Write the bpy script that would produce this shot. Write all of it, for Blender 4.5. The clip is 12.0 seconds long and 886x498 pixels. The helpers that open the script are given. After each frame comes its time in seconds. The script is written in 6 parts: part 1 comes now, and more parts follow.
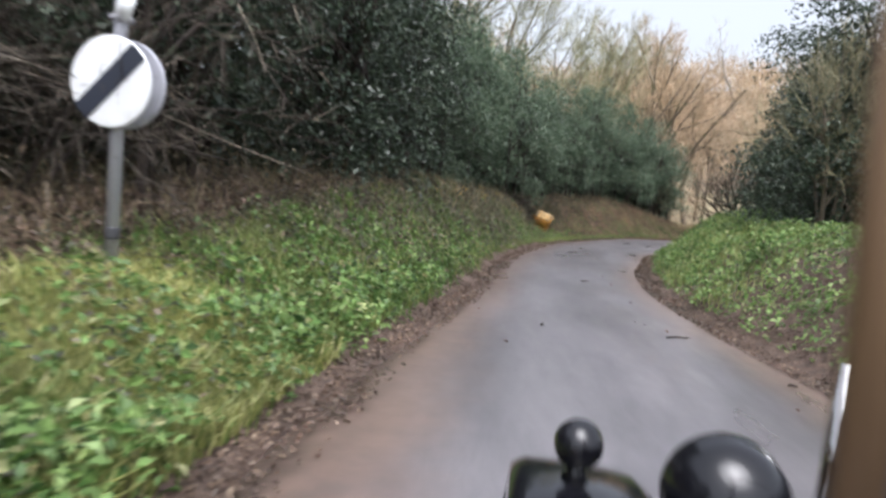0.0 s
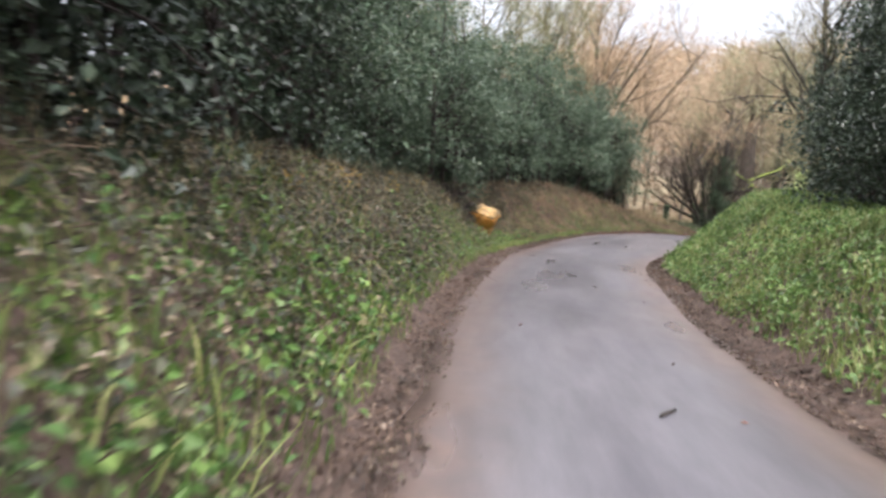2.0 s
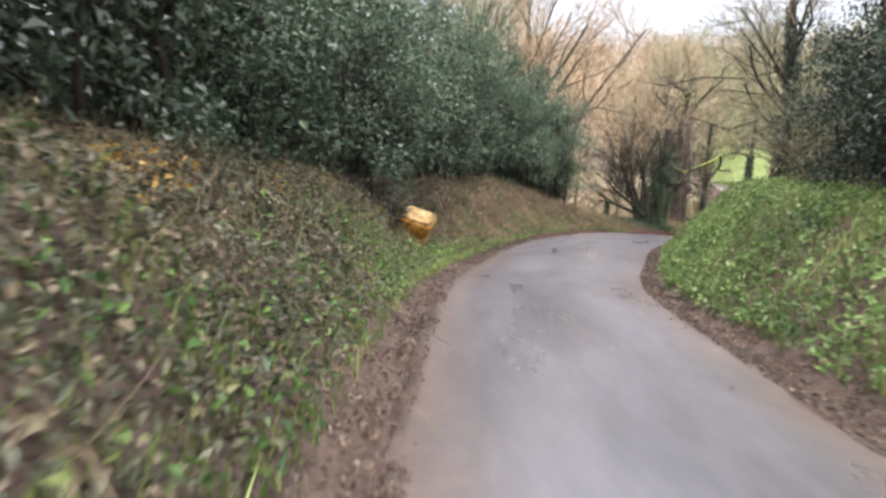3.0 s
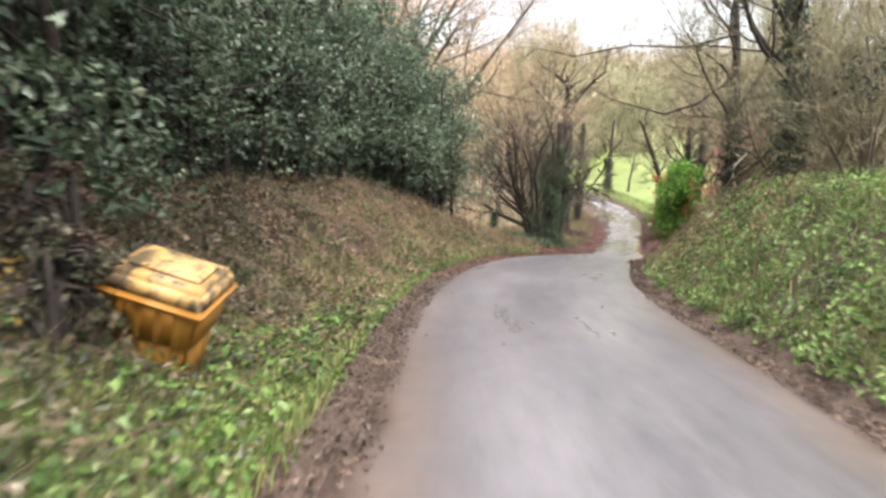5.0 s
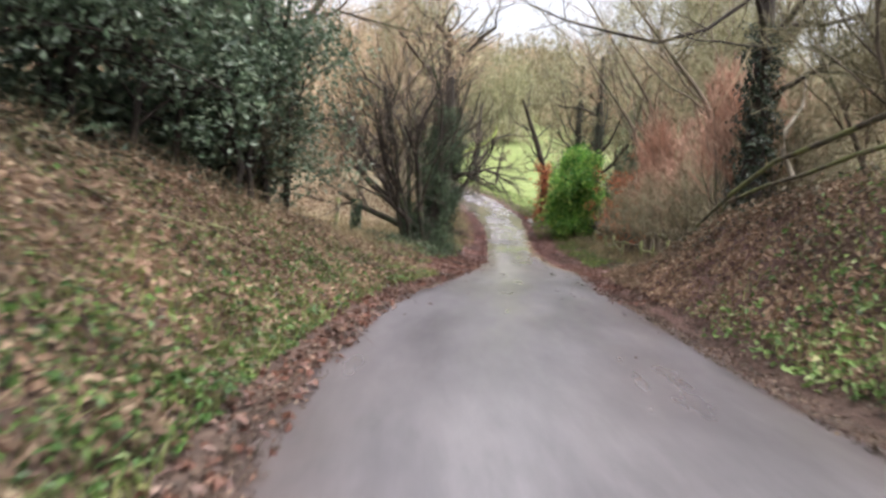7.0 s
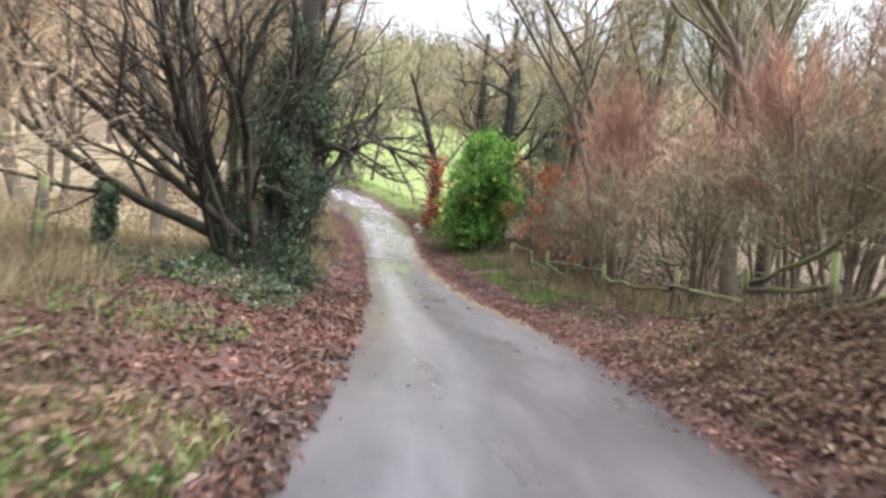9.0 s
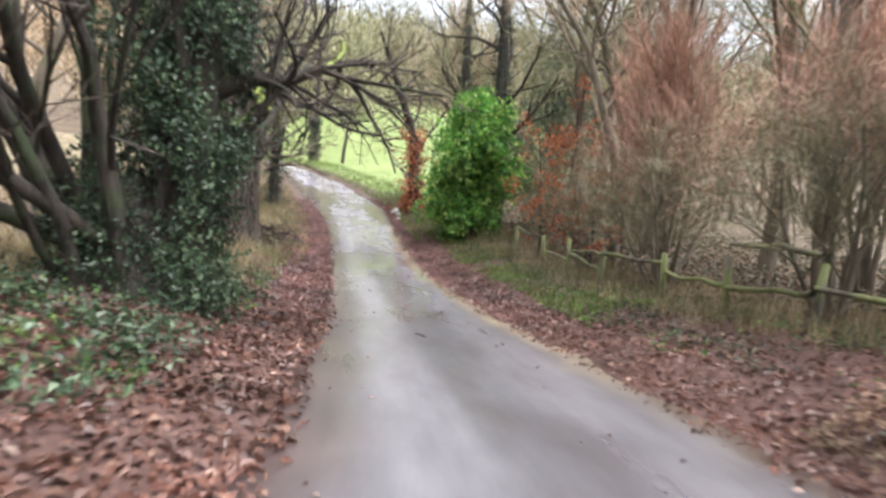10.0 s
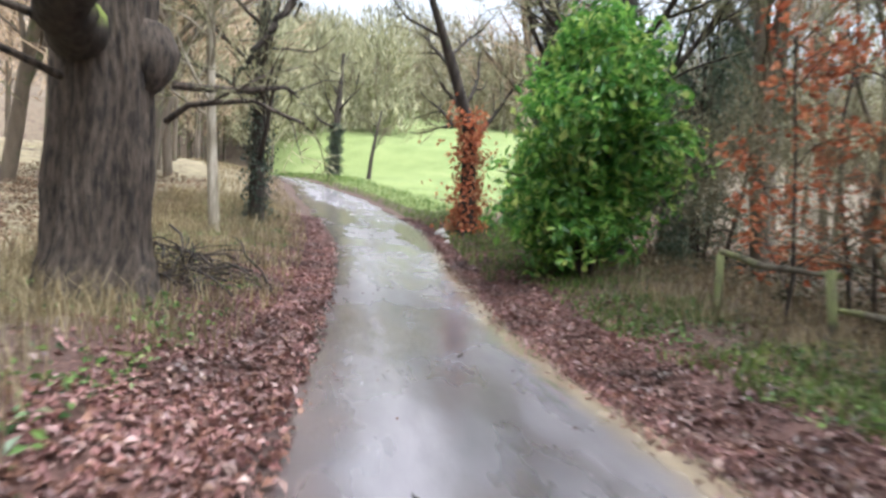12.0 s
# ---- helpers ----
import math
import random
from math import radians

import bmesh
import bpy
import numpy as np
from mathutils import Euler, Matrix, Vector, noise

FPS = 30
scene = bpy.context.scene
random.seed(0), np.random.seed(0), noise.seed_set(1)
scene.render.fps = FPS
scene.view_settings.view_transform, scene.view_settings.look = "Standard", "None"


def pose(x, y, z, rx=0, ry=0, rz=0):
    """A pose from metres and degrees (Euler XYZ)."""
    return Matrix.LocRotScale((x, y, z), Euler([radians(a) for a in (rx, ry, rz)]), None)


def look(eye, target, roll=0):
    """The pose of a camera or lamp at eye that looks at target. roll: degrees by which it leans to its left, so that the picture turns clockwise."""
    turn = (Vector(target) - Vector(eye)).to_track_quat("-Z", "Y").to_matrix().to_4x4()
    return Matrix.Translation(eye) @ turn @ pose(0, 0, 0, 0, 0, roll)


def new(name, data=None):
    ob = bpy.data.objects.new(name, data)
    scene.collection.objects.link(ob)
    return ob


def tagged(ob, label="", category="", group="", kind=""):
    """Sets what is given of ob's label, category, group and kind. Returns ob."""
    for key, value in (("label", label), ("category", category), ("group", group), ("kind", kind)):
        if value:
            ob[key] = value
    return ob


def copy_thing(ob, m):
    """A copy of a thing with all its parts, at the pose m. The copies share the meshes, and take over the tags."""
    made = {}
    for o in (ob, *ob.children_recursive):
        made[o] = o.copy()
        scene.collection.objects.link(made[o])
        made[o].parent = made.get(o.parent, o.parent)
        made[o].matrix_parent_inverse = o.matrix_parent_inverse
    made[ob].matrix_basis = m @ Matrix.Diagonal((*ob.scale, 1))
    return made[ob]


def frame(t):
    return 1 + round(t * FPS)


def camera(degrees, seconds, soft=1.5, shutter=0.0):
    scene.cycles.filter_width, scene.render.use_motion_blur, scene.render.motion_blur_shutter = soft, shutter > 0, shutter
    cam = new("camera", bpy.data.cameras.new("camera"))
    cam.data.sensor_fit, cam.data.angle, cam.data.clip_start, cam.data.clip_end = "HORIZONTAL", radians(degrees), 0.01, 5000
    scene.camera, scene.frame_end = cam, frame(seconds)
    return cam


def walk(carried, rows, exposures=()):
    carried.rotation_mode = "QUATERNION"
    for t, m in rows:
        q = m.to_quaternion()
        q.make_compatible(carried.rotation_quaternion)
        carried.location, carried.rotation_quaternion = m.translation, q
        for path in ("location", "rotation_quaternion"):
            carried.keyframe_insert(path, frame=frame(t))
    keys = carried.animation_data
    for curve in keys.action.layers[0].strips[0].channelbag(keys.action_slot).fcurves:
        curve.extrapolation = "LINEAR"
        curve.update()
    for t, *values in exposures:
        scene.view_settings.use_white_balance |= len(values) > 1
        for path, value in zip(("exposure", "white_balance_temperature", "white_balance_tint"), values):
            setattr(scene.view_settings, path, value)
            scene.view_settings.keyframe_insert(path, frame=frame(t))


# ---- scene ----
cam = camera(67.9, 12.0, soft=2.8, shutter=0.36)
METRES, EYE = 55.0, 1.35
ROWS = [
    (0.0, 0.0, 0.0, 0.0, 0.73, -7.06, -5.93),
    (0.5, 0.0038, 0.0314, -0.0018, -0.77, -9.2, -7.25),
    (1.0, 0.0062, 0.0653, -0.0025, 1.6, -7.67, -5.22),
    (1.5, 0.008, 0.102, -0.004, 1.12, -7.8, -4.97),
    (2.0, 0.0115, 0.1398, -0.0052, -5.9, -7.2, -3.95),
    (2.5, 0.0158, 0.1785, -0.0065, -10.16, -7.17, -3.33),
    (4.5, 0.0483, 0.3369, -0.0126, -22.06, -5.64, -2.42),
    (5.0, 0.0618, 0.3762, -0.0141, -26.15, -5.39, -2.42),
    (5.5, 0.0791, 0.4163, -0.0156, -29.32, -5.02, -2.21),
    (6.0, 0.0982, 0.4548, -0.0169, -32.39, -5.14, -2.43),
    (6.5, 0.1202, 0.4927, -0.0185, -35.27, -5.3, -2.66),
    (7.0, 0.1448, 0.5298, -0.0202, -39.12, -5.42, -3.87),
    (9.0, 0.2572, 0.6588, -0.0257, -50.39, -4.37, -5.73),
    (9.5, 0.289, 0.6886, -0.0277, -52.01, -4.53, -4.76),
    (10.0, 0.3218, 0.7184, -0.031, -52.56, -5.46, -3.78),
    (10.5, 0.3541, 0.7481, -0.035, -52.58, -6.07, -3.67),
    (11.0, 0.3855, 0.7789, -0.0386, -52.81, -4.94, -4.52),
    (11.5, 0.4192, 0.8117, -0.0418, -51.92, -3.37, -3.5),
    (12.0, 0.4524, 0.8451, -0.0452, -49.96, -2.89, -3.59),
]
walk(cam, [(t, pose(0, 0, EYE) @ pose(METRES * x, METRES * y, METRES * z, 90 + pitch, roll, yaw)) for t, x, y, z, yaw, pitch, roll in ROWS],
     [(0.0, 0.6, 6050, 12), (0.5, 0.33, 6150, 14), (1.0, 0.55, 6250, 16), (1.5, 0.8, 6250, 16), (2.5, 0.9, 6200, 14), (4.5, 1.25, 6550, 12), (5.5, 1.1, 6500, 12), (7.0, 0.88, 6350, 14), (9.0, 1.18, 6100, 12), (10.5, 1.2, 6050, 11), (11.5, 1.2, 5900, 10), (12.0, 1.08, 5850, 10)])

# ---- world and sun ----
SUN_AZ, SUN_EL = radians(180), radians(70)
world = bpy.data.worlds.new("sky")
scene.world = world
world.use_nodes = True
wn = world.node_tree.nodes
sky = wn.new("ShaderNodeTexSky")
sky.sky_type, sky.sun_disc = "NISHITA", False
sky.sun_elevation, sky.sun_rotation = SUN_EL, SUN_AZ
sky.air_density, sky.dust_density, sky.ozone_density = 1.0, 6.0, 1.0
pale = wn.new("ShaderNodeHueSaturation")
pale.inputs["Saturation"].default_value = 0.26
pale.inputs["Value"].default_value = 1.6
world.node_tree.links.new(sky.outputs[0], pale.inputs["Color"])
world.node_tree.links.new(pale.outputs[0], wn["Background"].inputs["Color"])
wn["Background"].inputs["Strength"].default_value = 0.14
sun = new("sun", bpy.data.lights.new("sun", "SUN"))
sun.data.energy, sun.data.angle, sun.data.color = 1.5, radians(50), (1.0, 0.97, 0.95)
sun.matrix_world = look((0, 0, 80), (-60 * math.sin(SUN_AZ), -60 * math.cos(SUN_AZ), 80 - 60 * math.tan(SUN_EL)))


# ---- materials ----
def mat(name, rough=0.8, metal=0.0):
    m = bpy.data.materials.new(name)
    m.use_nodes = True
    b = m.node_tree.nodes["Principled BSDF"]
    b.inputs["Roughness"].default_value, b.inputs["Metallic"].default_value = rough, metal
    return m, m.node_tree.nodes, m.node_tree.links, b


def noise_tex(n, l, scale, detail=4.0, coord="Object", stretch=None, rough=0.6):
    t = n.new("ShaderNodeTexNoise")
    t.inputs["Scale"].default_value, t.inputs["Detail"].default_value, t.inputs["Roughness"].default_value = scale, detail, rough
    c = n.new("ShaderNodeTexCoord")
    if stretch:
        mp = n.new("ShaderNodeMapping")
        mp.inputs["Scale"].default_value = stretch
        l.new(c.outputs[coord], mp.inputs[0])
        l.new(mp.outputs[0], t.inputs["Vector"])
    else:
        l.new(c.outputs[coord], t.inputs["Vector"])
    return t.outputs["Fac"]


def ramp(n, l, fac, stops):
    r = n.new("ShaderNodeValToRGB")
    e = r.color_ramp.elements
    e[0].position, e[0].color = stops[0][0], (*stops[0][1], 1)
    e[1].position, e[1].color = stops[-1][0], (*stops[-1][1], 1)
    for p, c in stops[1:-1]:
        e.new(p).color = (*c, 1)
    l.new(fac, r.inputs[0])
    return r.outputs[0]


def mix(n, l, fac, a, b, mode="MIX"):
    m = n.new("ShaderNodeMix")
    m.data_type, m.blend_type = "RGBA", mode
    for sock, v in ((0, fac), (6, a), (7, b)):
        if isinstance(v, (int, float)):
            m.inputs[sock].default_value = v
        elif isinstance(v, tuple):
            m.inputs[sock].default_value = (*v, 1)
        else:
            l.new(v, m.inputs[sock])
    return m.outputs[2]


def mathn(n, l, op, a, b=0.0):
    m = n.new("ShaderNodeMath")
    m.operation, m.use_clamp = op, False
    for i, v in enumerate((a, b)):
        if isinstance(v, (int, float)):
            m.inputs[i].default_value = v
        else:
            l.new(v, m.inputs[i])
    return m.outputs[0]


def bump(n, l, b, height, strength, dist=0.02):
    k = n.new("ShaderNodeBump")
    k.inputs["Strength"].default_value, k.inputs["Distance"].default_value = strength, dist
    l.new(height, k.inputs["Height"])
    l.new(k.outputs[0], b.inputs["Normal"])


def smooth(n, l, v, lo, hi):
    r = n.new("ShaderNodeMapRange")
    r.interpolation_type = "SMOOTHSTEP"
    r.inputs["From Min"].default_value, r.inputs["From Max"].default_value = lo, hi
    l.new(v, r.inputs[0])
    return r.outputs[0]


def leaf_mat(name, stops, rough=0.45, through_light=0.25, big=0.6, gloss=0.4, swing=0.0):
    """Leaves: each leaf its own tone, a slower drift over the plant, and some light shining through."""
    m, n, l, b = mat(name, rough)
    g = n.new("ShaderNodeNewGeometry")
    c = ramp(n, l, g.outputs["Random Per Island"], stops)
    drift = noise_tex(n, l, big, 3.0)
    # swing deepens the drift, painting lit and shaded clumps into the leaf colour
    dark = ramp(n, l, drift, [(0.3, (0.55 - swing, 0.6 - swing, 0.55 - swing)), (0.7, (1.25 + swing, 1.2 + swing, 1.1 + swing))])
    c = mix(n, l, 1.0, c, dark, "MULTIPLY")
    l.new(c, b.inputs["Base Color"])
    b.inputs["Specular IOR Level"].default_value = gloss
    if through_light:
        t = n.new("ShaderNodeBsdfTranslucent")
        l.new(c, t.inputs["Color"])
        s = n.new("ShaderNodeMixShader")
        s.inputs[0].default_value = through_light
        l.new(b.outputs[0], s.inputs[1])
        l.new(t.outputs[0], s.inputs[2])
        l.new(s.outputs[0], n["Material Output"].inputs["Surface"])
    return m


def bark_mat(name, dark, light, moss=None, scale=6.0, moss_at=(0.55, 0.7), top_only=False):
    m, n, l, b = mat(name, 0.9)
    f = noise_tex(n, l, scale, 6.0, stretch=(1, 1, 0.25))
    c = ramp(n, l, f, [(0.35, dark), (0.7, light)])
    if moss:
        k = smooth(n, l, noise_tex(n, l, 1.7, 5.0), *moss_at)
        if top_only:
            g = n.new("ShaderNodeNewGeometry")
            x = n.new("ShaderNodeSeparateXYZ")
            l.new(g.outputs["Normal"], x.inputs[0])
            k = mathn(n, l, "MULTIPLY", k, smooth(n, l, x.outputs["Z"], -0.1, 0.5))
        c = mix(n, l, k, c, moss)
    l.new(c, b.inputs["Base Color"])
    bump(n, l, b, noise_tex(n, l, scale * 2.0, 6.0, stretch=(1, 1, 0.15)), 1.0, 0.05)
    return m


M_IVY = leaf_mat("evergreen_leaf", [(0.0, (0.021, 0.036, 0.022)), (0.5, (0.037, 0.057, 0.036)), (0.9, (0.068, 0.092, 0.062)), (1.0, (0.11, 0.135, 0.097))], 0.38, 0.1, 1.5, 0.45, 0.22)
M_IVYTREE = leaf_mat("tree_ivy_leaf", [(0.0, (0.024, 0.045, 0.024)), (0.5, (0.048, 0.085, 0.044)), (0.85, (0.085, 0.13, 0.07)), (1.0, (0.15, 0.195, 0.12))], 0.42, 0.15, 1.5, 0.4, 0.15)
M_HOLLY = leaf_mat("grey_green_leaf", [(0.0, (0.056, 0.095, 0.06)), (0.5, (0.102, 0.153, 0.098)), (0.9, (0.168, 0.218, 0.152)), (1.0, (0.235, 0.278, 0.205))], 0.36, 0.16, 1.5, 0.5, 0.22)
M_LAUREL = leaf_mat("laurel_leaf", [(0.0, (0.055, 0.17, 0.035)), (0.4, (0.14, 0.35, 0.07)), (0.8, (0.3, 0.52, 0.11)), (1.0, (0.62, 0.7, 0.24))], 0.3, 0.45, 1.4, 0.5, 0.1)
M_NETTLE = leaf_mat("nettle_leaf", [(0.0, (0.032, 0.07, 0.02)), (0.5, (0.1, 0.195, 0.05)), (0.88, (0.19, 0.29, 0.085)), (1.0, (0.24, 0.21, 0.11))], 0.45, 0.28)
M_WEED = leaf_mat("bright_weed_leaf", [(0.0, (0.075, 0.135, 0.04)), (0.5, (0.165, 0.27, 0.085)), (0.88, (0.26, 0.37, 0.14)), (1.0, (0.37, 0.37, 0.21))], 0.45, 0.35, 1.3, 0.35, 0.2)
M_GCOVER = leaf_mat("bank_ivy_leaf", [(0.0, (0.034, 0.036, 0.023)), (0.4, (0.064, 0.068, 0.041)), (0.66, (0.105, 0.112, 0.066)), (0.8, (0.155, 0.115, 0.078)), (1.0, (0.23, 0.195, 0.14))], 0.5, 0.15, 1.1, 0.4, 0.15)
M_DEAD = leaf_mat("dead_bracken_leaf", [(0.0, (0.165, 0.108, 0.078)), (0.5, (0.235, 0.16, 0.116)), (0.85, (0.3, 0.21, 0.155)), (1.0, (0.38, 0.31, 0.22))], 0.7, 0.3, 1.2, 0.3, 0.2)
M_FALLEN = leaf_mat("fallen_leaf", [(0.0, (0.082, 0.036, 0.027)), (0.5, (0.127, 0.059, 0.044)), (0.9, (0.17, 0.087, 0.065)), (1.0, (0.28, 0.18, 0.14))], 0.45, 0.12, 1.0, 0.45, 0.2)
M_PINKLEAF = leaf_mat("damp_purple_leaf", [(0.0, (0.115, 0.055, 0.055)), (0.5, (0.19, 0.095, 0.092)), (0.9, (0.26, 0.145, 0.138)), (1.0, (0.42, 0.3, 0.28))], 0.4, 0.1, 1.0, 0.5, 0.2)
M_MUDLEAF = leaf_mat("rotting_leaf", [(0.0, (0.045, 0.03, 0.023)), (0.6, (0.11, 0.072, 0.055)), (0.9, (0.18, 0.125, 0.095)), (1.0, (0.3, 0.23, 0.18))], 0.55, 0.08, 1.2, 0.4, 0.1)
M_RUST = leaf_mat("rust_beech_leaf", [(0.0, (0.34, 0.095, 0.045)), (0.6, (0.56, 0.19, 0.095)), (1.0, (0.68, 0.33, 0.18))], 0.6, 0.4)
M_YELLOW = leaf_mat("yellow_leaf", [(0.0, (0.35, 0.2, 0.04)), (0.6, (0.6, 0.38, 0.08)), (1.0, (0.7, 0.52, 0.2))], 0.55, 0.3)
M_GRASS = leaf_mat("grass_blade", [(0.0, (0.05, 0.1, 0.022)), (0.6, (0.13, 0.22, 0.045)), (1.0, (0.3, 0.32, 0.12))], 0.55, 0.3)
M_LIME = leaf_mat("long_grass_blade", [(0.0, (0.14, 0.18, 0.06)), (0.6, (0.26, 0.31, 0.11)), (1.0, (0.42, 0.42, 0.21))], 0.55, 0.35)
M_YGRASS = leaf_mat("yellow_grass_blade", [(0.0, (0.2, 0.22, 0.07)), (0.6, (0.44, 0.45, 0.17)), (1.0, (0.62, 0.58, 0.3))], 0.55, 0.4)
M_STRAW = leaf_mat("dry_grass_blade", [(0.0, (0.13, 0.1, 0.055)), (0.6, (0.3, 0.24, 0.14)), (1.0, (0.48, 0.41, 0.27))], 0.7, 0.3, 1.0, 0.4, 0.1)
M_TWIG = leaf_mat("bare_twig", [(0.0, (0.13, 0.115, 0.07)), (0.6, (0.28, 0.25, 0.16)), (1.0, (0.43, 0.39, 0.27))], 0.85, 0.0)
M_TWIG_OLIVE = leaf_mat("olive_twig", [(0.0, (0.19, 0.185, 0.11)), (0.6, (0.37, 0.355, 0.22)), (1.0, (0.5, 0.48, 0.33))], 0.85, 0.0)
M_TWIG_RED = leaf_mat("russet_twig", [(0.0, (0.27, 0.14, 0.105)), (0.6, (0.56, 0.33, 0.255)), (1.0, (0.68, 0.49, 0.39))], 0.8, 0.0)
M_TWIG_BUFF = leaf_mat("buff_twig", [(0.0, (0.32, 0.22, 0.145)), (0.6, (0.53, 0.39, 0.275)), (1.0, (0.66, 0.52, 0.39))], 0.85, 0.0)
M_BRAMBLE = leaf_mat("bramble_stem", [(0.0, (0.04, 0.025, 0.02)), (0.7, (0.11, 0.07, 0.05)), (1.0, (0.26, 0.2, 0.14))], 0.7, 0.0)
M_VINE = leaf_mat("pale_vine", [(0.0, (0.028, 0.021, 0.017)), (0.75, (0.075, 0.058, 0.047)), (1.0, (0.25, 0.21, 0.175))], 0.85, 0.0)
M_BARK = bark_mat("grey_brown_bark", (0.018, 0.014, 0.011), (0.08, 0.062, 0.048), (0.045, 0.058, 0.024), 6.0, (0.58, 0.72))
# shade inside the hedge put into the colour: a darker copy of bark
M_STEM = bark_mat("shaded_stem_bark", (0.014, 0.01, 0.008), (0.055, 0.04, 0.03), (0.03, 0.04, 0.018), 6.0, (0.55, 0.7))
M_COPPICE = bark_mat("damp_dark_bark", (0.02, 0.016, 0.012), (0.075, 0.058, 0.043), (0.05, 0.065, 0.028), 8.0, (0.5, 0.66))
# haze put into the colour: bark paled for distant trunks and shrub stems
M_HAZEBARK = bark_mat("haze_paled_bark", (0.1, 0.08, 0.058), (0.23, 0.185, 0.138), (0.12, 0.125, 0.065), 4.0, (0.5, 0.66))
M_OAK = bark_mat("oak_bark", (0.018, 0.014, 0.011), (0.15, 0.115, 0.086), (0.08, 0.09, 0.04), 16.0, (0.66, 0.8))
M_MOSS = bark_mat("mossy_bark", (0.02, 0.016, 0.012), (0.075, 0.058, 0.044), (0.2, 0.25, 0.045), 14.0, (0.3, 0.46), True)
M_PALE = bark_mat("pale_bark", (0.2, 0.17, 0.12), (0.5, 0.45, 0.36), (0.2, 0.2, 0.1), 5.0, (0.58, 0.72))
M_POST = bark_mat("weathered_wood", (0.06, 0.052, 0.036), (0.2, 0.175, 0.125), (0.2, 0.22, 0.085), 7.0, (0.4, 0.56))


def ground_mat():
    m, n, l, b = mat("earth_and_grass", 0.95)
    a = n.new("ShaderNodeAttribute")
    a.attribute_name = "grass"
    soil = ramp(n, l, noise_tex(n, l, 9.0, 8.0), [(0.3, (0.045, 0.029, 0.022)), (0.55, (0.095, 0.062, 0.046)), (0.8, (0.16, 0.112, 0.082))])
    field = ramp(n, l, noise_tex(n, l, 0.35, 8.0), [(0.3, (0.125, 0.165, 0.048)), (0.6, (0.185, 0.228, 0.075)), (0.8, (0.25, 0.262, 0.115))])
    fac = smooth(n, l, mathn(n, l, "ADD", a.outputs["Fac"], mathn(n, l, "MULTIPLY", mathn(n, l, "SUBTRACT", noise_tex(n, l, 1.1, 6.0), 0.5), 0.9)), 0.4, 0.6)
    dry = n.new("ShaderNodeAttribute")
    dry.attribute_name = "straw"
    hay = ramp(n, l, noise_tex(n, l, 2.6, 8.0), [(0.3, (0.15, 0.12, 0.07)), (0.55, (0.3, 0.25, 0.155)), (0.75, (0.36, 0.34, 0.19))])
    soil = mix(n, l, mathn(n, l, "MULTIPLY", dry.outputs["Fac"], smooth(n, l, noise_tex(n, l, 0.8, 6.0), 0.3, 0.5)), soil, hay)
    mould = n.new("ShaderNodeAttribute")
    mould.attribute_name = "mould"
    rot = ramp(n, l, noise_tex(n, l, 17.0, 6.0), [(0.3, (0.055, 0.027, 0.022)), (0.55, (0.105, 0.052, 0.041)), (0.75, (0.155, 0.086, 0.068))])
    soil = mix(n, l, mathn(n, l, "MULTIPLY", mould.outputs["Fac"], 0.9), soil, rot)
    l.new(mix(n, l, fac, soil, field), b.inputs["Base Color"])
    bump(n, l, b, noise_tex(n, l, 22.0, 8.0), 0.9, 0.05)
    return m


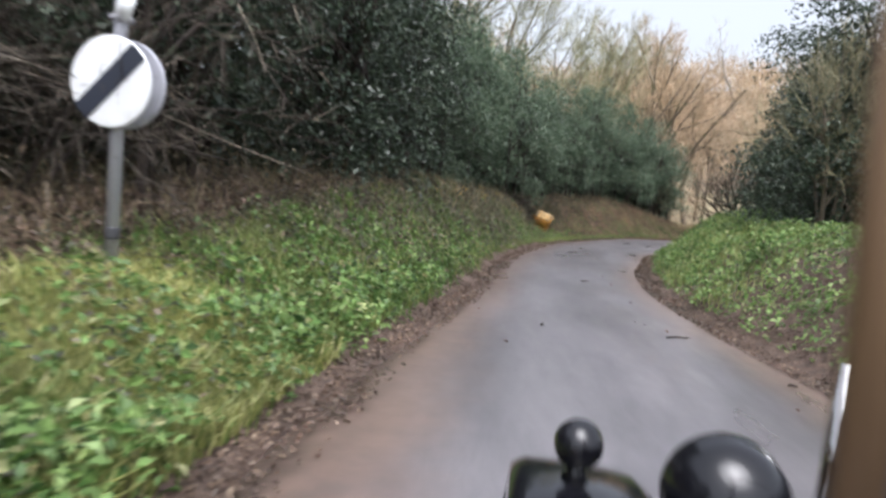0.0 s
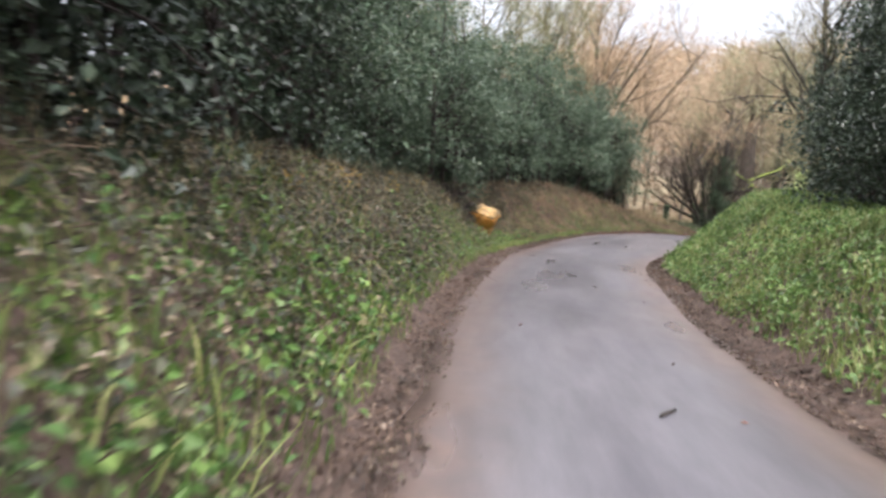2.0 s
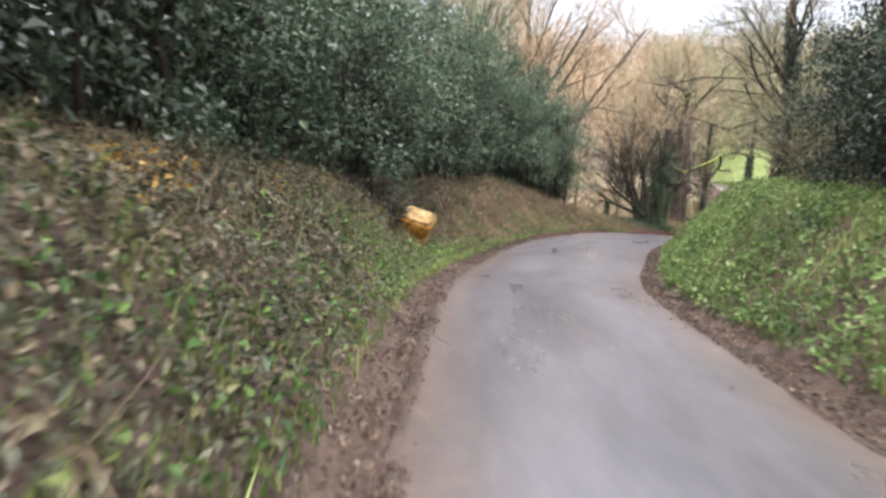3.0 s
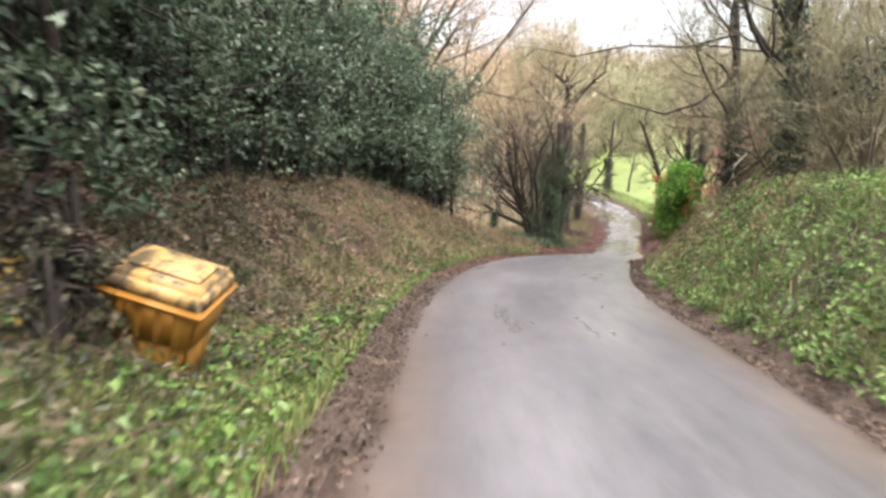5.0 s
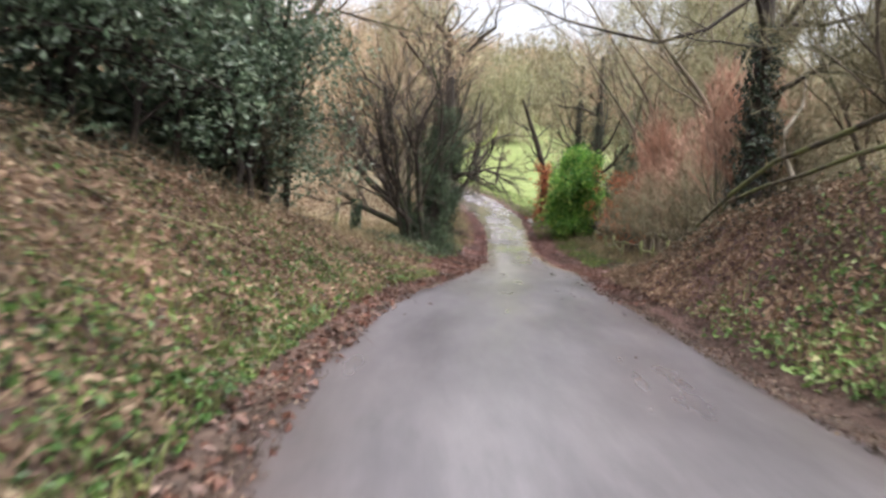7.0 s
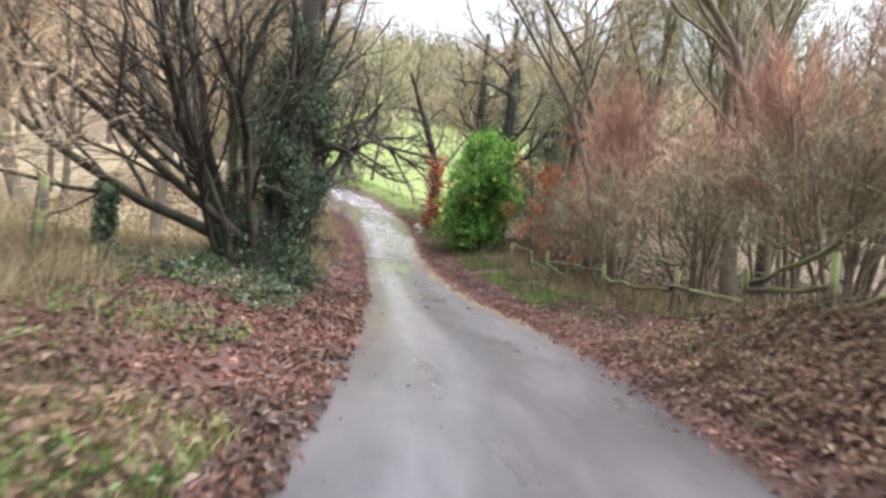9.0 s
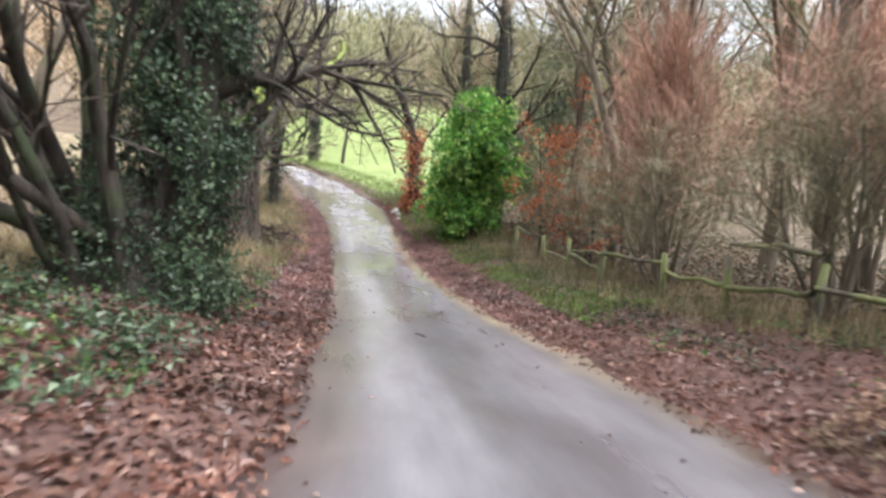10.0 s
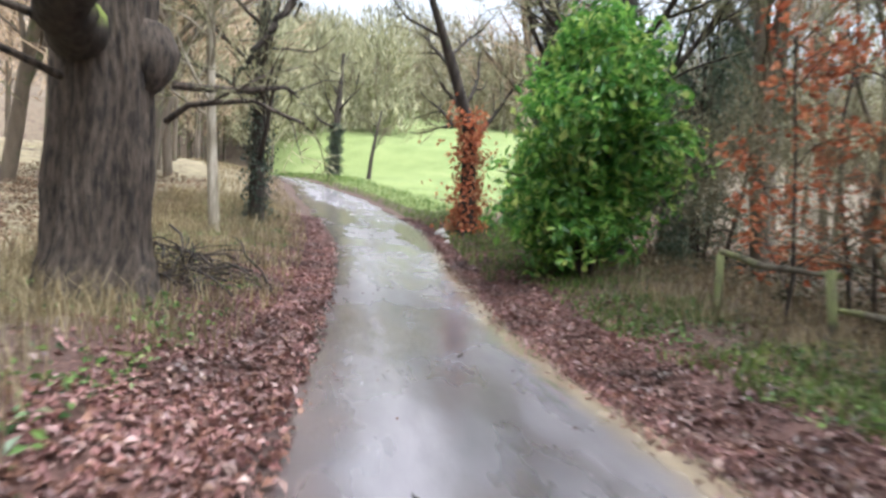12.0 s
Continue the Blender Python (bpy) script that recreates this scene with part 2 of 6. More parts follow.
def road_mat():
    """Worn damp tarmac: inset is metres in from the nearer edge, across metres right of the middle, along metres down the lane."""
    m, n, l, b = mat("worn_wet_tarmac", 0.4)
    at = {}
    for k in ("inset", "along", "rust", "across"):
        a = n.new("ShaderNodeAttribute")
        a.attribute_name = k
        at[k] = a.outputs["Fac"]

    def lane_noise(sx, sy, detail, shift=0.0):
        """Noise drawn out along the lane."""
        v = n.new("ShaderNodeCombineXYZ")
        l.new(mathn(n, l, "MULTIPLY", at["across"], sx), v.inputs[0])
        l.new(mathn(n, l, "MULTIPLY", at["along"], sy), v.inputs[1])
        v.inputs[2].default_value = shift
        q = n.new("ShaderNodeTexNoise")
        q.inputs["Scale"].default_value, q.inputs["Detail"].default_value, q.inputs["Roughness"].default_value = 1.0, detail, 0.6
        l.new(v.outputs[0], q.inputs["Vector"])
        return q.outputs["Fac"]

    def falling(v, hi, lo):
        return mathn(n, l, "SUBTRACT", 1.0, smooth(n, l, v, lo, hi))

    def times(*vs):
        out = vs[0]
        for v in vs[1:]:
            out = mathn(n, l, "MULTIPLY", out, v)
        return out

    grit = ramp(n, l, noise_tex(n, l, 140.0, 3.0), [(0.35, (0.9, 0.9, 0.9)), (0.65, (1.1, 1.098, 1.095))])
    base = ramp(n, l, lane_noise(0.9, 0.28, 5.0), [(0.32, (0.068, 0.063, 0.068)), (0.5, (0.094, 0.087, 0.094)), (0.68, (0.13, 0.12, 0.128))])
    # the lower stretch and wheel tracks are paler, silvery sky sheen put into colour
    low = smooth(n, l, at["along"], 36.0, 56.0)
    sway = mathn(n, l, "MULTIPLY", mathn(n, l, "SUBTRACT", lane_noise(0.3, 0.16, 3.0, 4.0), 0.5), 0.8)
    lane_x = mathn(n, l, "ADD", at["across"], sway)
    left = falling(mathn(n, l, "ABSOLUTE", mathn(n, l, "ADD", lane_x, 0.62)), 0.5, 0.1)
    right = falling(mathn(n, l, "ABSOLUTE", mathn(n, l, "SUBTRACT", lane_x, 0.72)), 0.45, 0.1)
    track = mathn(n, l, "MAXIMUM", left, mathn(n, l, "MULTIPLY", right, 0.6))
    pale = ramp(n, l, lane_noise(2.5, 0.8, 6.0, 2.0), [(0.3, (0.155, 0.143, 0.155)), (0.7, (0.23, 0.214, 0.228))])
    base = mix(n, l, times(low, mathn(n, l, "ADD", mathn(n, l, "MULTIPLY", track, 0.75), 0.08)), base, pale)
    # upper wheel tracks: wear and sheen painted together as a paler grey
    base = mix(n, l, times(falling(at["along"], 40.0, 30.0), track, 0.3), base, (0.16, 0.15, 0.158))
    # brown silt and dark damp blotches between the tracks
    mid = falling(mathn(n, l, "ABSOLUTE", mathn(n, l, "SUBTRACT", lane_x, 0.12)), 0.75, 0.2)
    blot = smooth(n, l, lane_noise(2.2, 0.75, 6.0, 7.0), 0.42, 0.6)
    base = mix(n, l, times(smooth(n, l, at["along"], 42.0, 50.0), mid, blot, 0.6), base, (0.07, 0.056, 0.052))
    # far end lightened in colour to stand for sky reflected at grazing angles
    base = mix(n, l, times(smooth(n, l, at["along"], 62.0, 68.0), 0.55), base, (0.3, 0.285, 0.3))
    wear = ramp(n, l, lane_noise(7.0, 1.6, 6.0, 15.0), [(0.3, (0.8, 0.8, 0.8)), (0.7, (1.22, 1.21, 1.2))])
    base = mix(n, l, 1.0, base, wear, "MULTIPLY")
    base = mix(n, l, 1.0, base, grit, "MULTIPLY")
    mudc = ramp(n, l, noise_tex(n, l, 14.0, 7.0), [(0.3, (0.035, 0.024, 0.021)), (0.7, (0.1, 0.07, 0.058))])
    clay = ramp(n, l, noise_tex(n, l, 5.0, 7.0), [(0.3, (0.1, 0.072, 0.059)), (0.7, (0.178, 0.121, 0.096))])
    wob = mathn(n, l, "MULTIPLY", mathn(n, l, "SUBTRACT", noise_tex(n, l, 1.5, 5.0), 0.5), 0.55)
    far_in = mathn(n, l, "ADD", at["inset"], wob)
    # trodden clay beside the tarmac on the upper stretch, a wider apron at its start
    apron = mathn(n, l, "ADD", far_in, mathn(n, l, "MULTIPLY", smooth(n, l, at["along"], 2.0, 11.0), 0.22))
    c = mix(n, l, times(falling(apron, 1.05, 0.25), at["rust"], 0.9), base, clay)
    c = mix(n, l, falling(far_in, 0.26, 0.06), c, mudc)
    # purple-brown mud smeared in from the left-hand verge of the lower stretch
    wet_mud = times(smooth(n, l, at["along"], 42.0, 48.0), falling(at["across"], -0.3, -0.7), falling(far_in, 0.8, 0.3), 0.9)
    c = mix(n, l, wet_mud, c, ramp(n, l, lane_noise(3.0, 1.0, 6.0, 9.0), [(0.3, (0.045, 0.031, 0.03)), (0.7, (0.105, 0.073, 0.066))]))
    # yellow-brown silt washed along the right-hand edge
    wash = times(smooth(n, l, at["across"], 0.2, 0.6), smooth(n, l, at["along"], 46.0, 53.0), falling(at["along"], 76.0, 68.0))
    siltc = ramp(n, l, lane_noise(4.0, 1.2, 6.0, 5.0), [(0.3, (0.16, 0.125, 0.085)), (0.7, (0.31, 0.25, 0.172))])
    c = mix(n, l, times(falling(far_in, 0.55, 0.25), smooth(n, l, far_in, -0.1, 0.04), wash, 0.95), c, siltc)
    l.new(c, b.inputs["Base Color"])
    wet = ramp(n, l, lane_noise(1.2, 0.3, 4.0, 11.0), [(0.3, (0.24, 0.24, 0.24)), (0.7, (0.45, 0.45, 0.45))])
    damp = smooth(n, l, at["along"], 40.0, 62.0)
    pool = smooth(n, l, mathn(n, l, "MULTIPLY", lane_noise(1.0, 0.4, 4.0, 13.0), damp), 0.42, 0.62)
    l.new(mathn(n, l, "MULTIPLY", wet, mathn(n, l, "SUBTRACT", mathn(n, l, "SUBTRACT", 1.0, mathn(n, l, "MULTIPLY", damp, 0.15)), mathn(n, l, "MULTIPLY", pool, 0.4))), b.inputs["Roughness"])
    b.inputs["Specular IOR Level"].default_value = 0.85
    bump(n, l, b, noise_tex(n, l, 60.0, 3.0), 0.12, 0.005)
    return m


def plain_mat(name, col, rough=0.5, metal=0.0, dirt=(0.5, 0.45, 0.4), scale=12.0, lo=0.55, hi=0.8, coat=0.0):
    m, n, l, b = mat(name, rough, metal)
    k = smooth(n, l, noise_tex(n, l, scale, 7.0), lo, hi)
    l.new(mix(n, l, k, col, tuple(a * d for a, d in zip(col, dirt))), b.inputs["Base Color"])
    b.inputs["Coat Weight"].default_value = coat
    b.inputs["Coat IOR"].default_value = 1.7
    b.inputs["Coat Roughness"].default_value = 0.05
    bump(n, l, b, noise_tex(n, l, scale * 4, 5.0), 0.05, 0.005)
    return m


M_GROUND, M_ROAD = ground_mat(), road_mat()
M_WHITE = plain_mat("white_reflective_sheet", (0.82, 0.83, 0.84), 0.4, dirt=(0.85, 0.84, 0.8), scale=5)
M_SIGNBLACK = plain_mat("dark_sign_band", (0.03, 0.035, 0.05), 0.5)
M_GALV = plain_mat("galvanised_steel", (0.42, 0.42, 0.46), 0.5, 0.3, scale=20)
M_TAPE = plain_mat("dark_band", (0.05, 0.05, 0.055), 0.6)
M_BIN = plain_mat("yellow_plastic", (0.5, 0.235, 0.04), 0.5, dirt=(0.5, 0.42, 0.4), scale=3.5, lo=0.5, hi=0.75)
M_BINLID = plain_mat("dirty_yellow_plastic", (0.5, 0.31, 0.11), 0.55, dirt=(0.22, 0.26, 0.4), scale=5.0, lo=0.42, hi=0.6)
M_BLACK = plain_mat("black_gloss_enamel", (0.006, 0.006, 0.008), 0.06, dirt=(1.5, 1.5, 1.5))
M_RUBBER = plain_mat("tyre_rubber", (0.03, 0.03, 0.03), 0.85)
M_BRASS = plain_mat("aged_brown_frame", (0.16, 0.1, 0.055), 0.45, 0.2, scale=8)
M_CHROME = plain_mat("polished_nickel", (0.75, 0.76, 0.78), 0.08, 1.0, dirt=(0.9, 0.9, 0.9))
M_BONNET = plain_mat("dull_grey_black_paint", (0.05, 0.052, 0.06), 0.35, dirt=(1.6, 1.6, 1.6), scale=30, coat=0.5)
M_SEAT = plain_mat("brown_leather", (0.1, 0.05, 0.03), 0.5)
M_WATER, wn2, wl2, wb2 = mat("standing_water", 0.2)
wl2.new(ramp(wn2, wl2, noise_tex(wn2, wl2, 2.0, 5.0), [(0.3, (0.09, 0.076, 0.06)), (0.7, (0.15, 0.13, 0.105))]), wb2.inputs["Base Color"])
bump(wn2, wl2, wb2, noise_tex(wn2, wl2, 9.0, 3.0), 0.25, 0.01)
M_STONE = plain_mat("pale_stone", (0.5, 0.48, 0.45), 0.8, scale=8)


# ---- mesh tools ----
def mesh_of(name, verts, faces, material, shade=False):
    """A mesh from arrays of corners and of equal-sided faces."""
    verts, faces = np.asarray(verts, dtype=np.float32), np.asarray(faces, dtype=np.int32)
    me = bpy.data.meshes.new(name)
    k = faces.shape[1]
    me.vertices.add(len(verts))
    me.vertices.foreach_set("co", verts.ravel())
    me.loops.add(faces.size)
    me.loops.foreach_set("vertex_index", faces.ravel())
    me.polygons.add(len(faces))
    me.polygons.foreach_set("loop_start", np.arange(0, faces.size, k, dtype=np.int32))
    me.polygons.foreach_set("use_smooth", np.full(len(faces), shade))
    me.update(calc_edges=True)
    me.materials.append(material)
    return me


def piece(name, me, parent=None, label=""):
    ob = new(name, me)
    ob.parent = parent
    if label:
        ob["label"] = label
    return ob


def part(name, bm, material, parent=None, label="", shade=True):
    me = bpy.data.meshes.new(name)
    for f in bm.faces:
        f.smooth = shade
    bm.to_mesh(me)
    bm.free()
    me.materials.append(material)
    return piece(name, me, parent, label)


def empty(name, at=(0, 0, 0), turn=0.0):
    e = new(name)
    e.matrix_basis = pose(*at, 0, 0, turn)
    e.empty_display_size = 0.1
    return e


def unit(v):
    return v / np.maximum(np.linalg.norm(v, axis=-1, keepdims=True), 1e-9)


def leaves(name, P, N, size, material, rng, aspect=0.55, fold=0.25):
    """Folded leaf blades at P, facing about N."""
    P, N = np.asarray(P), unit(np.asarray(N))
    k = len(P)
    T = unit(np.cross(N, rng.normal(size=(k, 3))))
    B = np.cross(N, T)
    L = (np.asarray(size) * rng.uniform(0.6, 1.3, k))[:, None]
    W = L * aspect * rng.uniform(0.7, 1.2, (k, 1))
    up = N * W * fold
    v = np.stack([P - T * L * 0.5, P + B * W * 0.5 + up, P + T * L * 0.5 - N * L * 0.12, P - B * W * 0.5 + up], 1).reshape(-1, 3)
    i = np.arange(k)[:, None] * 4
    f = np.concatenate([i + np.array([[0, 1, 2]]), i + np.array([[0, 2, 3]])], 1).reshape(-1, 3)
    return mesh_of(name, v, f, material)


def blades(name, P, height, width, lean, material, rng):
    """Grass blades or dry stalks: bent triangles."""
    k = len(P)
    a = rng.uniform(0, 2 * np.pi, k)
    side = np.stack([np.cos(a), np.sin(a), 0 * a], 1)
    b = rng.uniform(0, 2 * np.pi, k)
    tilt = np.stack([np.cos(b), np.sin(b), 0 * b], 1) * (lean * rng.uniform(0.2, 1.0, k))[:, None]
    h = (np.asarray(height) * rng.uniform(0.5, 1.2, k))[:, None]
    w = width * rng.uniform(0.6, 1.3, (k, 1))
    z = np.array([[0, 0, 1.0]])
    mid = P + h * (0.6 * z + 0.3 * tilt)
    tip = P + h * (0.95 * z + tilt)
    v = np.stack([P - side * w, P + side * w, mid + side * w * 0.7, mid - side * w * 0.7, tip], 1).reshape(-1, 3)
    i = np.arange(k)[:, None] * 5
    f = np.concatenate([i + np.array([[0, 1, 2]]), i + np.array([[0, 2, 3]]), i + np.array([[3, 2, 4]])], 1).reshape(-1, 3)
    return mesh_of(name, v, f, material)


def tubes(lines):
    """Corners and faces of tapered tubes along polylines (points, radii, sides)."""
    V, F, base = [], [], 0
    groups = {}
    for pts, rad, sides in lines:
        groups.setdefault((len(pts), sides), []).append((pts, rad))
    for (n, sides), items in groups.items():
        P = np.array([a for a, _ in items])
        R = np.array([b for _, b in items])
        T = unit(np.gradient(P, axis=1))
        ref = np.where(np.abs(T[..., 2:3]) > 0.9, np.array([1.0, 0, 0]), np.array([0, 0, 1.0]))
        U = unit(np.cross(T, ref))
        W = np.cross(T, U)
        a = np.arange(sides) * 2 * np.pi / sides
        ring = P[:, :, None] + R[:, :, None, None] * (np.cos(a)[:, None] * U[:, :, None] + np.sin(a)[:, None] * W[:, :, None])
        V.append(ring.reshape(-1, 3))
        m = len(items)
        i = base + (np.arange(m)[:, None, None] * n + np.arange(n - 1)[None, :, None]) * sides
        j, jn = np.arange(sides), (np.arange(sides) + 1) % sides
        F.append(np.stack(np.broadcast_arrays(i + j, i + jn, i + sides + jn, i + sides + j), -1).reshape(-1, 4))
        base += m * n * sides
    return np.concatenate(V), np.concatenate(F)


def tube_mesh(name, lines, material, shade=True):
    return mesh_of(name, *tubes(lines), material, shade)


def grow(rng, p, d, length, radius, level, counts, out, spread=0.7, rise=0.1, wobble=0.16, start=0.3, shrink=0.6, thin=0.55):
    """A branch and its children, down to level 0: appends (points, radii, level)."""
    n = 6 if level > 1 else (3 if level == 1 else 2)
    p, d = np.array(p, float), unit(np.array(d, float))
    pts, ds = [p], [d]
    for _ in range(n - 1):
        d = unit(d + rng.normal(size=3) * wobble + np.array([0, 0, rise]))
        p = p + d * length / (n - 1)
        pts.append(p), ds.append(d)
    rad = radius * np.linspace(1, 0.45 if level else 0.25, n)
    out.append((np.array(pts), rad, level))
    if level == 0:
        return
    for k in range(counts[level]):
        f = start + (1 - start) * (k + rng.uniform(0, 1)) / counts[level]
        q = min(f * (n - 1), n - 1.001)
        i = int(q)
        at = pts[i] + (pts[i + 1] - pts[i]) * (q - i)
        side = unit(np.cross(ds[i], rng.normal(size=3)))
        a = spread * rng.uniform(0.6, 1.3)
        cd = ds[i] * np.cos(a) + side * np.sin(a)
        grow(rng, at, cd, length * shrink * rng.uniform(0.7, 1.15) * (1.15 - 0.45 * f), max(rad[i] * thin * rng.uniform(0.75, 1.1), 0.0045), level - 1,
             counts, out, spread, rise, wobble, 0.15, shrink, thin)


def twig_mesh(name, lines, material):
    """Small branches as thin tubes, the last twigs as slim blades, in one mesh."""
    V, F = tubes([(p, r, 3) for p, r, lv in lines if lv == 1])
    T = np.concatenate([F[:, [0, 1, 2]], F[:, [0, 2, 3]]])
    ends = [(p, r) for p, r, lv in lines if lv == 0]
    A, B = np.array([p[0] for p, _ in ends]), np.array([p[-1] for p, _ in ends])
    W = np.array([r[0] for _, r in ends])[:, None] * 1.2
    side = unit(np.cross(B - A, np.random.default_rng(len(ends)).normal(size=A.shape))) * W
    v = np.stack([A - side, A + side, B], 1).reshape(-1, 3)
    f = np.arange(len(v)).reshape(-1, 3) + len(V)
    return mesh_of(name, np.concatenate([V, v]), np.concatenate([T, f]), material)


def with_sides(lines, pick):
    return [(p, r, 7 if lv >= 3 else (4 if lv == 2 else 3)) for p, r, lv in lines if pick(lv)]


def bare_tree(name, seed, height, radius, counts, twig, bark=None, label="", spread=0.7, rise=0.1, stems=1, splay=0.25, shrink=0.6, start=0.3, group="", category="tree"):
    """A leafless tree: trunk and limbs in one part, twigs in another."""
    rng = np.random.default_rng(seed)
    out = []
    top = len(counts) - 1
    ends = []
    for k in range(stems):
        a = 2 * np.pi * (k + rng.uniform(0, 0.6)) / stems
        lean = splay * (rng.uniform(0.4, 1.2) if stems > 1 else rng.uniform(0, 0.4))
        at = np.array([math.cos(a), math.sin(a), 0]) * (0.0 if stems == 1 else radius * 1.3)
        grow(rng, at + np.array([0, 0, -0.15]), (math.cos(a) * lean, math.sin(a) * lean, 1), height * 0.62 * rng.uniform(0.85, 1.1), radius, top, counts, out, spread, rise, 0.1, start, shrink)
        ends.append(len(out))
    e = tagged(empty(name), label, category, group)
    for a, z in zip([0] + ends, ends):
        limb = piece("trunk" if stems == 1 else "stem", tube_mesh("trunk", with_sides(out[a:z], lambda lv: lv >= 2), bark or M_BARK), e)
        if stems > 1:
            tagged(limb, kind="stuff")
    tagged(piece("spray", twig_mesh("spray", out, twig), e), kind="stuff")
    return e, out


def lump_points(rng, count, half, height, lumps, skirt=0.0, blunt=1.6):
    """Points and outward directions on many overlapping small clumps that fill a rounded upright mass."""
    c = []
    while len(c) < lumps:
        u = rng.uniform(-1, 1, 3)
        z = (u[2] + 1) / 2
        prof = (1 - skirt * (1 - z)) * min(1.0, blunt * math.sqrt(max(1 - z, 0.02))) * min(1.0, 0.75 + z)
        prof *= 0.8 + 0.2 * math.sin(5.0 * math.atan2(u[1], u[0]) + 7 * z + lumps)
        r = math.hypot(u[0], u[1])
        if 0.3 * prof < r < prof:
            # a bough: a handful of clumps strung out and drooping from its end
            o = np.array([u[0] * half[0], u[1] * half[1], z * height])
            way = unit(np.array([u[0], u[1], -0.35]) + rng.normal(size=3) * 0.35)
            for k in range(6):
                c.append(o + way * (k - 3) * 0.16 * min(1.0, height / 4) + rng.normal(size=3) * 0.17 * min(1.0, height / 4))
    c = np.array(c[:lumps])
    c[:, 2] = np.maximum(c[:, 2], 0.1)
    rad = np.where(rng.uniform(0, 1, lumps) < 0.3, rng.uniform(0.38, 0.62, lumps), rng.uniform(0.14, 0.34, lumps)) * min(1.0, height / 4)
    w = rad ** 2
    i = rng.choice(lumps, count, p=w / w.sum())
    n = unit(rng.normal(size=(count, 3)) + np.array([0, 0, 0.35]))
    p = c[i] + n * (rad[i] * rng.uniform(0.6, 1.05, count))[:, None] * np.array([1, 1, 1.15])
    p[:, 2] = np.maximum(p[:, 2], 0.02)
    return p, n, c


def evergreen(name, seed, half, height, count, lumps, size, material, label, category, stems=5, skirt=0.0, inner=0.2, aspect=0.55, group="", legs=0.0, blunt=1.6):
    """A leafy evergreen: stems, limbs that reach the clumps, and a crown of single leaves."""
    rng = np.random.default_rng(seed)
    p, n, c = lump_points(rng, count, half, height, lumps, skirt, blunt)
    if legs:
        # the crown hangs clear of the ground, ragged along its lower edge
        w = p[:, 2] > legs * (0.75 + 0.5 * hash_noise(p[:, 0] * 1.3, p[:, 1] * 1.3 + seed, 1.0)) + 0.35 * rng.uniform(-1, 1, count)
        p, n = p[w], n[w]
        count = len(p)
        c = c[c[:, 2] > legs * 0.8]
        lumps = len(c)
    e = tagged(empty(name), label, category, group)
    lines = []
    roots = [np.array([rng.uniform(-0.6, 0.6) * half[0], rng.uniform(-0.3, 0.3) * half[1], -0.2]) for _ in range(stems)]
    for r in roots:
        top = r * np.array([1.1, 1.0, 0]) + np.array([rng.normal() * 0.3, rng.normal() * 0.3, height * rng.uniform(0.7, 0.92)])
        t = np.linspace(0, 1, 8)[:, None]
        lines.append((r + (top - r) * t + rng.normal(size=(8, 3)) * 0.06, np.linspace(0.05, 0.015, 8) * height / 5, 6))
    for q in c[:: max(1, lumps // 60)]:
        r = roots[int(rng.integers(stems))]
        b = r * 1.1 + np.array([0, 0, 0.25 * height * rng.uniform(0.2, 1) + q[2] * 0.45])
        t = np.linspace(0, 1, 5)[:, None]
        lines.append((b + (q - b) * t + np.array([0, 0, 0.25]) * np.sin(t * np.pi), np.linspace(0.03, 0.008, 5), 4))
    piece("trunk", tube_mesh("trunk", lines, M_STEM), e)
    k = int(count * inner)
    pi = p[:k] * np.array([0.62, 0.62, 0.95])
    s = np.concatenate([np.full(count, size), np.full(k, size * 1.5)])
    piece("crown", leaves("crown", np.concatenate([p, pi]), np.concatenate([n, n[:k]]) + rng.normal(size=(count + k, 3)) * 0.5, s, material, rng, aspect), e)
    return e


def put(e, x, y, z, turn=0.0, sc=1.0, lean=0.0):
    e.matrix_basis = pose(x, y, z, lean, 0, turn) @ Matrix.Diagonal((sc, sc, sc, 1))
    return e


def again(e, x, y, z, turn=0.0, sc=(1, 1, 1)):
    sc = (sc,) * 3 if isinstance(sc, (int, float)) else sc
    old = e.scale.copy()
    e.scale = (1, 1, 1)
    m = copy_thing(e, pose(x, y, z, 0, 0, turn) @ Matrix.Diagonal((*sc, 1)))
    e.scale = old
    return m


def lathe(profile, seg=28, axis_z=True):
    """A turned body from (radius, height) pairs."""
    bm = bmesh.new()
    rings = [[bm.verts.new((r * math.cos(2 * math.pi * k / seg), r * math.sin(2 * math.pi * k / seg), z)) for k in range(seg)] for r, z in profile]
    for a, b in zip(rings, rings[1:]):
        for k in range(seg):
            bm.faces.new((a[k], a[(k + 1) % seg], b[(k + 1) % seg], b[k]))
    for ring, flip in ((rings[0], True), (rings[-1], False)):
        bm.faces.new(ring[::-1] if flip else ring)
    bmesh.ops.remove_doubles(bm, verts=bm.verts, dist=1e-5)
    return bm


def block(sx, sy, sz, at=(0, 0, 0), bevel=0.01, seg=2):
    bm = bmesh.new()
    bmesh.ops.create_cube(bm, size=1.0, matrix=Matrix.Translation(at) @ Matrix.Diagonal((sx, sy, sz, 1)))
    if bevel:
        bmesh.ops.bevel(bm, geom=bm.edges[:], offset=bevel, segments=seg, affect="EDGES")
    return bm


def moved(bm, m):
    bm.transform(m)
    return bm


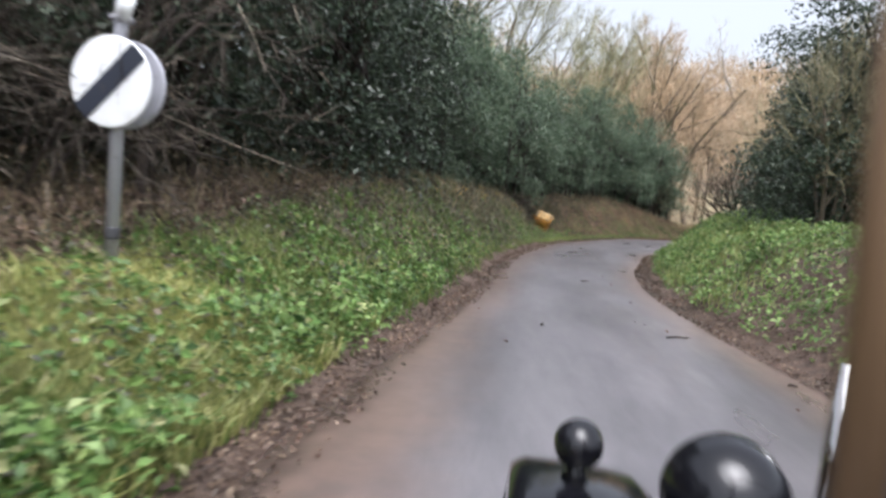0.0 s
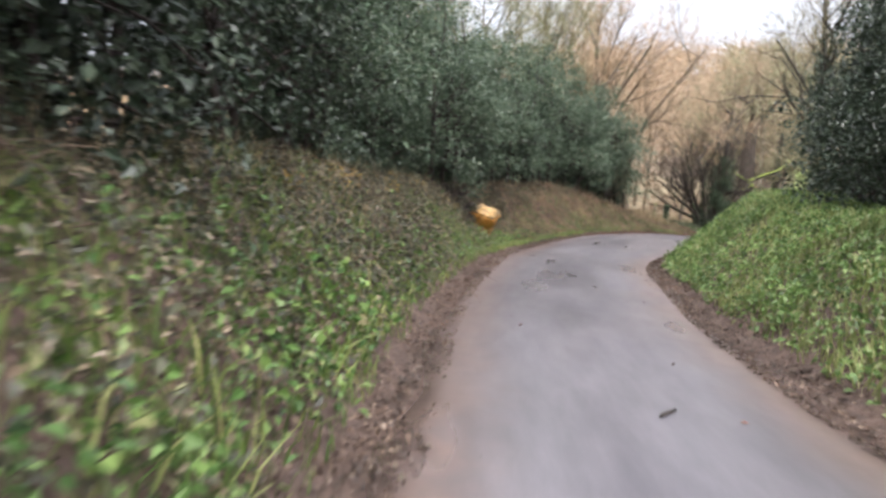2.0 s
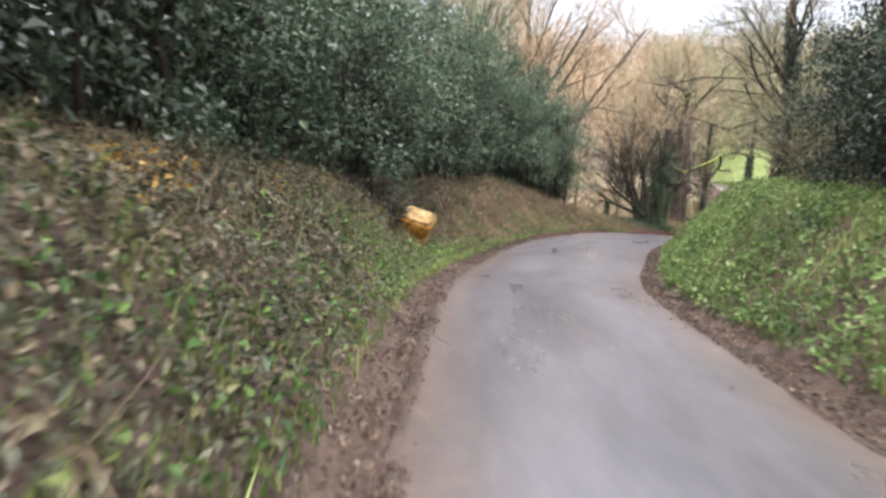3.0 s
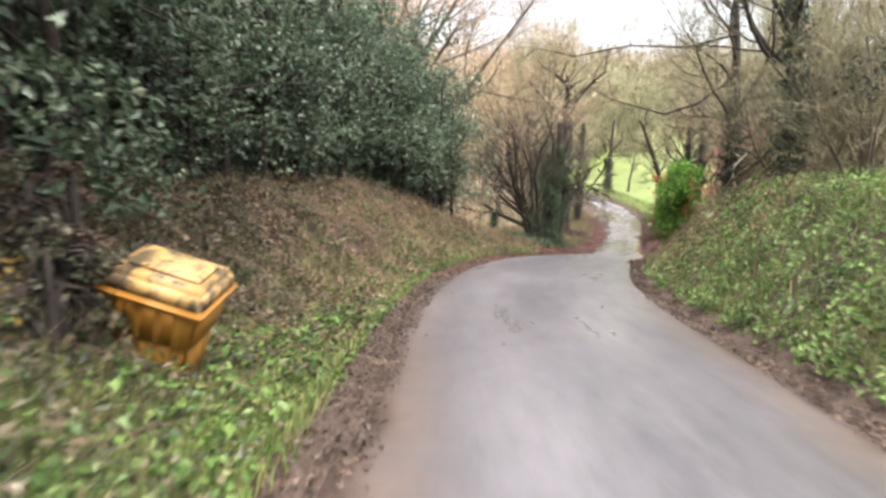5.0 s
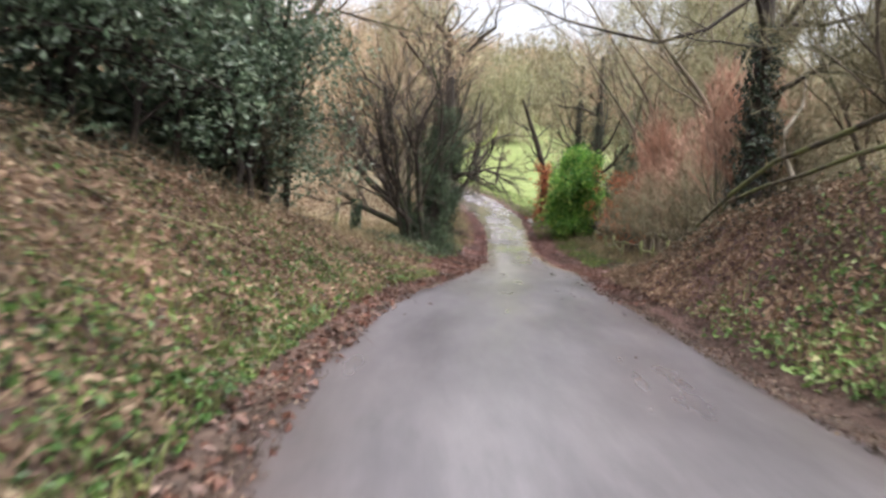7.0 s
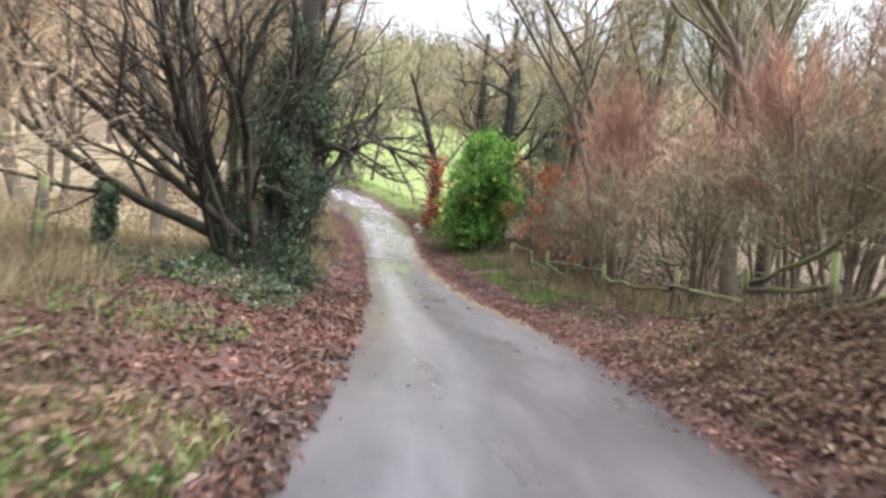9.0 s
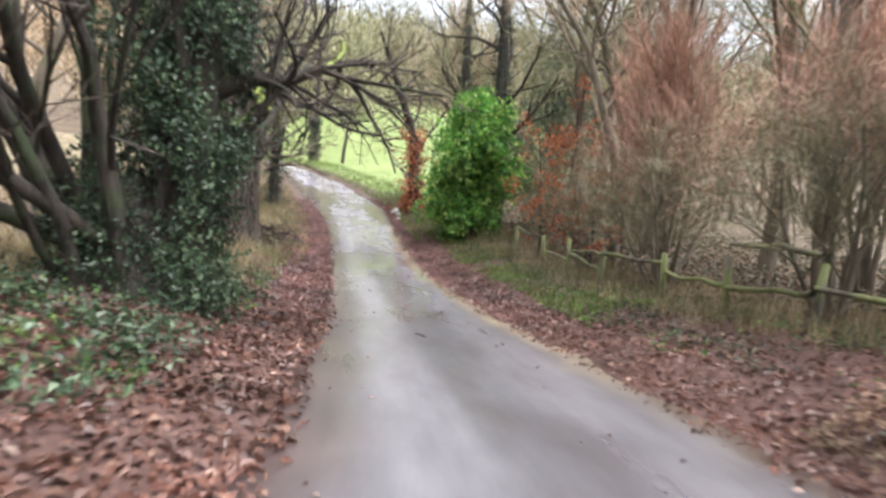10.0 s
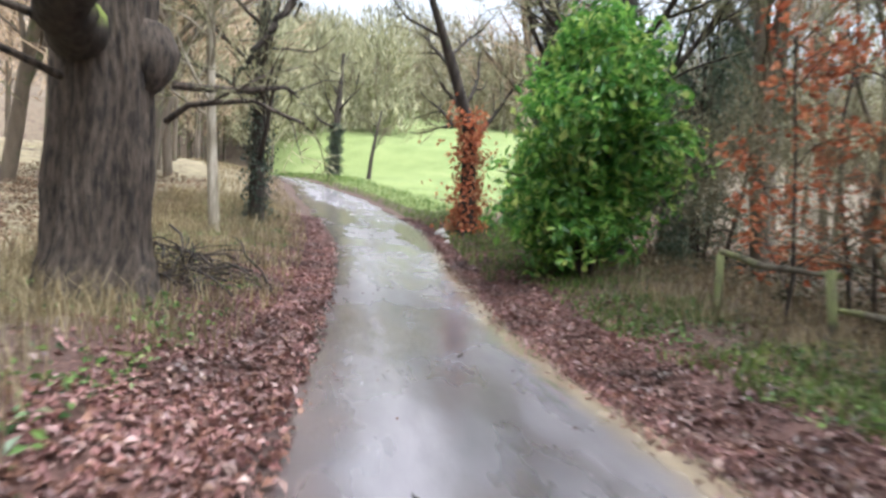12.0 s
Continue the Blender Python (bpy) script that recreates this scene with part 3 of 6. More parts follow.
# ---- the lane ----
EDGE_L = [(-2.4, -40), (-1.6, -14), (-1.15, -4), (-0.95, 1), (-0.35, 5), (0.25, 8), (0.75, 10.8), (1.5, 14.7), (2.45, 18.4), (3.9, 22.7), (5.7, 26.4), (8.0, 30.4),
          (10.2, 33.3), (13, 36.2), (16.4, 39.2), (19.8, 42.3), (22.4, 44.9), (25.1, 47.5), (28.8, 51.4), (31.7, 54.5), (35.6, 58.9), (38.6, 62.4), (41.6, 66.8),
          (44.0, 71.0), (46.6, 75.7), (48.0, 80.0), (47.5, 87.0), (43, 97)]
EDGE_R = [(1.6, -40), (2.4, -14), (3.0, -4), (3.4, 1), (3.5, 5.3), (3.5, 8), (3.65, 10.5), (4.3, 13.8), (5.3, 17.0), (6.6, 20.8), (9.1, 25.2), (11.4, 28.8),
          (13.7, 31.8), (16.2, 34.5), (18.8, 37.1), (22.0, 39.9), (24.6, 42.6), (27.6, 46.0), (31.3, 50.4), (34.2, 53.6), (38.6, 58.4), (42.2, 62.9), (45.0, 67.0),
          (47.2, 71.2), (48.4, 75.4), (50.0, 80.0), (49.8, 87.8), (45.2, 99)]
EDGE_Z = [0.6, 0.25, 0.05, -0.06, -0.2, -0.3, -0.38, -0.51, -0.67, -0.82, -0.97, -1.1, -1.22, -1.36, -1.6, -1.92, -2.2, -2.5, -2.58, -2.42, -2.05, -1.65, -1.2,
          -0.55, 0.15, 0.6, 0.8, 1.0]


def spline(P, per=14):
    P = np.array(P, float)
    Q = np.vstack([2 * P[0] - P[1], P, 2 * P[-1] - P[-2]])
    t = np.linspace(0, 1, per, endpoint=False)[:, None]
    out = [0.5 * (2 * Q[i] + (Q[i + 1] - Q[i - 1]) * t + (2 * Q[i - 1] - 5 * Q[i] + 4 * Q[i + 1] - Q[i + 2]) * t ** 2 + (3 * Q[i] - Q[i - 1] - 3 * Q[i + 1] + Q[i + 2]) * t ** 3)
           for i in range(1, len(Q) - 2)]
    return np.vstack(out + [P[-1:]])


LEFT, RIGHT, ROADZ = spline(EDGE_L), spline(EDGE_R), spline([(z,) for z in EDGE_Z])[:, 0]
MID, HALF = (LEFT + RIGHT) / 2, np.linalg.norm(RIGHT - LEFT, axis=1) / 2
step_len = np.linalg.norm(np.diff(MID, axis=0), axis=1)
S = np.concatenate([[0], np.cumsum(step_len)])
S -= S[np.argmin(np.abs(MID[:, 1]))]                      # 0 where the walk begins
TAN = unit(np.gradient(MID, axis=0))
NOR = np.stack([TAN[:, 1], -TAN[:, 0]], 1)                # towards the right-hand side


def near_road(x, y):
    """Metres along, metres past the edge (negative on the road), side (+1 right), road height."""
    x, y = np.atleast_1d(np.asarray(x, float)), np.atleast_1d(np.asarray(y, float))
    best = np.full(x.shape, 1e9)
    idx = np.zeros(x.shape, int)
    for i in range(0, len(MID), 3):
        d = (x - MID[i, 0]) ** 2 + (y - MID[i, 1]) ** 2
        w = d < best
        best[w], idx[w] = d[w], i
    for off in (-2, -1, 1, 2):
        j = np.clip(idx + off, 0, len(MID) - 1)
        d = (x - MID[j, 0]) ** 2 + (y - MID[j, 1]) ** 2
        w = d < best
        best[w] = d[w]
        idx = np.where(w, j, idx)
    rx, ry = x - MID[idx, 0], y - MID[idx, 1]
    along = rx * TAN[idx, 0] + ry * TAN[idx, 1]
    lat = rx * NOR[idx, 0] + ry * NOR[idx, 1]
    z = ROADZ[idx]
    nxt = np.clip(idx + np.where(along > 0, 1, -1), 0, len(MID) - 1)
    ds = np.maximum(np.abs(S[nxt] - S[idx]), 1e-6)
    f = np.clip(np.abs(along) / ds, 0, 1)
    z = z + (ROADZ[nxt] - z) * f
    s = S[idx] + along
    return s, np.hypot(lat, np.maximum(np.abs(along) - 1.0, 0)) - HALF[idx], np.where(lat > 0, 1, -1), z


BANK_L = ([-40, 0, 5, 9, 13, 20, 25, 29, 34, 37, 40, 42.5, 45, 51, 58, 64, 110], [0.5, 0.5, 0.6, 1.0, 1.35, 1.35, 1.25, 1.3, 1.6, 1.4, 0.9, 0.5, 0.4, 0.6, 0.45, 0.3, 0.4])
WIDE_L = ([-40, 0, 5, 9, 13, 20, 25, 29, 34, 39, 45, 50, 110], [2.2, 2.2, 2.0, 1.8, 2.0, 2.2, 2.0, 2.0, 2.5, 2.4, 2.6, 2.4, 2.4])
BANK_R = ([-40, 0, 8, 15, 22, 30, 36, 42, 46, 50, 60, 75, 110], [0.7, 1.0, 1.2, 1.2, 1.45, 1.85, 2.0, 1.75, 0.9, 0.35, 0.3, 0.25, 0.3])
WIDE_R = ([-40, 0, 15, 30, 40, 50, 110], [1.6, 1.6, 1.8, 2.0, 2.2, 2.4, 2.4])
RISE = ([-200, 0, 22, 40, 52, 68, 80, 96, 140, 200, 260, 400, 4000], [1.5, 0.0, -0.85, -1.7, -2.4, -1.9, -1.1, 1.7, 11.0, 27.0, 40.0, 58.0, 80.0])


def hash_noise(x, y, sc):
    a, b = x * sc, y * sc
    return (np.sin(a * 1.7 + 2.3 * np.sin(b * 1.1)) + np.sin(b * 2.1 + 1.9 * np.sin(a * 0.9 + 1.0)) + np.sin((a + b) * 1.3 + 0.7)) / 3


def land(x, y):
    """Height of the ground."""
    s, d, side, zr = near_road(x, y)
    x, y = np.atleast_1d(np.asarray(x, float)), np.atleast_1d(np.asarray(y, float))
    H = np.where(side < 0, np.interp(s, *BANK_L), np.interp(s, *BANK_R))
    W = np.where(side < 0, np.interp(s, *WIDE_L), np.interp(s, *WIDE_R))
    q = np.clip((d - np.where(side < 0, np.interp(s, [21, 25, 29, 33], [0.05, 1.1, 1.1, 0.05]), 0.05)) / W, 0, 1)
    foot = np.where(side < 0, np.interp(s, [20, 24, 30, 34], [0.25, 0.02, 0.02, 0.2]), 0.25)
    h = H * q * q * (3 - 2 * q) * (1 - foot) + H * foot * q + 0.03 * np.clip(d - W, 0, 8)
    h = h + np.clip(d / 0.8, 0, 1) * (0.07 * hash_noise(x, y, 1.9) + 0.035 * hash_noise(x + 9, y, 5.3))
    w = np.clip((d - 6) / 14, 0, 1)
    w = w * w * (3 - 2 * w)
    far = np.interp(0.6 * x + 0.8 * y, *RISE) + H + 0.5 * hash_noise(x, y, 0.13)
    z = (1 - w) * (zr + h) + w * far
    return np.where(d < 0.0, zr - 0.12 * np.clip(-d / 0.2, 0, 1), z)


def land1(x, y):
    return float(land(x, y)[0])


def beside(s, d, side):
    """World x, y at s metres along and d metres out from the edge."""
    s = np.asarray(s, float)
    x, y = np.interp(s, S, MID[:, 0]), np.interp(s, S, MID[:, 1])
    nx, ny = np.interp(s, S, NOR[:, 0]), np.interp(s, S, NOR[:, 1])
    k = side * (np.interp(s, S, HALF) + d)
    return x + nx * k, y + ny * k


def axis(fine0, fine1, stp, reach):
    a = np.arange(fine0, fine1 + stp / 2, stp)
    g, lo, hi, w = [], fine0, fine1, stp
    left, right = [], []
    while hi < reach:
        w *= 1.25
        lo, hi = lo - w, hi + w
        left.append(lo), right.append(hi)
    return np.concatenate([left[::-1], a, right])


def make_ground():
    gx, gy = axis(-7, 54, 0.4, 1800), axis(-6, 82, 0.4, 1800)
    X, Y = np.meshgrid(gx, gy)
    Z = land(X.ravel(), Y.ravel())
    v = np.stack([X.ravel(), Y.ravel(), Z], 1)
    i = np.arange(len(gy) - 1)[:, None] * len(gx) + np.arange(len(gx) - 1)[None]
    f = np.stack([i, i + 1, i + 1 + len(gx), i + len(gx)], -1).reshape(-1, 4)
    me = mesh_of("ground", v, f, M_GROUND, True)
    s, d, side, _ = near_road(v[:, 0], v[:, 1])
    az = np.degrees(np.arctan2(v[:, 0] - 25, v[:, 1] - 46.5))
    dist = np.hypot(v[:, 0] - 25, v[:, 1] - 46.5)
    g = np.clip((az - 33) / 3, 0, 1) * np.clip((dist - 27) / 3, 0, 1) * np.clip((d - 0.8) / 0.8, 0, 1) * (side > 0)
    g = g * np.clip((58 - az) / 4, 0, 1)
    g = np.maximum(g, np.clip((70 - az) / 5, 0, 1) * np.clip((az - np.interp(dist, [42, 58, 75, 100], [35, 39, 46, 50])) / 3, 0, 1) * np.clip((dist - 42) / 4, 0, 1) * np.clip((d - 0.8) / 0.8, 0, 1))
    g = np.maximum(g, np.clip((d - 8) / 4, 0, 1) * np.clip((44 - s) / 4, 0, 1))
    at = me.attributes.new("grass", "FLOAT", "POINT")
    at.data.foreach_set("value", g.astype(np.float32))
    dry = np.clip((s - 46) / 6, 0, 1) * np.clip((d - 1.6) / 1.2, 0, 1) * np.where(side < 0, 1.0, 0.3)
    me.attributes.new("straw", "FLOAT", "POINT").data.foreach_set("value", dry.astype(np.float32))
    rot = np.clip((s - 33) / 6, 0, 1) * np.clip((80 - s) / 6, 0, 1) * np.where(s > 52, np.clip((2.0 - d) / 0.7, 0, 1), np.clip((4.0 - d) / 1.0, 0, 1))
    me.attributes.new("mould", "FLOAT", "POINT").data.foreach_set("value", rot.astype(np.float32))
    tagged(piece("ground", me), "brown earth banks and bright green hillside pasture", "ground", kind="structure")


def make_road():
    ss = np.arange(S[0], S[-1], 0.35)
    across = np.array([-1.06, -0.97, -0.85, -0.6, -0.3, 0, 0.3, 0.6, 0.85, 0.97, 1.06])
    half = np.interp(ss, S, HALF)
    mx, my, nx, ny, z = (np.interp(ss, S, a) for a in (MID[:, 0], MID[:, 1], NOR[:, 0], NOR[:, 1], ROADZ))
    k = across[None] * half[:, None]
    edge = (np.abs(across) > 0.9)[None] * 0.09 * np.sin(ss * 1.9 + 2 * np.sin(ss * 0.6))[:, None] * np.sign(across)[None]
    k = k + edge
    X, Y = mx[:, None] + nx[:, None] * k, my[:, None] + ny[:, None] * k
    Z = z[:, None] + 0.035 * (1 - across[None] ** 2)
    Z[:, 0] -= 0.09
    Z[:, -1] -= 0.09
    v = np.stack([X, Y, Z], -1).reshape(-1, 3)
    c = len(across)
    i = np.arange(len(ss) - 1)[:, None] * c + np.arange(c - 1)[None]
    f = np.stack([i, i + 1, i + 1 + c, i + c], -1).reshape(-1, 4)
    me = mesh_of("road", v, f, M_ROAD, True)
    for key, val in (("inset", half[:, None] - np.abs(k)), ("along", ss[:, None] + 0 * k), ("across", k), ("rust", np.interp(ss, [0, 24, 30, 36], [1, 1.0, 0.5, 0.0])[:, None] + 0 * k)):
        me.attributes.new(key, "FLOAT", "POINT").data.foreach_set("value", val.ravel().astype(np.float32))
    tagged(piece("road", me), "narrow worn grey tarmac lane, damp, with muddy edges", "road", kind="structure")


make_ground()
make_road()


# ---- evergreen hedge trees on the banks ----
def stand(e, s, d, side, turn=0.0, sc=(1, 1, 1), sink=0.1, copy=True):
    x, y = (float(a) for a in beside(s, d, side))
    z = land1(x, y) - sink
    if copy:
        return again(e, x, y, z, turn, sc)
    sc = (sc,) * 3 if isinstance(sc, (int, float)) else sc
    e.matrix_basis = pose(x, y, z, 0, 0, turn) @ Matrix.Diagonal((*sc, 1))
    return e


def heading(s):
    i = int(np.argmin(np.abs(S - s)))
    return math.degrees(math.atan2(TAN[i, 1], TAN[i, 0]))


HOLLY = "dark glossy evergreen tree cloaked in ivy on the roadside bank"
holly = [evergreen("evergreen_tree", 11 + k, (2.3, 1.9), 6.6, 12000, 430, 0.11, M_IVY, HOLLY, "tree", 6, skirt=-0.1, inner=0.08, group="evergreen trees along the lane") for k in range(3)]
pale_holly = [evergreen("evergreen_tree", 15 + k, (2.3, 1.9), 6.6, 15000, 430, 0.1, M_HOLLY, "grey-green broadleaf evergreen tree leaning over the bank", "tree", 6, skirt=-0.1, inner=0.08, group="evergreen trees along the lane") for k in range(2)]
high_holly = [evergreen("evergreen_tree", 81 + k, (2.5, 2.0), 6.6, 15000, 330, 0.105, M_HOLLY, "grey-green broadleaf evergreen, dark bare stems under its hanging crown", "tree", 5, skirt=-0.1, inner=0.08, group="evergreen trees along the lane", legs=1.2) for k in range(2)]
back_holly = evergreen("evergreen_tree", 18, (2.3, 1.9), 6.6, 4600, 430, 0.2, M_IVY, HOLLY, "tree", 5, skirt=-0.1, inner=0.05, group="evergreen trees along the lane")
back_pale = evergreen("evergreen_tree", 19, (2.3, 1.9), 6.6, 4600, 430, 0.21, M_HOLLY, "grey-green broadleaf evergreen tree behind the hedge", "tree", 5, skirt=-0.1, inner=0.05, group="evergreen trees along the lane")
used = set()
r1 = np.random.default_rng(5)
for k, s in enumerate(np.arange(7.2, 40.8, 3.0)):
    e = holly[k % 3] if s < 16.5 else (pale_holly[k % 2] if s < 26 else high_holly[k % 2])
    w = (1.0, 1.0, float(r1.uniform(0.85, 1.2)) * float(np.interp(s, [9, 17, 23, 34, 40], [1.0, 1.0, 0.84, 0.84, 0.8])))
    stand(e, s, 3.35 + float(r1.uniform(-0.35, 0.4)), -1, heading(s) + (180 if r1.uniform() < 0.5 else 0), w, copy=e.name in used)
    used.add(e.name)
for s, d in ((20.6, 5.0), (22.3, 4.3), (25.0, 5.0), (29.0, 5.6), (32.6, 5.6), (36.0, 5.4), (39.2, 4.8), (41.8, 5.2)):
    stand(back_pale, s, d, -1, heading(s) + 180 * (int(s) % 2), (1, 1, 0.95), copy=back_pale.name in used)
    used.add(back_pale.name)
for s, d, sc in ((13.5, 3.4, 0.75), (19, 3.6, 0.85), (24.5, 4.2, 0.9), (29.5, 4.6, 0.8)):
    stand(holly[int(s) % 3], s, d, 1, heading(s) + 180 * (int(s) % 2), (1, 1, sc))

for s, d in ((1.0, 6.6), (4.2, 6.2), (7.2, 6.0), (-3.0, 6.5), (5.7, 8.2), (2.4, 8.4), (9.6, 6.6), (8.4, 8.2), (11.8, 6.2), (14.0, 6.0)):
    stand(back_holly, s, d, -1, heading(s) + 180 * (int(s * 2) % 2), (1, 1, 0.9), copy=back_holly.name in used)
    used.add(back_holly.name)

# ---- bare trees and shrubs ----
olive, _ = bare_tree("bare_tree", 21, 9.5, 0.13, [0, 13, 8, 6, 8], M_TWIG_OLIVE, M_HAZEBARK, "bare tree with olive-grey lichened twigs behind the hedge", 0.6, 0.1, 1, shrink=0.62, group="bare trees behind the hedge")
buff, _ = bare_tree("woodland_tree", 22, 11.0, 0.16, [0, 12, 8, 6, 8], M_TWIG_BUFF, M_HAZEBARK, "bare buff-brown woodland tree on the hillside", 0.65, 0.1, 1, shrink=0.62, group="bare woodland on the hillside")
buff2, _ = bare_tree("woodland_tree", 23, 9.0, 0.14, [0, 12, 8, 6, 8], M_TWIG_BUFF, M_HAZEBARK, "bare buff-brown woodland tree on the hillside", 0.75, 0.08, 1, shrink=0.6, group="bare woodland on the hillside")
russet, _ = bare_tree("russet_shrub_tree", 24, 5.6, 0.045, [0, 20, 10, 9], M_TWIG_RED, M_HAZEBARK, "bare shrub tree with russet-red fine twigs behind the rail fence", 0.5, 0.2, 5, 0.35, shrink=0.55, group="russet shrubs behind the fence")
brown, _ = bare_tree("bare_shrub", 25, 4.6, 0.045, [0, 11, 8, 7], M_TWIG, M_HAZEBARK, "bare brown twiggy hawthorn shrub beside the fence", 0.7, 0.08, 6, 0.4, shrink=0.6, group="bare shrubs by the lane", category="shrub")
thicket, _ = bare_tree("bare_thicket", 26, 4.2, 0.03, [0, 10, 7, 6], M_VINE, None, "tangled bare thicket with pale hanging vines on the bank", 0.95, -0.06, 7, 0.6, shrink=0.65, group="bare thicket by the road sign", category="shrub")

r2 = np.random.default_rng(8)
done = {}


def plant(e, x, y, turn=None, sc=1.0, sink=0.05):
    turn = float(r2.uniform(0, 360)) if turn is None else turn
    z = land1(x, y) - sink
    if e.name not in done:
        done[e.name] = 1
        s3 = (sc,) * 3 if isinstance(sc, (int, float)) else sc
        e.matrix_basis = pose(x, y, z, 0, 0, turn) @ Matrix.Diagonal((*s3, 1))
        return e
    return again(e, x, y, z, turn, sc)


def along(e, s, d, side, sc=1.0, turn=None):
    x, y = (float(a) for a in beside(s, d, side))
    return plant(e, x, y, turn, sc)


for s, d in ((16, 7), (21, 7.5), (26, 7), (31, 7), (35, 6.5), (38.5, 6.5), (40, 9)):
    along(olive, s, d, -1, float(r2.uniform(1.2, 1.5)))
for s, d in ((5.6, 4.0), (4.5, 5.0), (2.2, 4.0), (6.4, 5.6), (0.5, 4.4), (-2, 4.2)):
    along(thicket, s, d, -1, float(r2.uniform(0.8, 1.25)))
for s, d in ((13, 2.9), (16, 4.5), (21.5, 5.5), (27, 5.5), (32, 5.0), (34.5, 4.0), (37, 4.4), (39, 3.6), (41.5, 4.2)):
    along(brown, s, d, 1, float(r2.uniform(0.85, 1.2)))
for s, d, sc in ((45, 2.6, 0.9), (49.5, 4.2, 1.1), (57, 4.4, 1.3), (55, 7.5, 1.4)):
    along(russet, s, d, 1, sc)
for s, d in ((44, 3.3), (47.5, 3.4), (51.5, 3.6), (55.5, 3.5), (60.0, 4.0), (70, 5.5)):
    along(brown, s, d, 1, float(r2.uniform(0.75, 1.05)))
for s, d in ((40.8, 3.4), (42.2, 4.0), (43.6, 5.2)):
    along(brown, s, d, -1, float(r2.uniform(0.8, 1.0)))
for s, d, sc in ((68.5, 5.6, 1.25),):
    stand(pale_holly[int(s) % 2], s, d, 1, heading(s), (0.8, 0.8, sc))
wood = np.random.default_rng(17)
for k in range(12):
    f = (k + 0.5) / 12
    wy = 56 + 34 * f ** 1.2
    wx = float(np.interp(wy, [55, 62, 75, 90, 120], [19, 27, 36, 44, 74])) - abs(float(wood.normal())) * (9 + 0.15 * wy) + float(wood.uniform(-2, 2))
    plant((buff, buff2)[k % 2], wx, wy, None, float(wood.uniform(1.6, 2.3)))
# tall trees along the lower lane
for k, (s, d, side, sc) in enumerate(((70, 4.6, -1, 1.8), (75, 5.2, -1, 1.7), (80, 6, -1, 1.8), (86, 5.5, -1, 1.7),
                                      (67, 6.5, 1, 1.8), (70, 8.5, 1, 1.9), (63.5, 7.5, 1, 1.7), (59, 8.5, 1, 1.8), (77, 4.6, 1, 1.3))):
    along((olive, buff)[k % 3 == 2], s, d, side, sc)
for k, (s, d, side, sc) in enumerate(((47, 8.0, -1, 1.75), (55, 6.6, 1, 1.75))):
    along((buff, olive)[k % 2], s, d, side, sc)
# wood behind the fence and the laurel
belt = np.random.default_rng(19)
for k in range(8):
    s, d = 44 + 33 * (k + float(belt.uniform(0, 1))) / 8, 5.0 + 11 * float(belt.uniform(0, 1)) ** 1.2
    along(olive if k % 3 else buff, s, d, 1, float(belt.uniform(1.0, 1.5)))
for k in range(2):
    along(brown, 45 + 30 * k / 4, 5.0 + 6 * float(belt.uniform(0, 1)), 1, float(belt.uniform(1.1, 1.6)))
for k in range(2):
    plant(brown, 6 + 22 * float(belt.uniform(0, 1)), 52 + 14 * float(belt.uniform(0, 1)), None, float(belt.uniform(1.2, 1.8)))

def far_woods(seed, count, spots, col, label, tall=(8, 14), stout=1.0, under=False):
    """Distant leafless wood: slim trunks and a haze of single twigs, too fine to pick apart."""
    rng = np.random.default_rng(seed)
    V, lines = [], []
    for k in range(count):
        x, y = spots(rng)
        z = land1(x, y)
        h = float(rng.uniform(*tall))
        top = np.array([x + rng.normal() * 0.5, y + rng.normal() * 0.5, z + h * 0.75])
        lines.append((np.array([(x, y, z - 0.3), (x + rng.normal() * 0.1, y, z + h * 0.3), top]), np.array([0.16, 0.11, 0.04]), 4))
        for q in range(7):
            a = float(rng.uniform(0, 2 * np.pi))
            p0 = np.array([x, y, z + h * rng.uniform(0.2, 0.5)])
            p1 = p0 + np.array([math.cos(a), math.sin(a), 1.3]) * h * 0.2
            lines.append((np.array([p0, p0 * 0.5 + p1 * 0.5 - np.array([0, 0, 0.1]), p1]), np.array([0.06, 0.04, 0.02]), 3))
        m = int(44 * h)
        n = unit(rng.normal(size=(m, 3)))
        r = rng.uniform(0.25, 1, (m, 1)) ** 0.5
        c = np.array([x, y, z + h * 0.58]) + n * r * np.array([h * 0.27, h * 0.27, h * 0.42])
        d = unit(n * np.array([0.6, 0.6, 0.3]) + np.array([0, 0, 0.75]) + rng.normal(size=(m, 3)) * 0.3) * rng.uniform(0.5, 1.5, (m, 1))
        s = unit(np.cross(d, rng.normal(size=(m, 3)))) * rng.uniform(0.017, 0.04, (m, 1)) * stout
        V.append(np.stack([c - s, c + s, c + d], 1).reshape(-1, 3))
        if under:
            k2 = int(22 * h)
            c = np.stack([x + rng.normal(size=k2) * 1.8, y + rng.normal(size=k2) * 1.8, z + rng.uniform(0, 0.3 * h, k2)], 1)
            d = unit(np.array([0, 0, 1.0]) + rng.normal(size=(k2, 3)) * 0.5) * rng.uniform(0.6, 1.6, (k2, 1))
            s = unit(np.cross(d, rng.normal(size=(k2, 3)))) * rng.uniform(0.02, 0.05, (k2, 1)) * stout
            V.append(np.stack([c - s, c + s, c + d], 1).reshape(-1, 3))
    v = np.concatenate(V)
    e = tagged(piece("distant_wood", mesh_of("distant_wood", v, np.arange(len(v)).reshape(-1, 3), col)), label, "wood", kind="stuff")
    tagged(piece("trunk_stand", mesh_of("trunk_stand", *tubes(lines), M_HAZEBARK, True), e), kind="stuff")


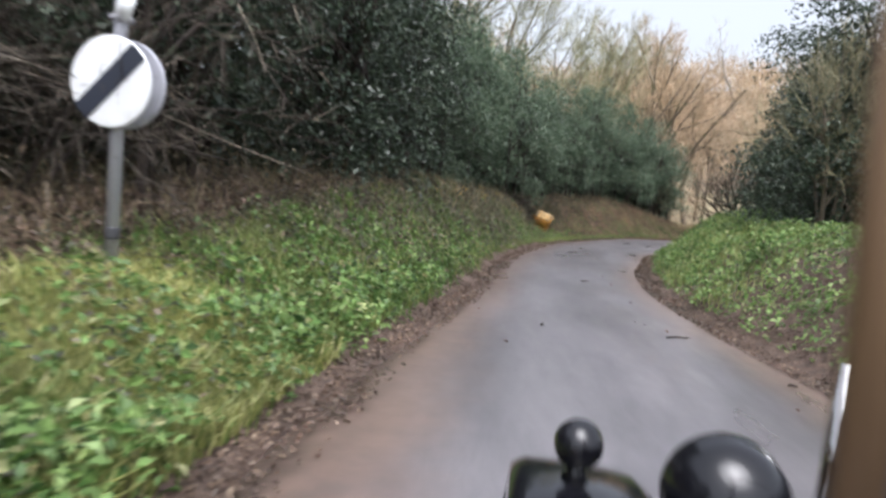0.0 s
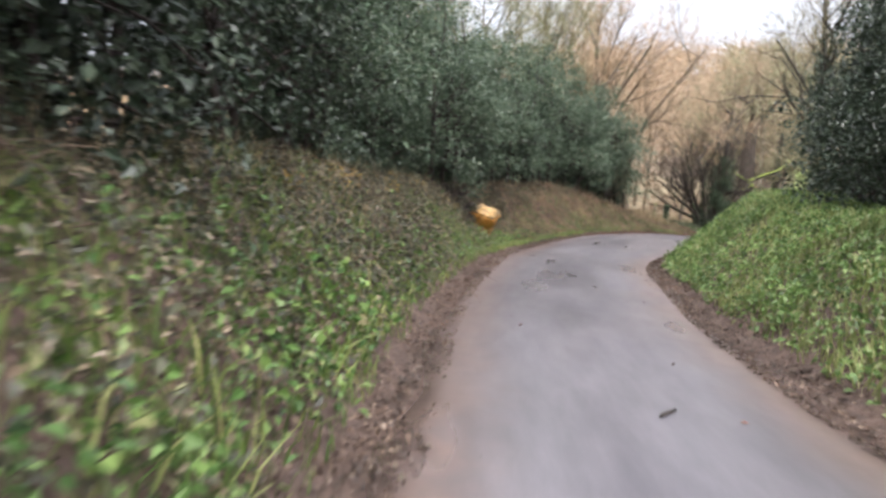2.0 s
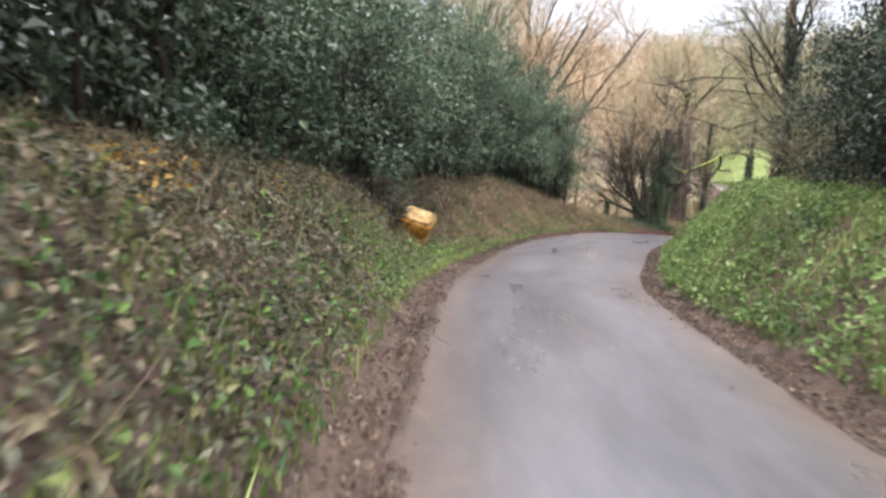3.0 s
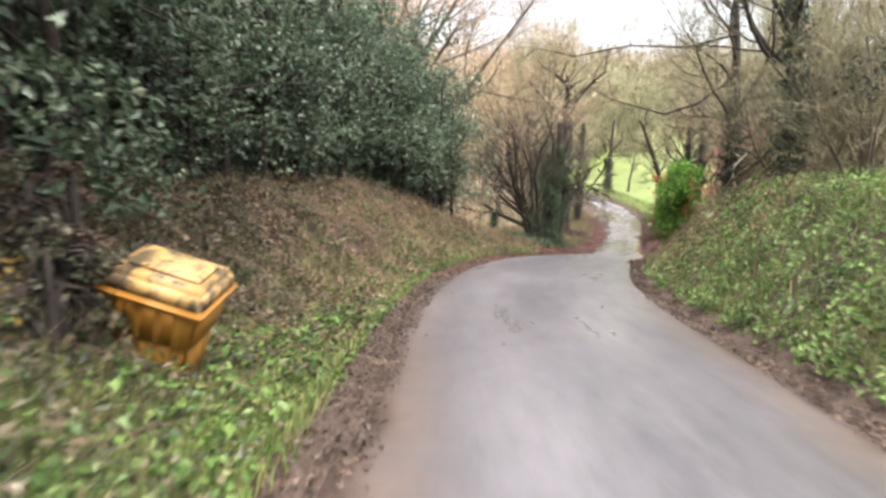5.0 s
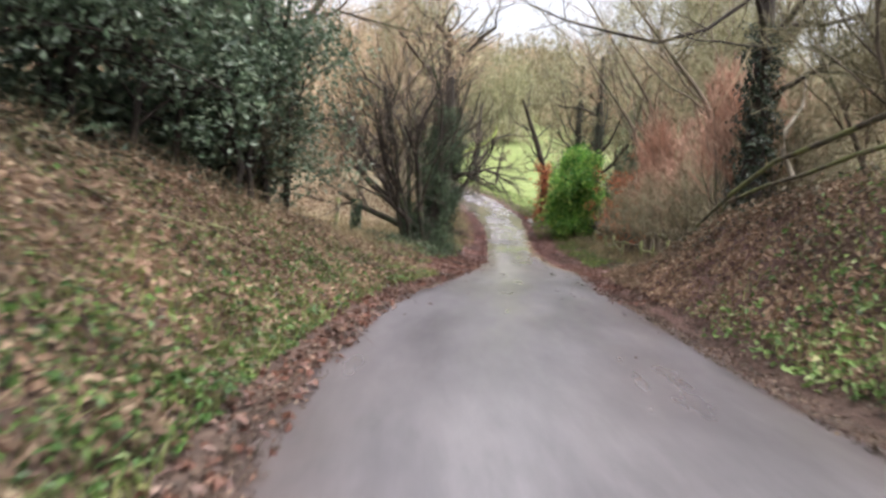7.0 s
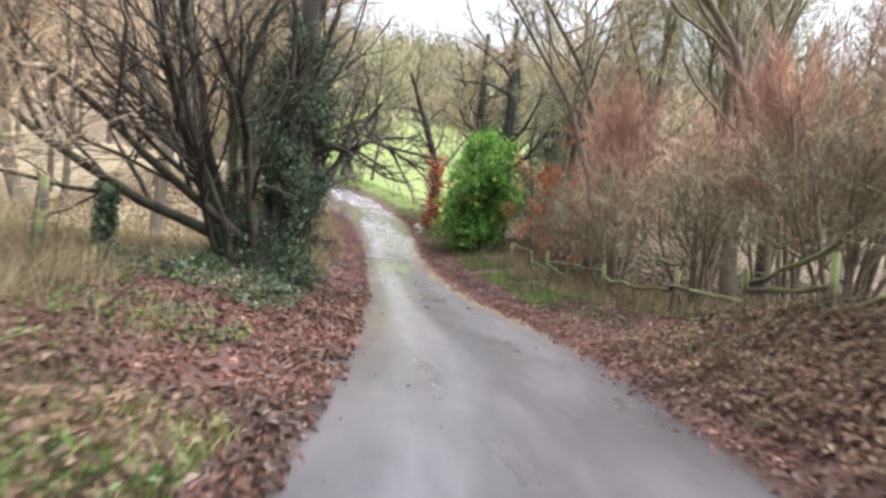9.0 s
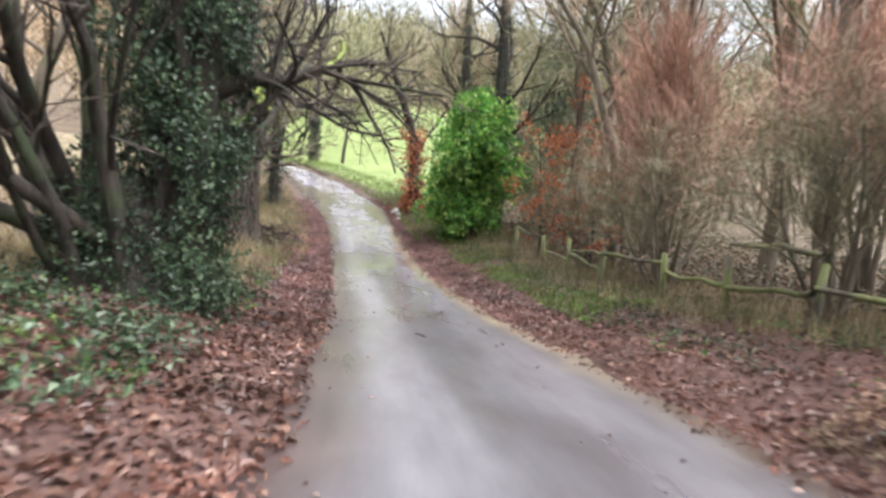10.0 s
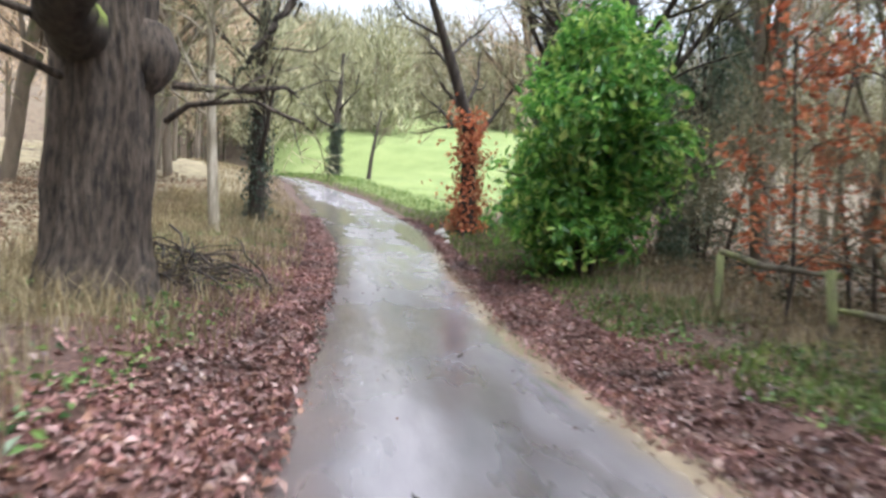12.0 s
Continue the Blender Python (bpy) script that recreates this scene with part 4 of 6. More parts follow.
def polar(a0, a1, r0, r1):
    def spot(rng):
        a, r = radians(float(rng.uniform(a0, a1))), math.sqrt(float(rng.uniform(r0 ** 2, r1 ** 2)))
        return 25 + r * math.sin(a), 46.5 + r * math.cos(a)
    return spot


far_woods(201, 85, polar(-50, 30, 18, 62), M_TWIG_BUFF, "leafless buff-brown wood rising behind the lane", (12, 17))
far_woods(202, 34, polar(22, 36, 48, 70), M_TWIG_OLIVE, "grey-brown leafless wood beside the pasture", (8, 14), 1.8)
far_woods(206, 36, polar(33, 45, 62, 84), M_TWIG_OLIVE, "grey-olive leafless copse at the top of the pasture", (9, 13), 2.2, True)
far_woods(203, 80, polar(30, 95, 84, 112), M_TWIG, "leafless grey-brown wood along the top of the pasture", (10, 16), 2.6, True)
far_woods(204, 40, polar(58, 125, 24, 55), M_TWIG_OLIVE, "leafless olive-grey wood behind the fence")



def hedgerow(name, seed, count, s0, s1, d0, d1, z0, z1, side, material, label, crowns=14):
    """A tangle of fine twigs in rounded crowns along the lane, too many to tell apart."""
    rng = np.random.default_rng(seed)
    cs, cd = rng.uniform(s0, s1, crowns), rng.uniform(d0, d1, crowns)
    cz, cr = rng.uniform(z0, z1, crowns), rng.uniform(0.7, 1.3, crowns)
    i = rng.integers(0, crowns, count)
    n = unit(rng.normal(size=(count, 3))) * rng.uniform(0, 1, (count, 1)) ** 0.5
    x, y = beside(cs, cd, side)
    g = land(x, y)
    C = np.stack([x, y, g], 1)[i] + n * (cr[i])[:, None] * np.array([1, 1, 1.25]) + np.stack([0 * cz, 0 * cz, cz], 1)[i]
    C[:, 2] = np.maximum(C[:, 2], g[i] + 0.03)
    d = unit(n * 0.6 + np.array([0, 0, 0.5]) + rng.normal(size=(count, 3)) * 0.55) * rng.uniform(0.25, 0.9, (count, 1))
    mid = C + d * 0.5 + rng.normal(size=(count, 3)) * 0.05
    s = unit(np.cross(d, rng.normal(size=(count, 3)))) * rng.uniform(0.003, 0.008, (count, 1))
    v = np.stack([C - s, C + s, mid + s * 0.7, mid - s * 0.7, C + d], 1).reshape(-1, 3)
    k = np.arange(count)[:, None] * 5
    f = np.concatenate([k + np.array([[0, 1, 2]]), k + np.array([[0, 2, 3]]), k + np.array([[3, 2, 4]])], 1).reshape(-1, 3)
    tagged(piece(name, mesh_of(name, v, f, material)), label, "thicket", kind="stuff")


hedgerow("hawthorn_tangle", 211, 11000, 44, 66, 3.3, 6.0, 1.2, 3.0, 1, M_TWIG, "tangled brown hawthorn twigs behind the rail fence", 34)
hedgerow("russet_tangle", 212, 5000, 44.5, 58, 3.2, 6.0, 2.6, 4.4, 1, M_TWIG_RED, "fine russet twigs over the hawthorns", 14)
hedgerow("hawthorn_tangle", 213, 6000, 32, 44, 3.0, 5.0, 0.5, 2.6, 1, M_TWIG, "tangled brown twigs along the top of the bank", 16)
hedgerow("hawthorn_tangle", 214, 6000, 39, 47, 3.6, 7.0, 0.6, 2.6, -1, M_TWIG_BUFF, "pale tangled twigs behind the fence posts", 14)
hedgerow("olive_tangle", 215, 9000, 17, 40, 5.2, 8.0, 4.4, 6.6, -1, M_TWIG_OLIVE, "olive-grey fine twigs of the trees behind the hedge", 26)


def hill_wood():
    """The wood that clothes the hillside beyond the valley: crowns of upright twig clusters over the slope."""
    rng = np.random.default_rng(205)
    k = 1500
    az, r = np.radians(rng.uniform(-48, 72, k)), np.sqrt(rng.uniform(125.0 ** 2, 330.0 ** 2, k))
    x, y = r * np.sin(az), r * np.cos(az)
    fx, fy = x - 25, y - 46.5
    fa, fd = np.degrees(np.arctan2(fx, fy)), np.hypot(fx, fy)
    keep = (fa < 30) | (fd > 112)
    x, y = x[keep], y[keep]
    z, h = land(x, y), rng.uniform(9, 15, len(x))
    m = 70
    n = unit(rng.normal(size=(len(x), m, 3)))
    q = rng.uniform(0.2, 1, (len(x), m, 1)) ** 0.5
    c = np.stack([x, y, z + h * 0.5], 1)[:, None] + n * q * np.stack([h * 0.33, h * 0.33, h * 0.46], 1)[:, None]
    d = unit(n * np.array([0.7, 0.7, 0.2]) + np.array([0, 0, 0.6]) + rng.normal(size=n.shape) * 0.3) * rng.uniform(0.8, 2.2, q.shape)
    s = unit(np.cross(d, rng.normal(size=d.shape))) * rng.uniform(0.07, 0.2, q.shape)
    v = np.stack([c - s, c + s, c + d], 2).reshape(-1, 3)
    tagged(piece("hillside_wood", mesh_of("hillside_wood", v, np.arange(len(v)).reshape(-1, 3), M_TWIG_BUFF)), "hazy buff-pink leafless wood clothing the far hillside", "wood", kind="stuff")


hill_wood()

# ---- many-stemmed tree with ivy at the bend ----
def stool_tree():
    rng = np.random.default_rng(33)
    e = tagged(empty("coppiced_tree", (21.4, 46.6, land1(21.4, 46.6))), "old many-stemmed coppiced tree, bare, its thickest stem cloaked in ivy", "tree")
    out = []
    for k in range(12):
        a = 2 * math.pi * k / 12 + float(rng.uniform(-0.2, 0.2))
        lean = float(rng.uniform(0.05, 0.5))
        foot = float(rng.uniform(0.15, 0.55))
        stout = float(rng.uniform(0.055, 0.125))
        grow(rng, (math.cos(a) * foot - 0.1, math.sin(a) * foot, -0.15), (math.cos(a) * lean, math.sin(a) * lean, 1), float(rng.uniform(4.0, 6.2)), stout, 3, [0, 8, 5, 6], out, 0.6, 0.05, 0.15, 0.22, 0.56)
    # long low limbs that sweep out to both sides
    for (dx, dy, up, ln, rad) in ((-0.72, 0.55, 0.6, 4.6, 0.115), (-0.8, 0.2, 0.8, 5.0, 0.1), (-0.55, 0.75, 0.8, 4.6, 0.12), (-0.6, -0.6, 0.95, 4.4, 0.1), (0.6, 0.2, 2.4, 3.6, 0.07)):
        grow(rng, (dx * 0.35, dy * 0.35, 0.45), (dx, dy, up), ln, rad, 3, [0, 8, 5, 6], out, 0.65, 0.08, 0.17, 0.25, 0.55)
    bole = [(np.array([(-0.05, 0, -0.3), (-0.05, 0, 0.2), (0.0, 0, 0.7), (0, 0.05, 1.3)]), np.array([0.72, 0.62, 0.5, 0.28]), 14)]
    stemp = np.array([(0.34, -0.22, -0.3), (0.38, -0.26, 0.7), (0.42, -0.32, 1.6), (0.48, -0.38, 2.6), (0.5, -0.42, 3.8), (0.45, -0.42, 5.6)])
    bole.append((stemp, np.array([0.42, 0.36, 0.3, 0.27, 0.22, 0.12]), 12))
    # a bough off the ivy-clad stem, level over the lane
    arm = np.array([(0.6, -0.45, 2.3), (0.95, -0.75, 2.5), (1.25, -0.95, 2.5), (1.5, -1.2, 2.68), (1.8, -1.35, 2.62)])
    bole.append((arm, np.linspace(0.12, 0.03, 5), 7))
    for q in range(1, 5):
        for _ in range(3):
            grow(rng, arm[q], unit(arm[q] - arm[q - 1]) + rng.normal(size=3) * 0.7, 1.3, 0.03, 2, [0, 5, 6], out, 0.7, 0.03, 0.2, 0.2, 0.6)
    piece("trunk", tube_mesh("trunk", with_sides(out, lambda lv: lv >= 2) + bole, M_COPPICE), e)
    tagged(piece("spray", twig_mesh("spray", out, M_VINE), e), kind="stuff")
    k = 19000
    t = rng.uniform(0, 0.86, k)
    c = np.stack([np.interp(t, np.linspace(0, 1, 6), stemp[:, j]) for j in range(3)], 1)
    a = rng.uniform(0, 2 * np.pi, k)
    n = np.stack([np.cos(a), np.sin(a), 0.3 + 0 * a], 1)
    r = (0.36 + 0.3 * np.abs(np.sin(c[:, 2] * 1.9 + 1.5 * np.sin(a * 2 + c[:, 2]))) + rng.uniform(-0.2, 0.1, k) + rng.exponential(0.12, k)) * np.interp(t, [0, 0.15, 0.5, 1], [0.85, 0.8, 0.95, 0.6])
    P = c + n * r[:, None]
    w = hash_noise(a * 1.6, c[:, 2] * 2.2, 1.0) + rng.uniform(-0.3, 0.3, k) > -0.25
    P, n, k = P[w], n[w], int(w.sum())
    # ivy also climbs the inner stems
    near = [p for p, rr, lv in out if lv == 3]
    m = 30000
    pick = rng.integers(0, len(near), m)
    f = rng.uniform(0, 5, m)
    Q = np.array([near[i][int(g)] + (near[i][int(g) + 1] - near[i][int(g)]) * (g - int(g)) for i, g in zip(pick, f)]) + rng.normal(size=(m, 3)) * 0.2
    Q = Q[(np.hypot(Q[:, 0] - 0.22, Q[:, 1] + 0.12) < 0.85 + 0.35 * np.sin(Q[:, 2] * 2.4 + 2 * np.arctan2(Q[:, 1], Q[:, 0] - 0.5))) & (Q[:, 2] < 4.6)][:13000]
    m = len(Q)
    away = unit((Q - np.array([0.45, -0.2, 0])) * np.array([1, 1, 0]))
    piece("ivy", leaves("ivy", np.concatenate([P, Q]), np.concatenate([n, unit(away + rng.normal(size=(m, 3)) * 0.6)]) + rng.normal(size=(k + m, 3)) * 0.5, 0.066, M_IVYTREE, rng, 0.7), e, "dark green ivy on the stem")


stool_tree()


# ---- oak ----
def ring_trunk(name, pts, rads, material, parent, rng, sides=28, rough=0.12, rings=40, ridges=0.0):
    """A stout trunk with an uneven, ridged outline."""
    pts, rads = np.array(pts, float), np.array(rads, float)
    t = np.linspace(0, 1, rings)
    k = np.linspace(0, 1, len(pts))
    P = np.stack([np.interp(t, k, pts[:, j]) for j in range(3)], 1)
    R = np.interp(t, k, rads)
    a = np.arange(sides) * 2 * np.pi / sides
    ridge = 1 + rough * (0.5 * np.sin(a * 5 + 1.0)[None] + 0.35 * np.sin(a * 9 + 4 * t[:, None]) + 0.5 * hash_noise(a[None] * 2 + 3, t[:, None] * 9, 1.0))
    ridge = ridge + ridges * np.abs(np.sin(a[None] * 14 + 1.6 * np.sin(t[:, None] * 23) + 0.8 * np.sin(a[None] * 3 + t[:, None] * 9)))
    ridge = ridge + 0.22 * np.exp(-t[:, None] * 14) * (1 + np.sin(a * 4 + 0.5)[None])
    V = P[:, None] + (R[:, None] * ridge)[..., None] * np.stack([np.cos(a), np.sin(a), 0 * a], 1)[None]
    i = np.arange(rings - 1)[:, None] * sides
    j, jn = np.arange(sides)[None], (np.arange(sides)[None] + 1) % sides
    F = np.stack([i + j, i + jn, i + sides + jn, i + sides + j], -1).reshape(-1, 4)
    return piece(name, mesh_of(name, V.reshape(-1, 3), F, material, True), parent)


def oak():
    rng = np.random.default_rng(41)
    x, y = 27.98, 53.97
    e = tagged(empty("oak_tree", (x, y, land1(x, y))), "old oak with stout ridged trunk and crooked mossy limb", "tree")
    ring_trunk("trunk", [(0, 0, -0.3), (0, 0, 0.5), (0.02, 0, 1.6), (0, 0.03, 3.0), (-0.05, 0, 4.6), (-0.1, 0, 7.5)], [0.62, 0.5, 0.475, 0.475, 0.465, 0.33], M_OAK, e, rng, 140, 0.14, 110, 0.075)

    def bent(*pts):
        return spline(np.array(pts) - np.array([x, y, land1(x, y)]), 6)

    limb = bent((27.85, 54.0, 0.35), (27.42, 53.45, 0.52), (27.2, 53.05, 0.62), (27.24, 52.7, 0.76), (27.37, 52.28, 1.04), (27.33, 52.24, 1.24), (27.28, 52.36, 1.42), (27.55, 52.26, 1.65), (28.05, 52.22, 1.89), (29.1, 52.3, 2.31), (30.0, 52.6, 2.86), (30.7, 53.2, 3.4))
    lr = np.interp(np.linspace(0, 11, len(limb)), range(12), [0.3, 0.27, 0.23, 0.2, 0.18, 0.16, 0.15, 0.14, 0.125, 0.095, 0.065, 0.03])
    limb, lr = limb + np.random.default_rng(4).normal(size=limb.shape) * 0.012, lr * (1 + 0.08 * np.sin(np.arange(len(lr)) * 1.7))
    fork = bent((27.28, 52.36, 1.4), (26.95, 52.53, 1.55), (26.73, 52.73, 1.72), (26.56, 53.0, 1.92), (26.3, 53.6, 2.6))
    piece("limb", tube_mesh("limb", [(limb, lr, 14), (fork, np.linspace(0.16, 0.04, len(fork)), 10)], M_MOSS), e, "crooked limb thick with green moss")
    low = bent((29.9, 52.55, 2.8), (30.25, 52.9, 2.3), (30.2, 53.1, 1.85), (29.85, 53.2, 1.4), (29.6, 53.3, 0.95), (29.35, 53.4, 0.55), (29.2, 53.45, 0.25))
    piece("lower_branch", tube_mesh("lower_branch", [(low + np.random.default_rng(6).normal(size=low.shape) * 0.02, np.linspace(0.085, 0.025, len(low)), 6)], M_COPPICE), e)
    burl = lathe([(0.01, -0.3), (0.14, -0.24), (0.22, -0.08), (0.23, 0.08), (0.15, 0.24), (0.01, 0.3)], 14)
    for v in burl.verts:
        v.co *= 1 + 0.25 * math.sin(9 * v.co.z + 3 * v.co.x) * math.cos(7 * v.co.y)
    part("burl", moved(burl, pose(0.33, -0.28, 2.5) @ Matrix.Diagonal((1.25, 1.25, 1.5, 1))), M_OAK, e)
    out = []
    for at, d, ln, rad in (((1.2, -1.75, 4.2), (0.8, 0.3, -0.3), 1.6, 0.05), ((2.1, -1.45, 4.9), (0.7, 0.3, 0.2), 2.2, 0.05), ((0.2, -1.83, 3.85), (0.6, 0.2, 0.6), 1.6, 0.04), ((1.9, -0.85, 3.5), (0.7, 0.3, 0.1), 1.0, 0.02), ((1.6, -0.75, 2.9), (0.7, -0.3, 0.1), 0.8, 0.016),
                           ((0.55, -0.4, 2.3), (0.9, -0.5, 0.12), 2.0, 0.05), ((0.55, -0.3, 1.9), (0.8, -0.6, 0.3), 1.9, 0.04), ((-0.5, -0.3, 2.6), (-0.8, -0.4, 0.2), 2.3, 0.05), ((-0.5, -0.2, 2.2), (-0.9, -0.2, 0.05), 2.4, 0.045),
                           ((-0.1, 0, 6.5), (-0.6, 0.2, 0.8), 4.0, 0.14), ((-0.1, 0, 7.0), (0.4, 0.5, 0.9), 4.0, 0.14), ((-0.1, 0, 5.6), (0.3, 0.8, 0.6), 4.0, 0.13), ((-0.1, 0, 7.3), (0, -0.2, 1), 4.0, 0.2)):
        one = []
        grow(rng, at, d, ln, rad, 3, [0, 6, 5, 5], one, 0.75, 0.04, 0.24, 0.3, 0.55)
        piece("bough", tube_mesh("bough", with_sides(one, lambda lv: lv >= 2), M_OAK), e)
        out += one
    tagged(piece("spray", twig_mesh("spray", out, M_TWIG_OLIVE), e), kind="stuff")


oak()


def slim_tree(name, seed, x, y, pts, rads, bark, twig, label, ivy=0, counts=(0, 12, 7, 6), limbs=7, ivy_to=0.6, ivy_mat=None, ln=2.6, from_=0.35, leaf=0.09, tuft=0.0):
    """A single slim trunk with limbs and twigs, and ivy or clinging leaves up to a share of its height."""
    rng = np.random.default_rng(seed)
    e = tagged(empty(name, (x, y, land1(x, y))), label, "tree")
    pts, rads = np.array(pts, float), np.array(rads, float)
    ring_trunk("trunk", pts, rads, bark, e, rng, 12, 0.1, 24)
    out = []
    for k in range(limbs):
        f = from_ + (1 - from_) * (k + float(rng.uniform(0, 0.8))) / limbs
        at = np.array([np.interp(f, np.linspace(0, 1, len(pts)), pts[:, j]) for j in range(3)])
        a = float(rng.uniform(0, 2 * np.pi))
        grow(rng, at, (math.cos(a), math.sin(a), float(rng.uniform(0.3, 1.2))), ln * float(rng.uniform(0.6, 1.2)), max(0.025, 0.4 * float(np.interp(f, np.linspace(0, 1, len(pts)), rads))), 3, counts, out, 0.65, 0.06, 0.16, 0.25, 0.58)
    piece("bough", tube_mesh("bough", with_sides(out, lambda lv: lv >= 2), bark), e)
    tagged(piece("spray", twig_mesh("spray", out, twig), e), kind="stuff")
    if ivy:
        t = rng.uniform(0.02, ivy_to, ivy)
        c = np.stack([np.interp(t, np.linspace(0, 1, len(pts)), pts[:, j]) for j in range(3)], 1)
        a = rng.uniform(0, 2 * np.pi, ivy)
        n = np.stack([np.cos(a), np.sin(a), 0.3 + 0 * a], 1)
        r = np.interp(t, np.linspace(0, 1, len(pts)), rads) + 0.05 + 0.34 * rng.uniform(0, 1, ivy) * np.abs(np.sin(t * 31 + a)) ** 2
        if tuft:
            r = r + tuft * rng.exponential(0.45, ivy) * np.abs(np.sin(t * 19 + 1.0)) ** 3
            c[:, 2] += rng.normal(size=ivy) * 0.15
        piece("ivy", leaves("ivy", c + n * r[:, None], n + rng.normal(size=(ivy, 3)) * 0.4, leaf, ivy_mat or M_IVY, rng, 0.75), e)
    return e


slim_tree("birch_tree", 51, 33.1, 60.2, [(0, 0, -0.2), (-0.1, 0.1, 2), (-0.25, 0.1, 4.5), (-0.35, 0.2, 8)], [0.13, 0.11, 0.09, 0.05], M_PALE, M_TWIG_OLIVE, "slim pale-barked tree leaning among dry grass", limbs=8)
slim_tree("birch_tree", 52, 30.8, 59.5, [(0, 0, -0.2), (0.05, 0.1, 2), (0.1, 0.1, 4.5), (0.2, 0.2, 8)], [0.1, 0.09, 0.07, 0.04], M_PALE, M_TWIG_OLIVE, "slim pale-barked tree among dry grass", limbs=8)
slim_tree("lane_tree", 53, 35.2, 61.7, [(0, 0, -0.2), (0, 0, 1.5), (-0.05, 0, 4), (0.1, 0, 7.5)], [0.24, 0.18, 0.16, 0.1], M_BARK, M_TWIG_OLIVE, "brown-trunked tree with ivy high on its stem at the lane's edge", 2600, ivy_to=1.0)
slim_tree("field_tree", 54, 53.2, 79.8, [(0, 0, -0.2), (0, 0, 2), (0.1, 0, 4), (0.3, 0, 8)], [0.3, 0.26, 0.22, 0.08], M_BARK, M_TWIG_OLIVE, "ivy-clad bare tree at the foot of the pasture", 5000, ivy_to=0.55, ln=3.4, from_=0.5)
slim_tree("field_tree", 55, 54.6, 78.0, [(0, 0, -0.2), (0.2, 0, 1.5), (0.5, 0, 3), (0.9, 0, 4.6)], [0.14, 0.12, 0.1, 0.04], M_BARK, M_TWIG, "small leaning bare tree at the foot of the pasture", limbs=6, ln=1.8)
slim_tree("beech_tree", 56, 41.4, 59.4, [(0, 0, -0.2), (0, 0, 1.5), (-0.1, 0, 3.4), (-0.8, 0.4, 5.5), (-1.9, 0.8, 8)], [0.32, 0.24, 0.2, 0.17, 0.08], M_BARK, M_TWIG_OLIVE, "leaning tree with rust-coloured dead leaves on its lower trunk", 1300, ivy_to=0.55, ivy_mat=M_RUST, leaf=0.16, tuft=0.5, limbs=9, ln=3.0)
slim_tree("roadside_tree", 57, 16.9, 30.6, [(0, 0, -0.2), (0, 0, 2), (-0.2, 0.1, 4), (-0.5, 0.2, 7.5)], [0.2, 0.17, 0.14, 0.07], M_BARK, M_TWIG, "bare roadside tree with ivy on its trunk, branches over the lane", 3500, ivy_to=0.8, limbs=9, ln=3.6)
slim_tree("roadside_tree", 58, 20.4, 35.2, [(0, 0, -0.2), (0, 0, 2), (0.1, 0.1, 4), (-0.3, 0.2, 8)], [0.2, 0.17, 0.14, 0.07], M_BARK, M_TWIG, "bare roadside tree with ivy on its trunk, branches over the lane", 2500, ivy_to=0.6, limbs=9, ln=3.4)
slim_tree("backing_tree", 59, 38.5, 53.0, [(0, 0, -0.2), (0, 0, 3), (0.1, 0.1, 6), (0, 0.2, 10)], [0.28, 0.25, 0.2, 0.1], M_BARK, M_TWIG_OLIVE, "tall bare tree with ivy behind the laurel", 2600, ivy_to=0.9, limbs=10, ln=3.6)
slim_tree("backing_tree", 60, 40.5, 56.0, [(0, 0, -0.2), (0, 0, 3), (-0.1, 0.1, 6), (0, 0.2, 10)], [0.25, 0.22, 0.18, 0.1], M_BARK, M_TWIG_OLIVE, "tall bare tree with ivy behind the laurel", 2600, ivy_to=0.9, limbs=10, ln=3.6)

def leaner(seed, s, d, side, reach, h, rad, label, twig):
    """A bare tree at the roadside whose crown hangs out over the lane."""
    x, y = (float(a) for a in beside(s, d, side))
    tx, ty = (float(a) for a in beside(s, d - reach, side))
    dx, dy = tx - x, ty - y
    slim_tree("leaning_tree", seed, x, y, [(0, 0, -0.2), (dx * 0.05, dy * 0.05, h * 0.3), (dx * 0.3, dy * 0.3, h * 0.6), (dx, dy, h)], [rad, rad * 0.8, rad * 0.6, rad * 0.25], M_HAZEBARK, twig, label, counts=(0, 9, 7, 6), limbs=13, ln=4.2, from_=0.4)


leaner(301, 46.0, 5.6, -1, 4.2, 9.5, 0.16, "bare tree whose crown hangs over the bend", M_TWIG_BUFF)
leaner(302, 51.5, 5.0, 1, 4.5, 9.0, 0.15, "bare tree whose crown hangs over the lane behind the fence", M_TWIG_OLIVE)
leaner(303, 57.0, 5.4, -1, 4.5, 9.5, 0.16, "bare tree whose crown hangs over the lane", M_TWIG_BUFF)
leaner(304, 60.5, 5.0, 1, 4.2, 9.5, 0.15, "bare tree whose crown hangs over the lane behind the fence", M_TWIG_BUFF)
leaner(305, 66.5, 4.8, -1, 4.6, 12.0, 0.19, "tall bare tree whose crown hangs over the lane", M_TWIG_BUFF)
leaner(306, 63.0, 6.4, 1, 5.0, 12.0, 0.18, "tall bare tree whose crown hangs over the lane", M_TWIG_OLIVE)

# ---- laurel and rust-leaved beech by the verge ----
laurel = evergreen("laurel_bush", 61, (1.45, 1.4), 5.0, 15000, 260, 0.2, M_LAUREL, "bright green glossy laurel bush on the leafy verge", "bush", 5, skirt=-0.12, inner=0.12, aspect=0.45, blunt=2.3)
laurel.matrix_basis = pose(36.03, 52.46, land1(36.03, 52.46) - 0.05, 0, 0, 40) @ Matrix.Diagonal((1.06, 1.06, 1.08, 1))


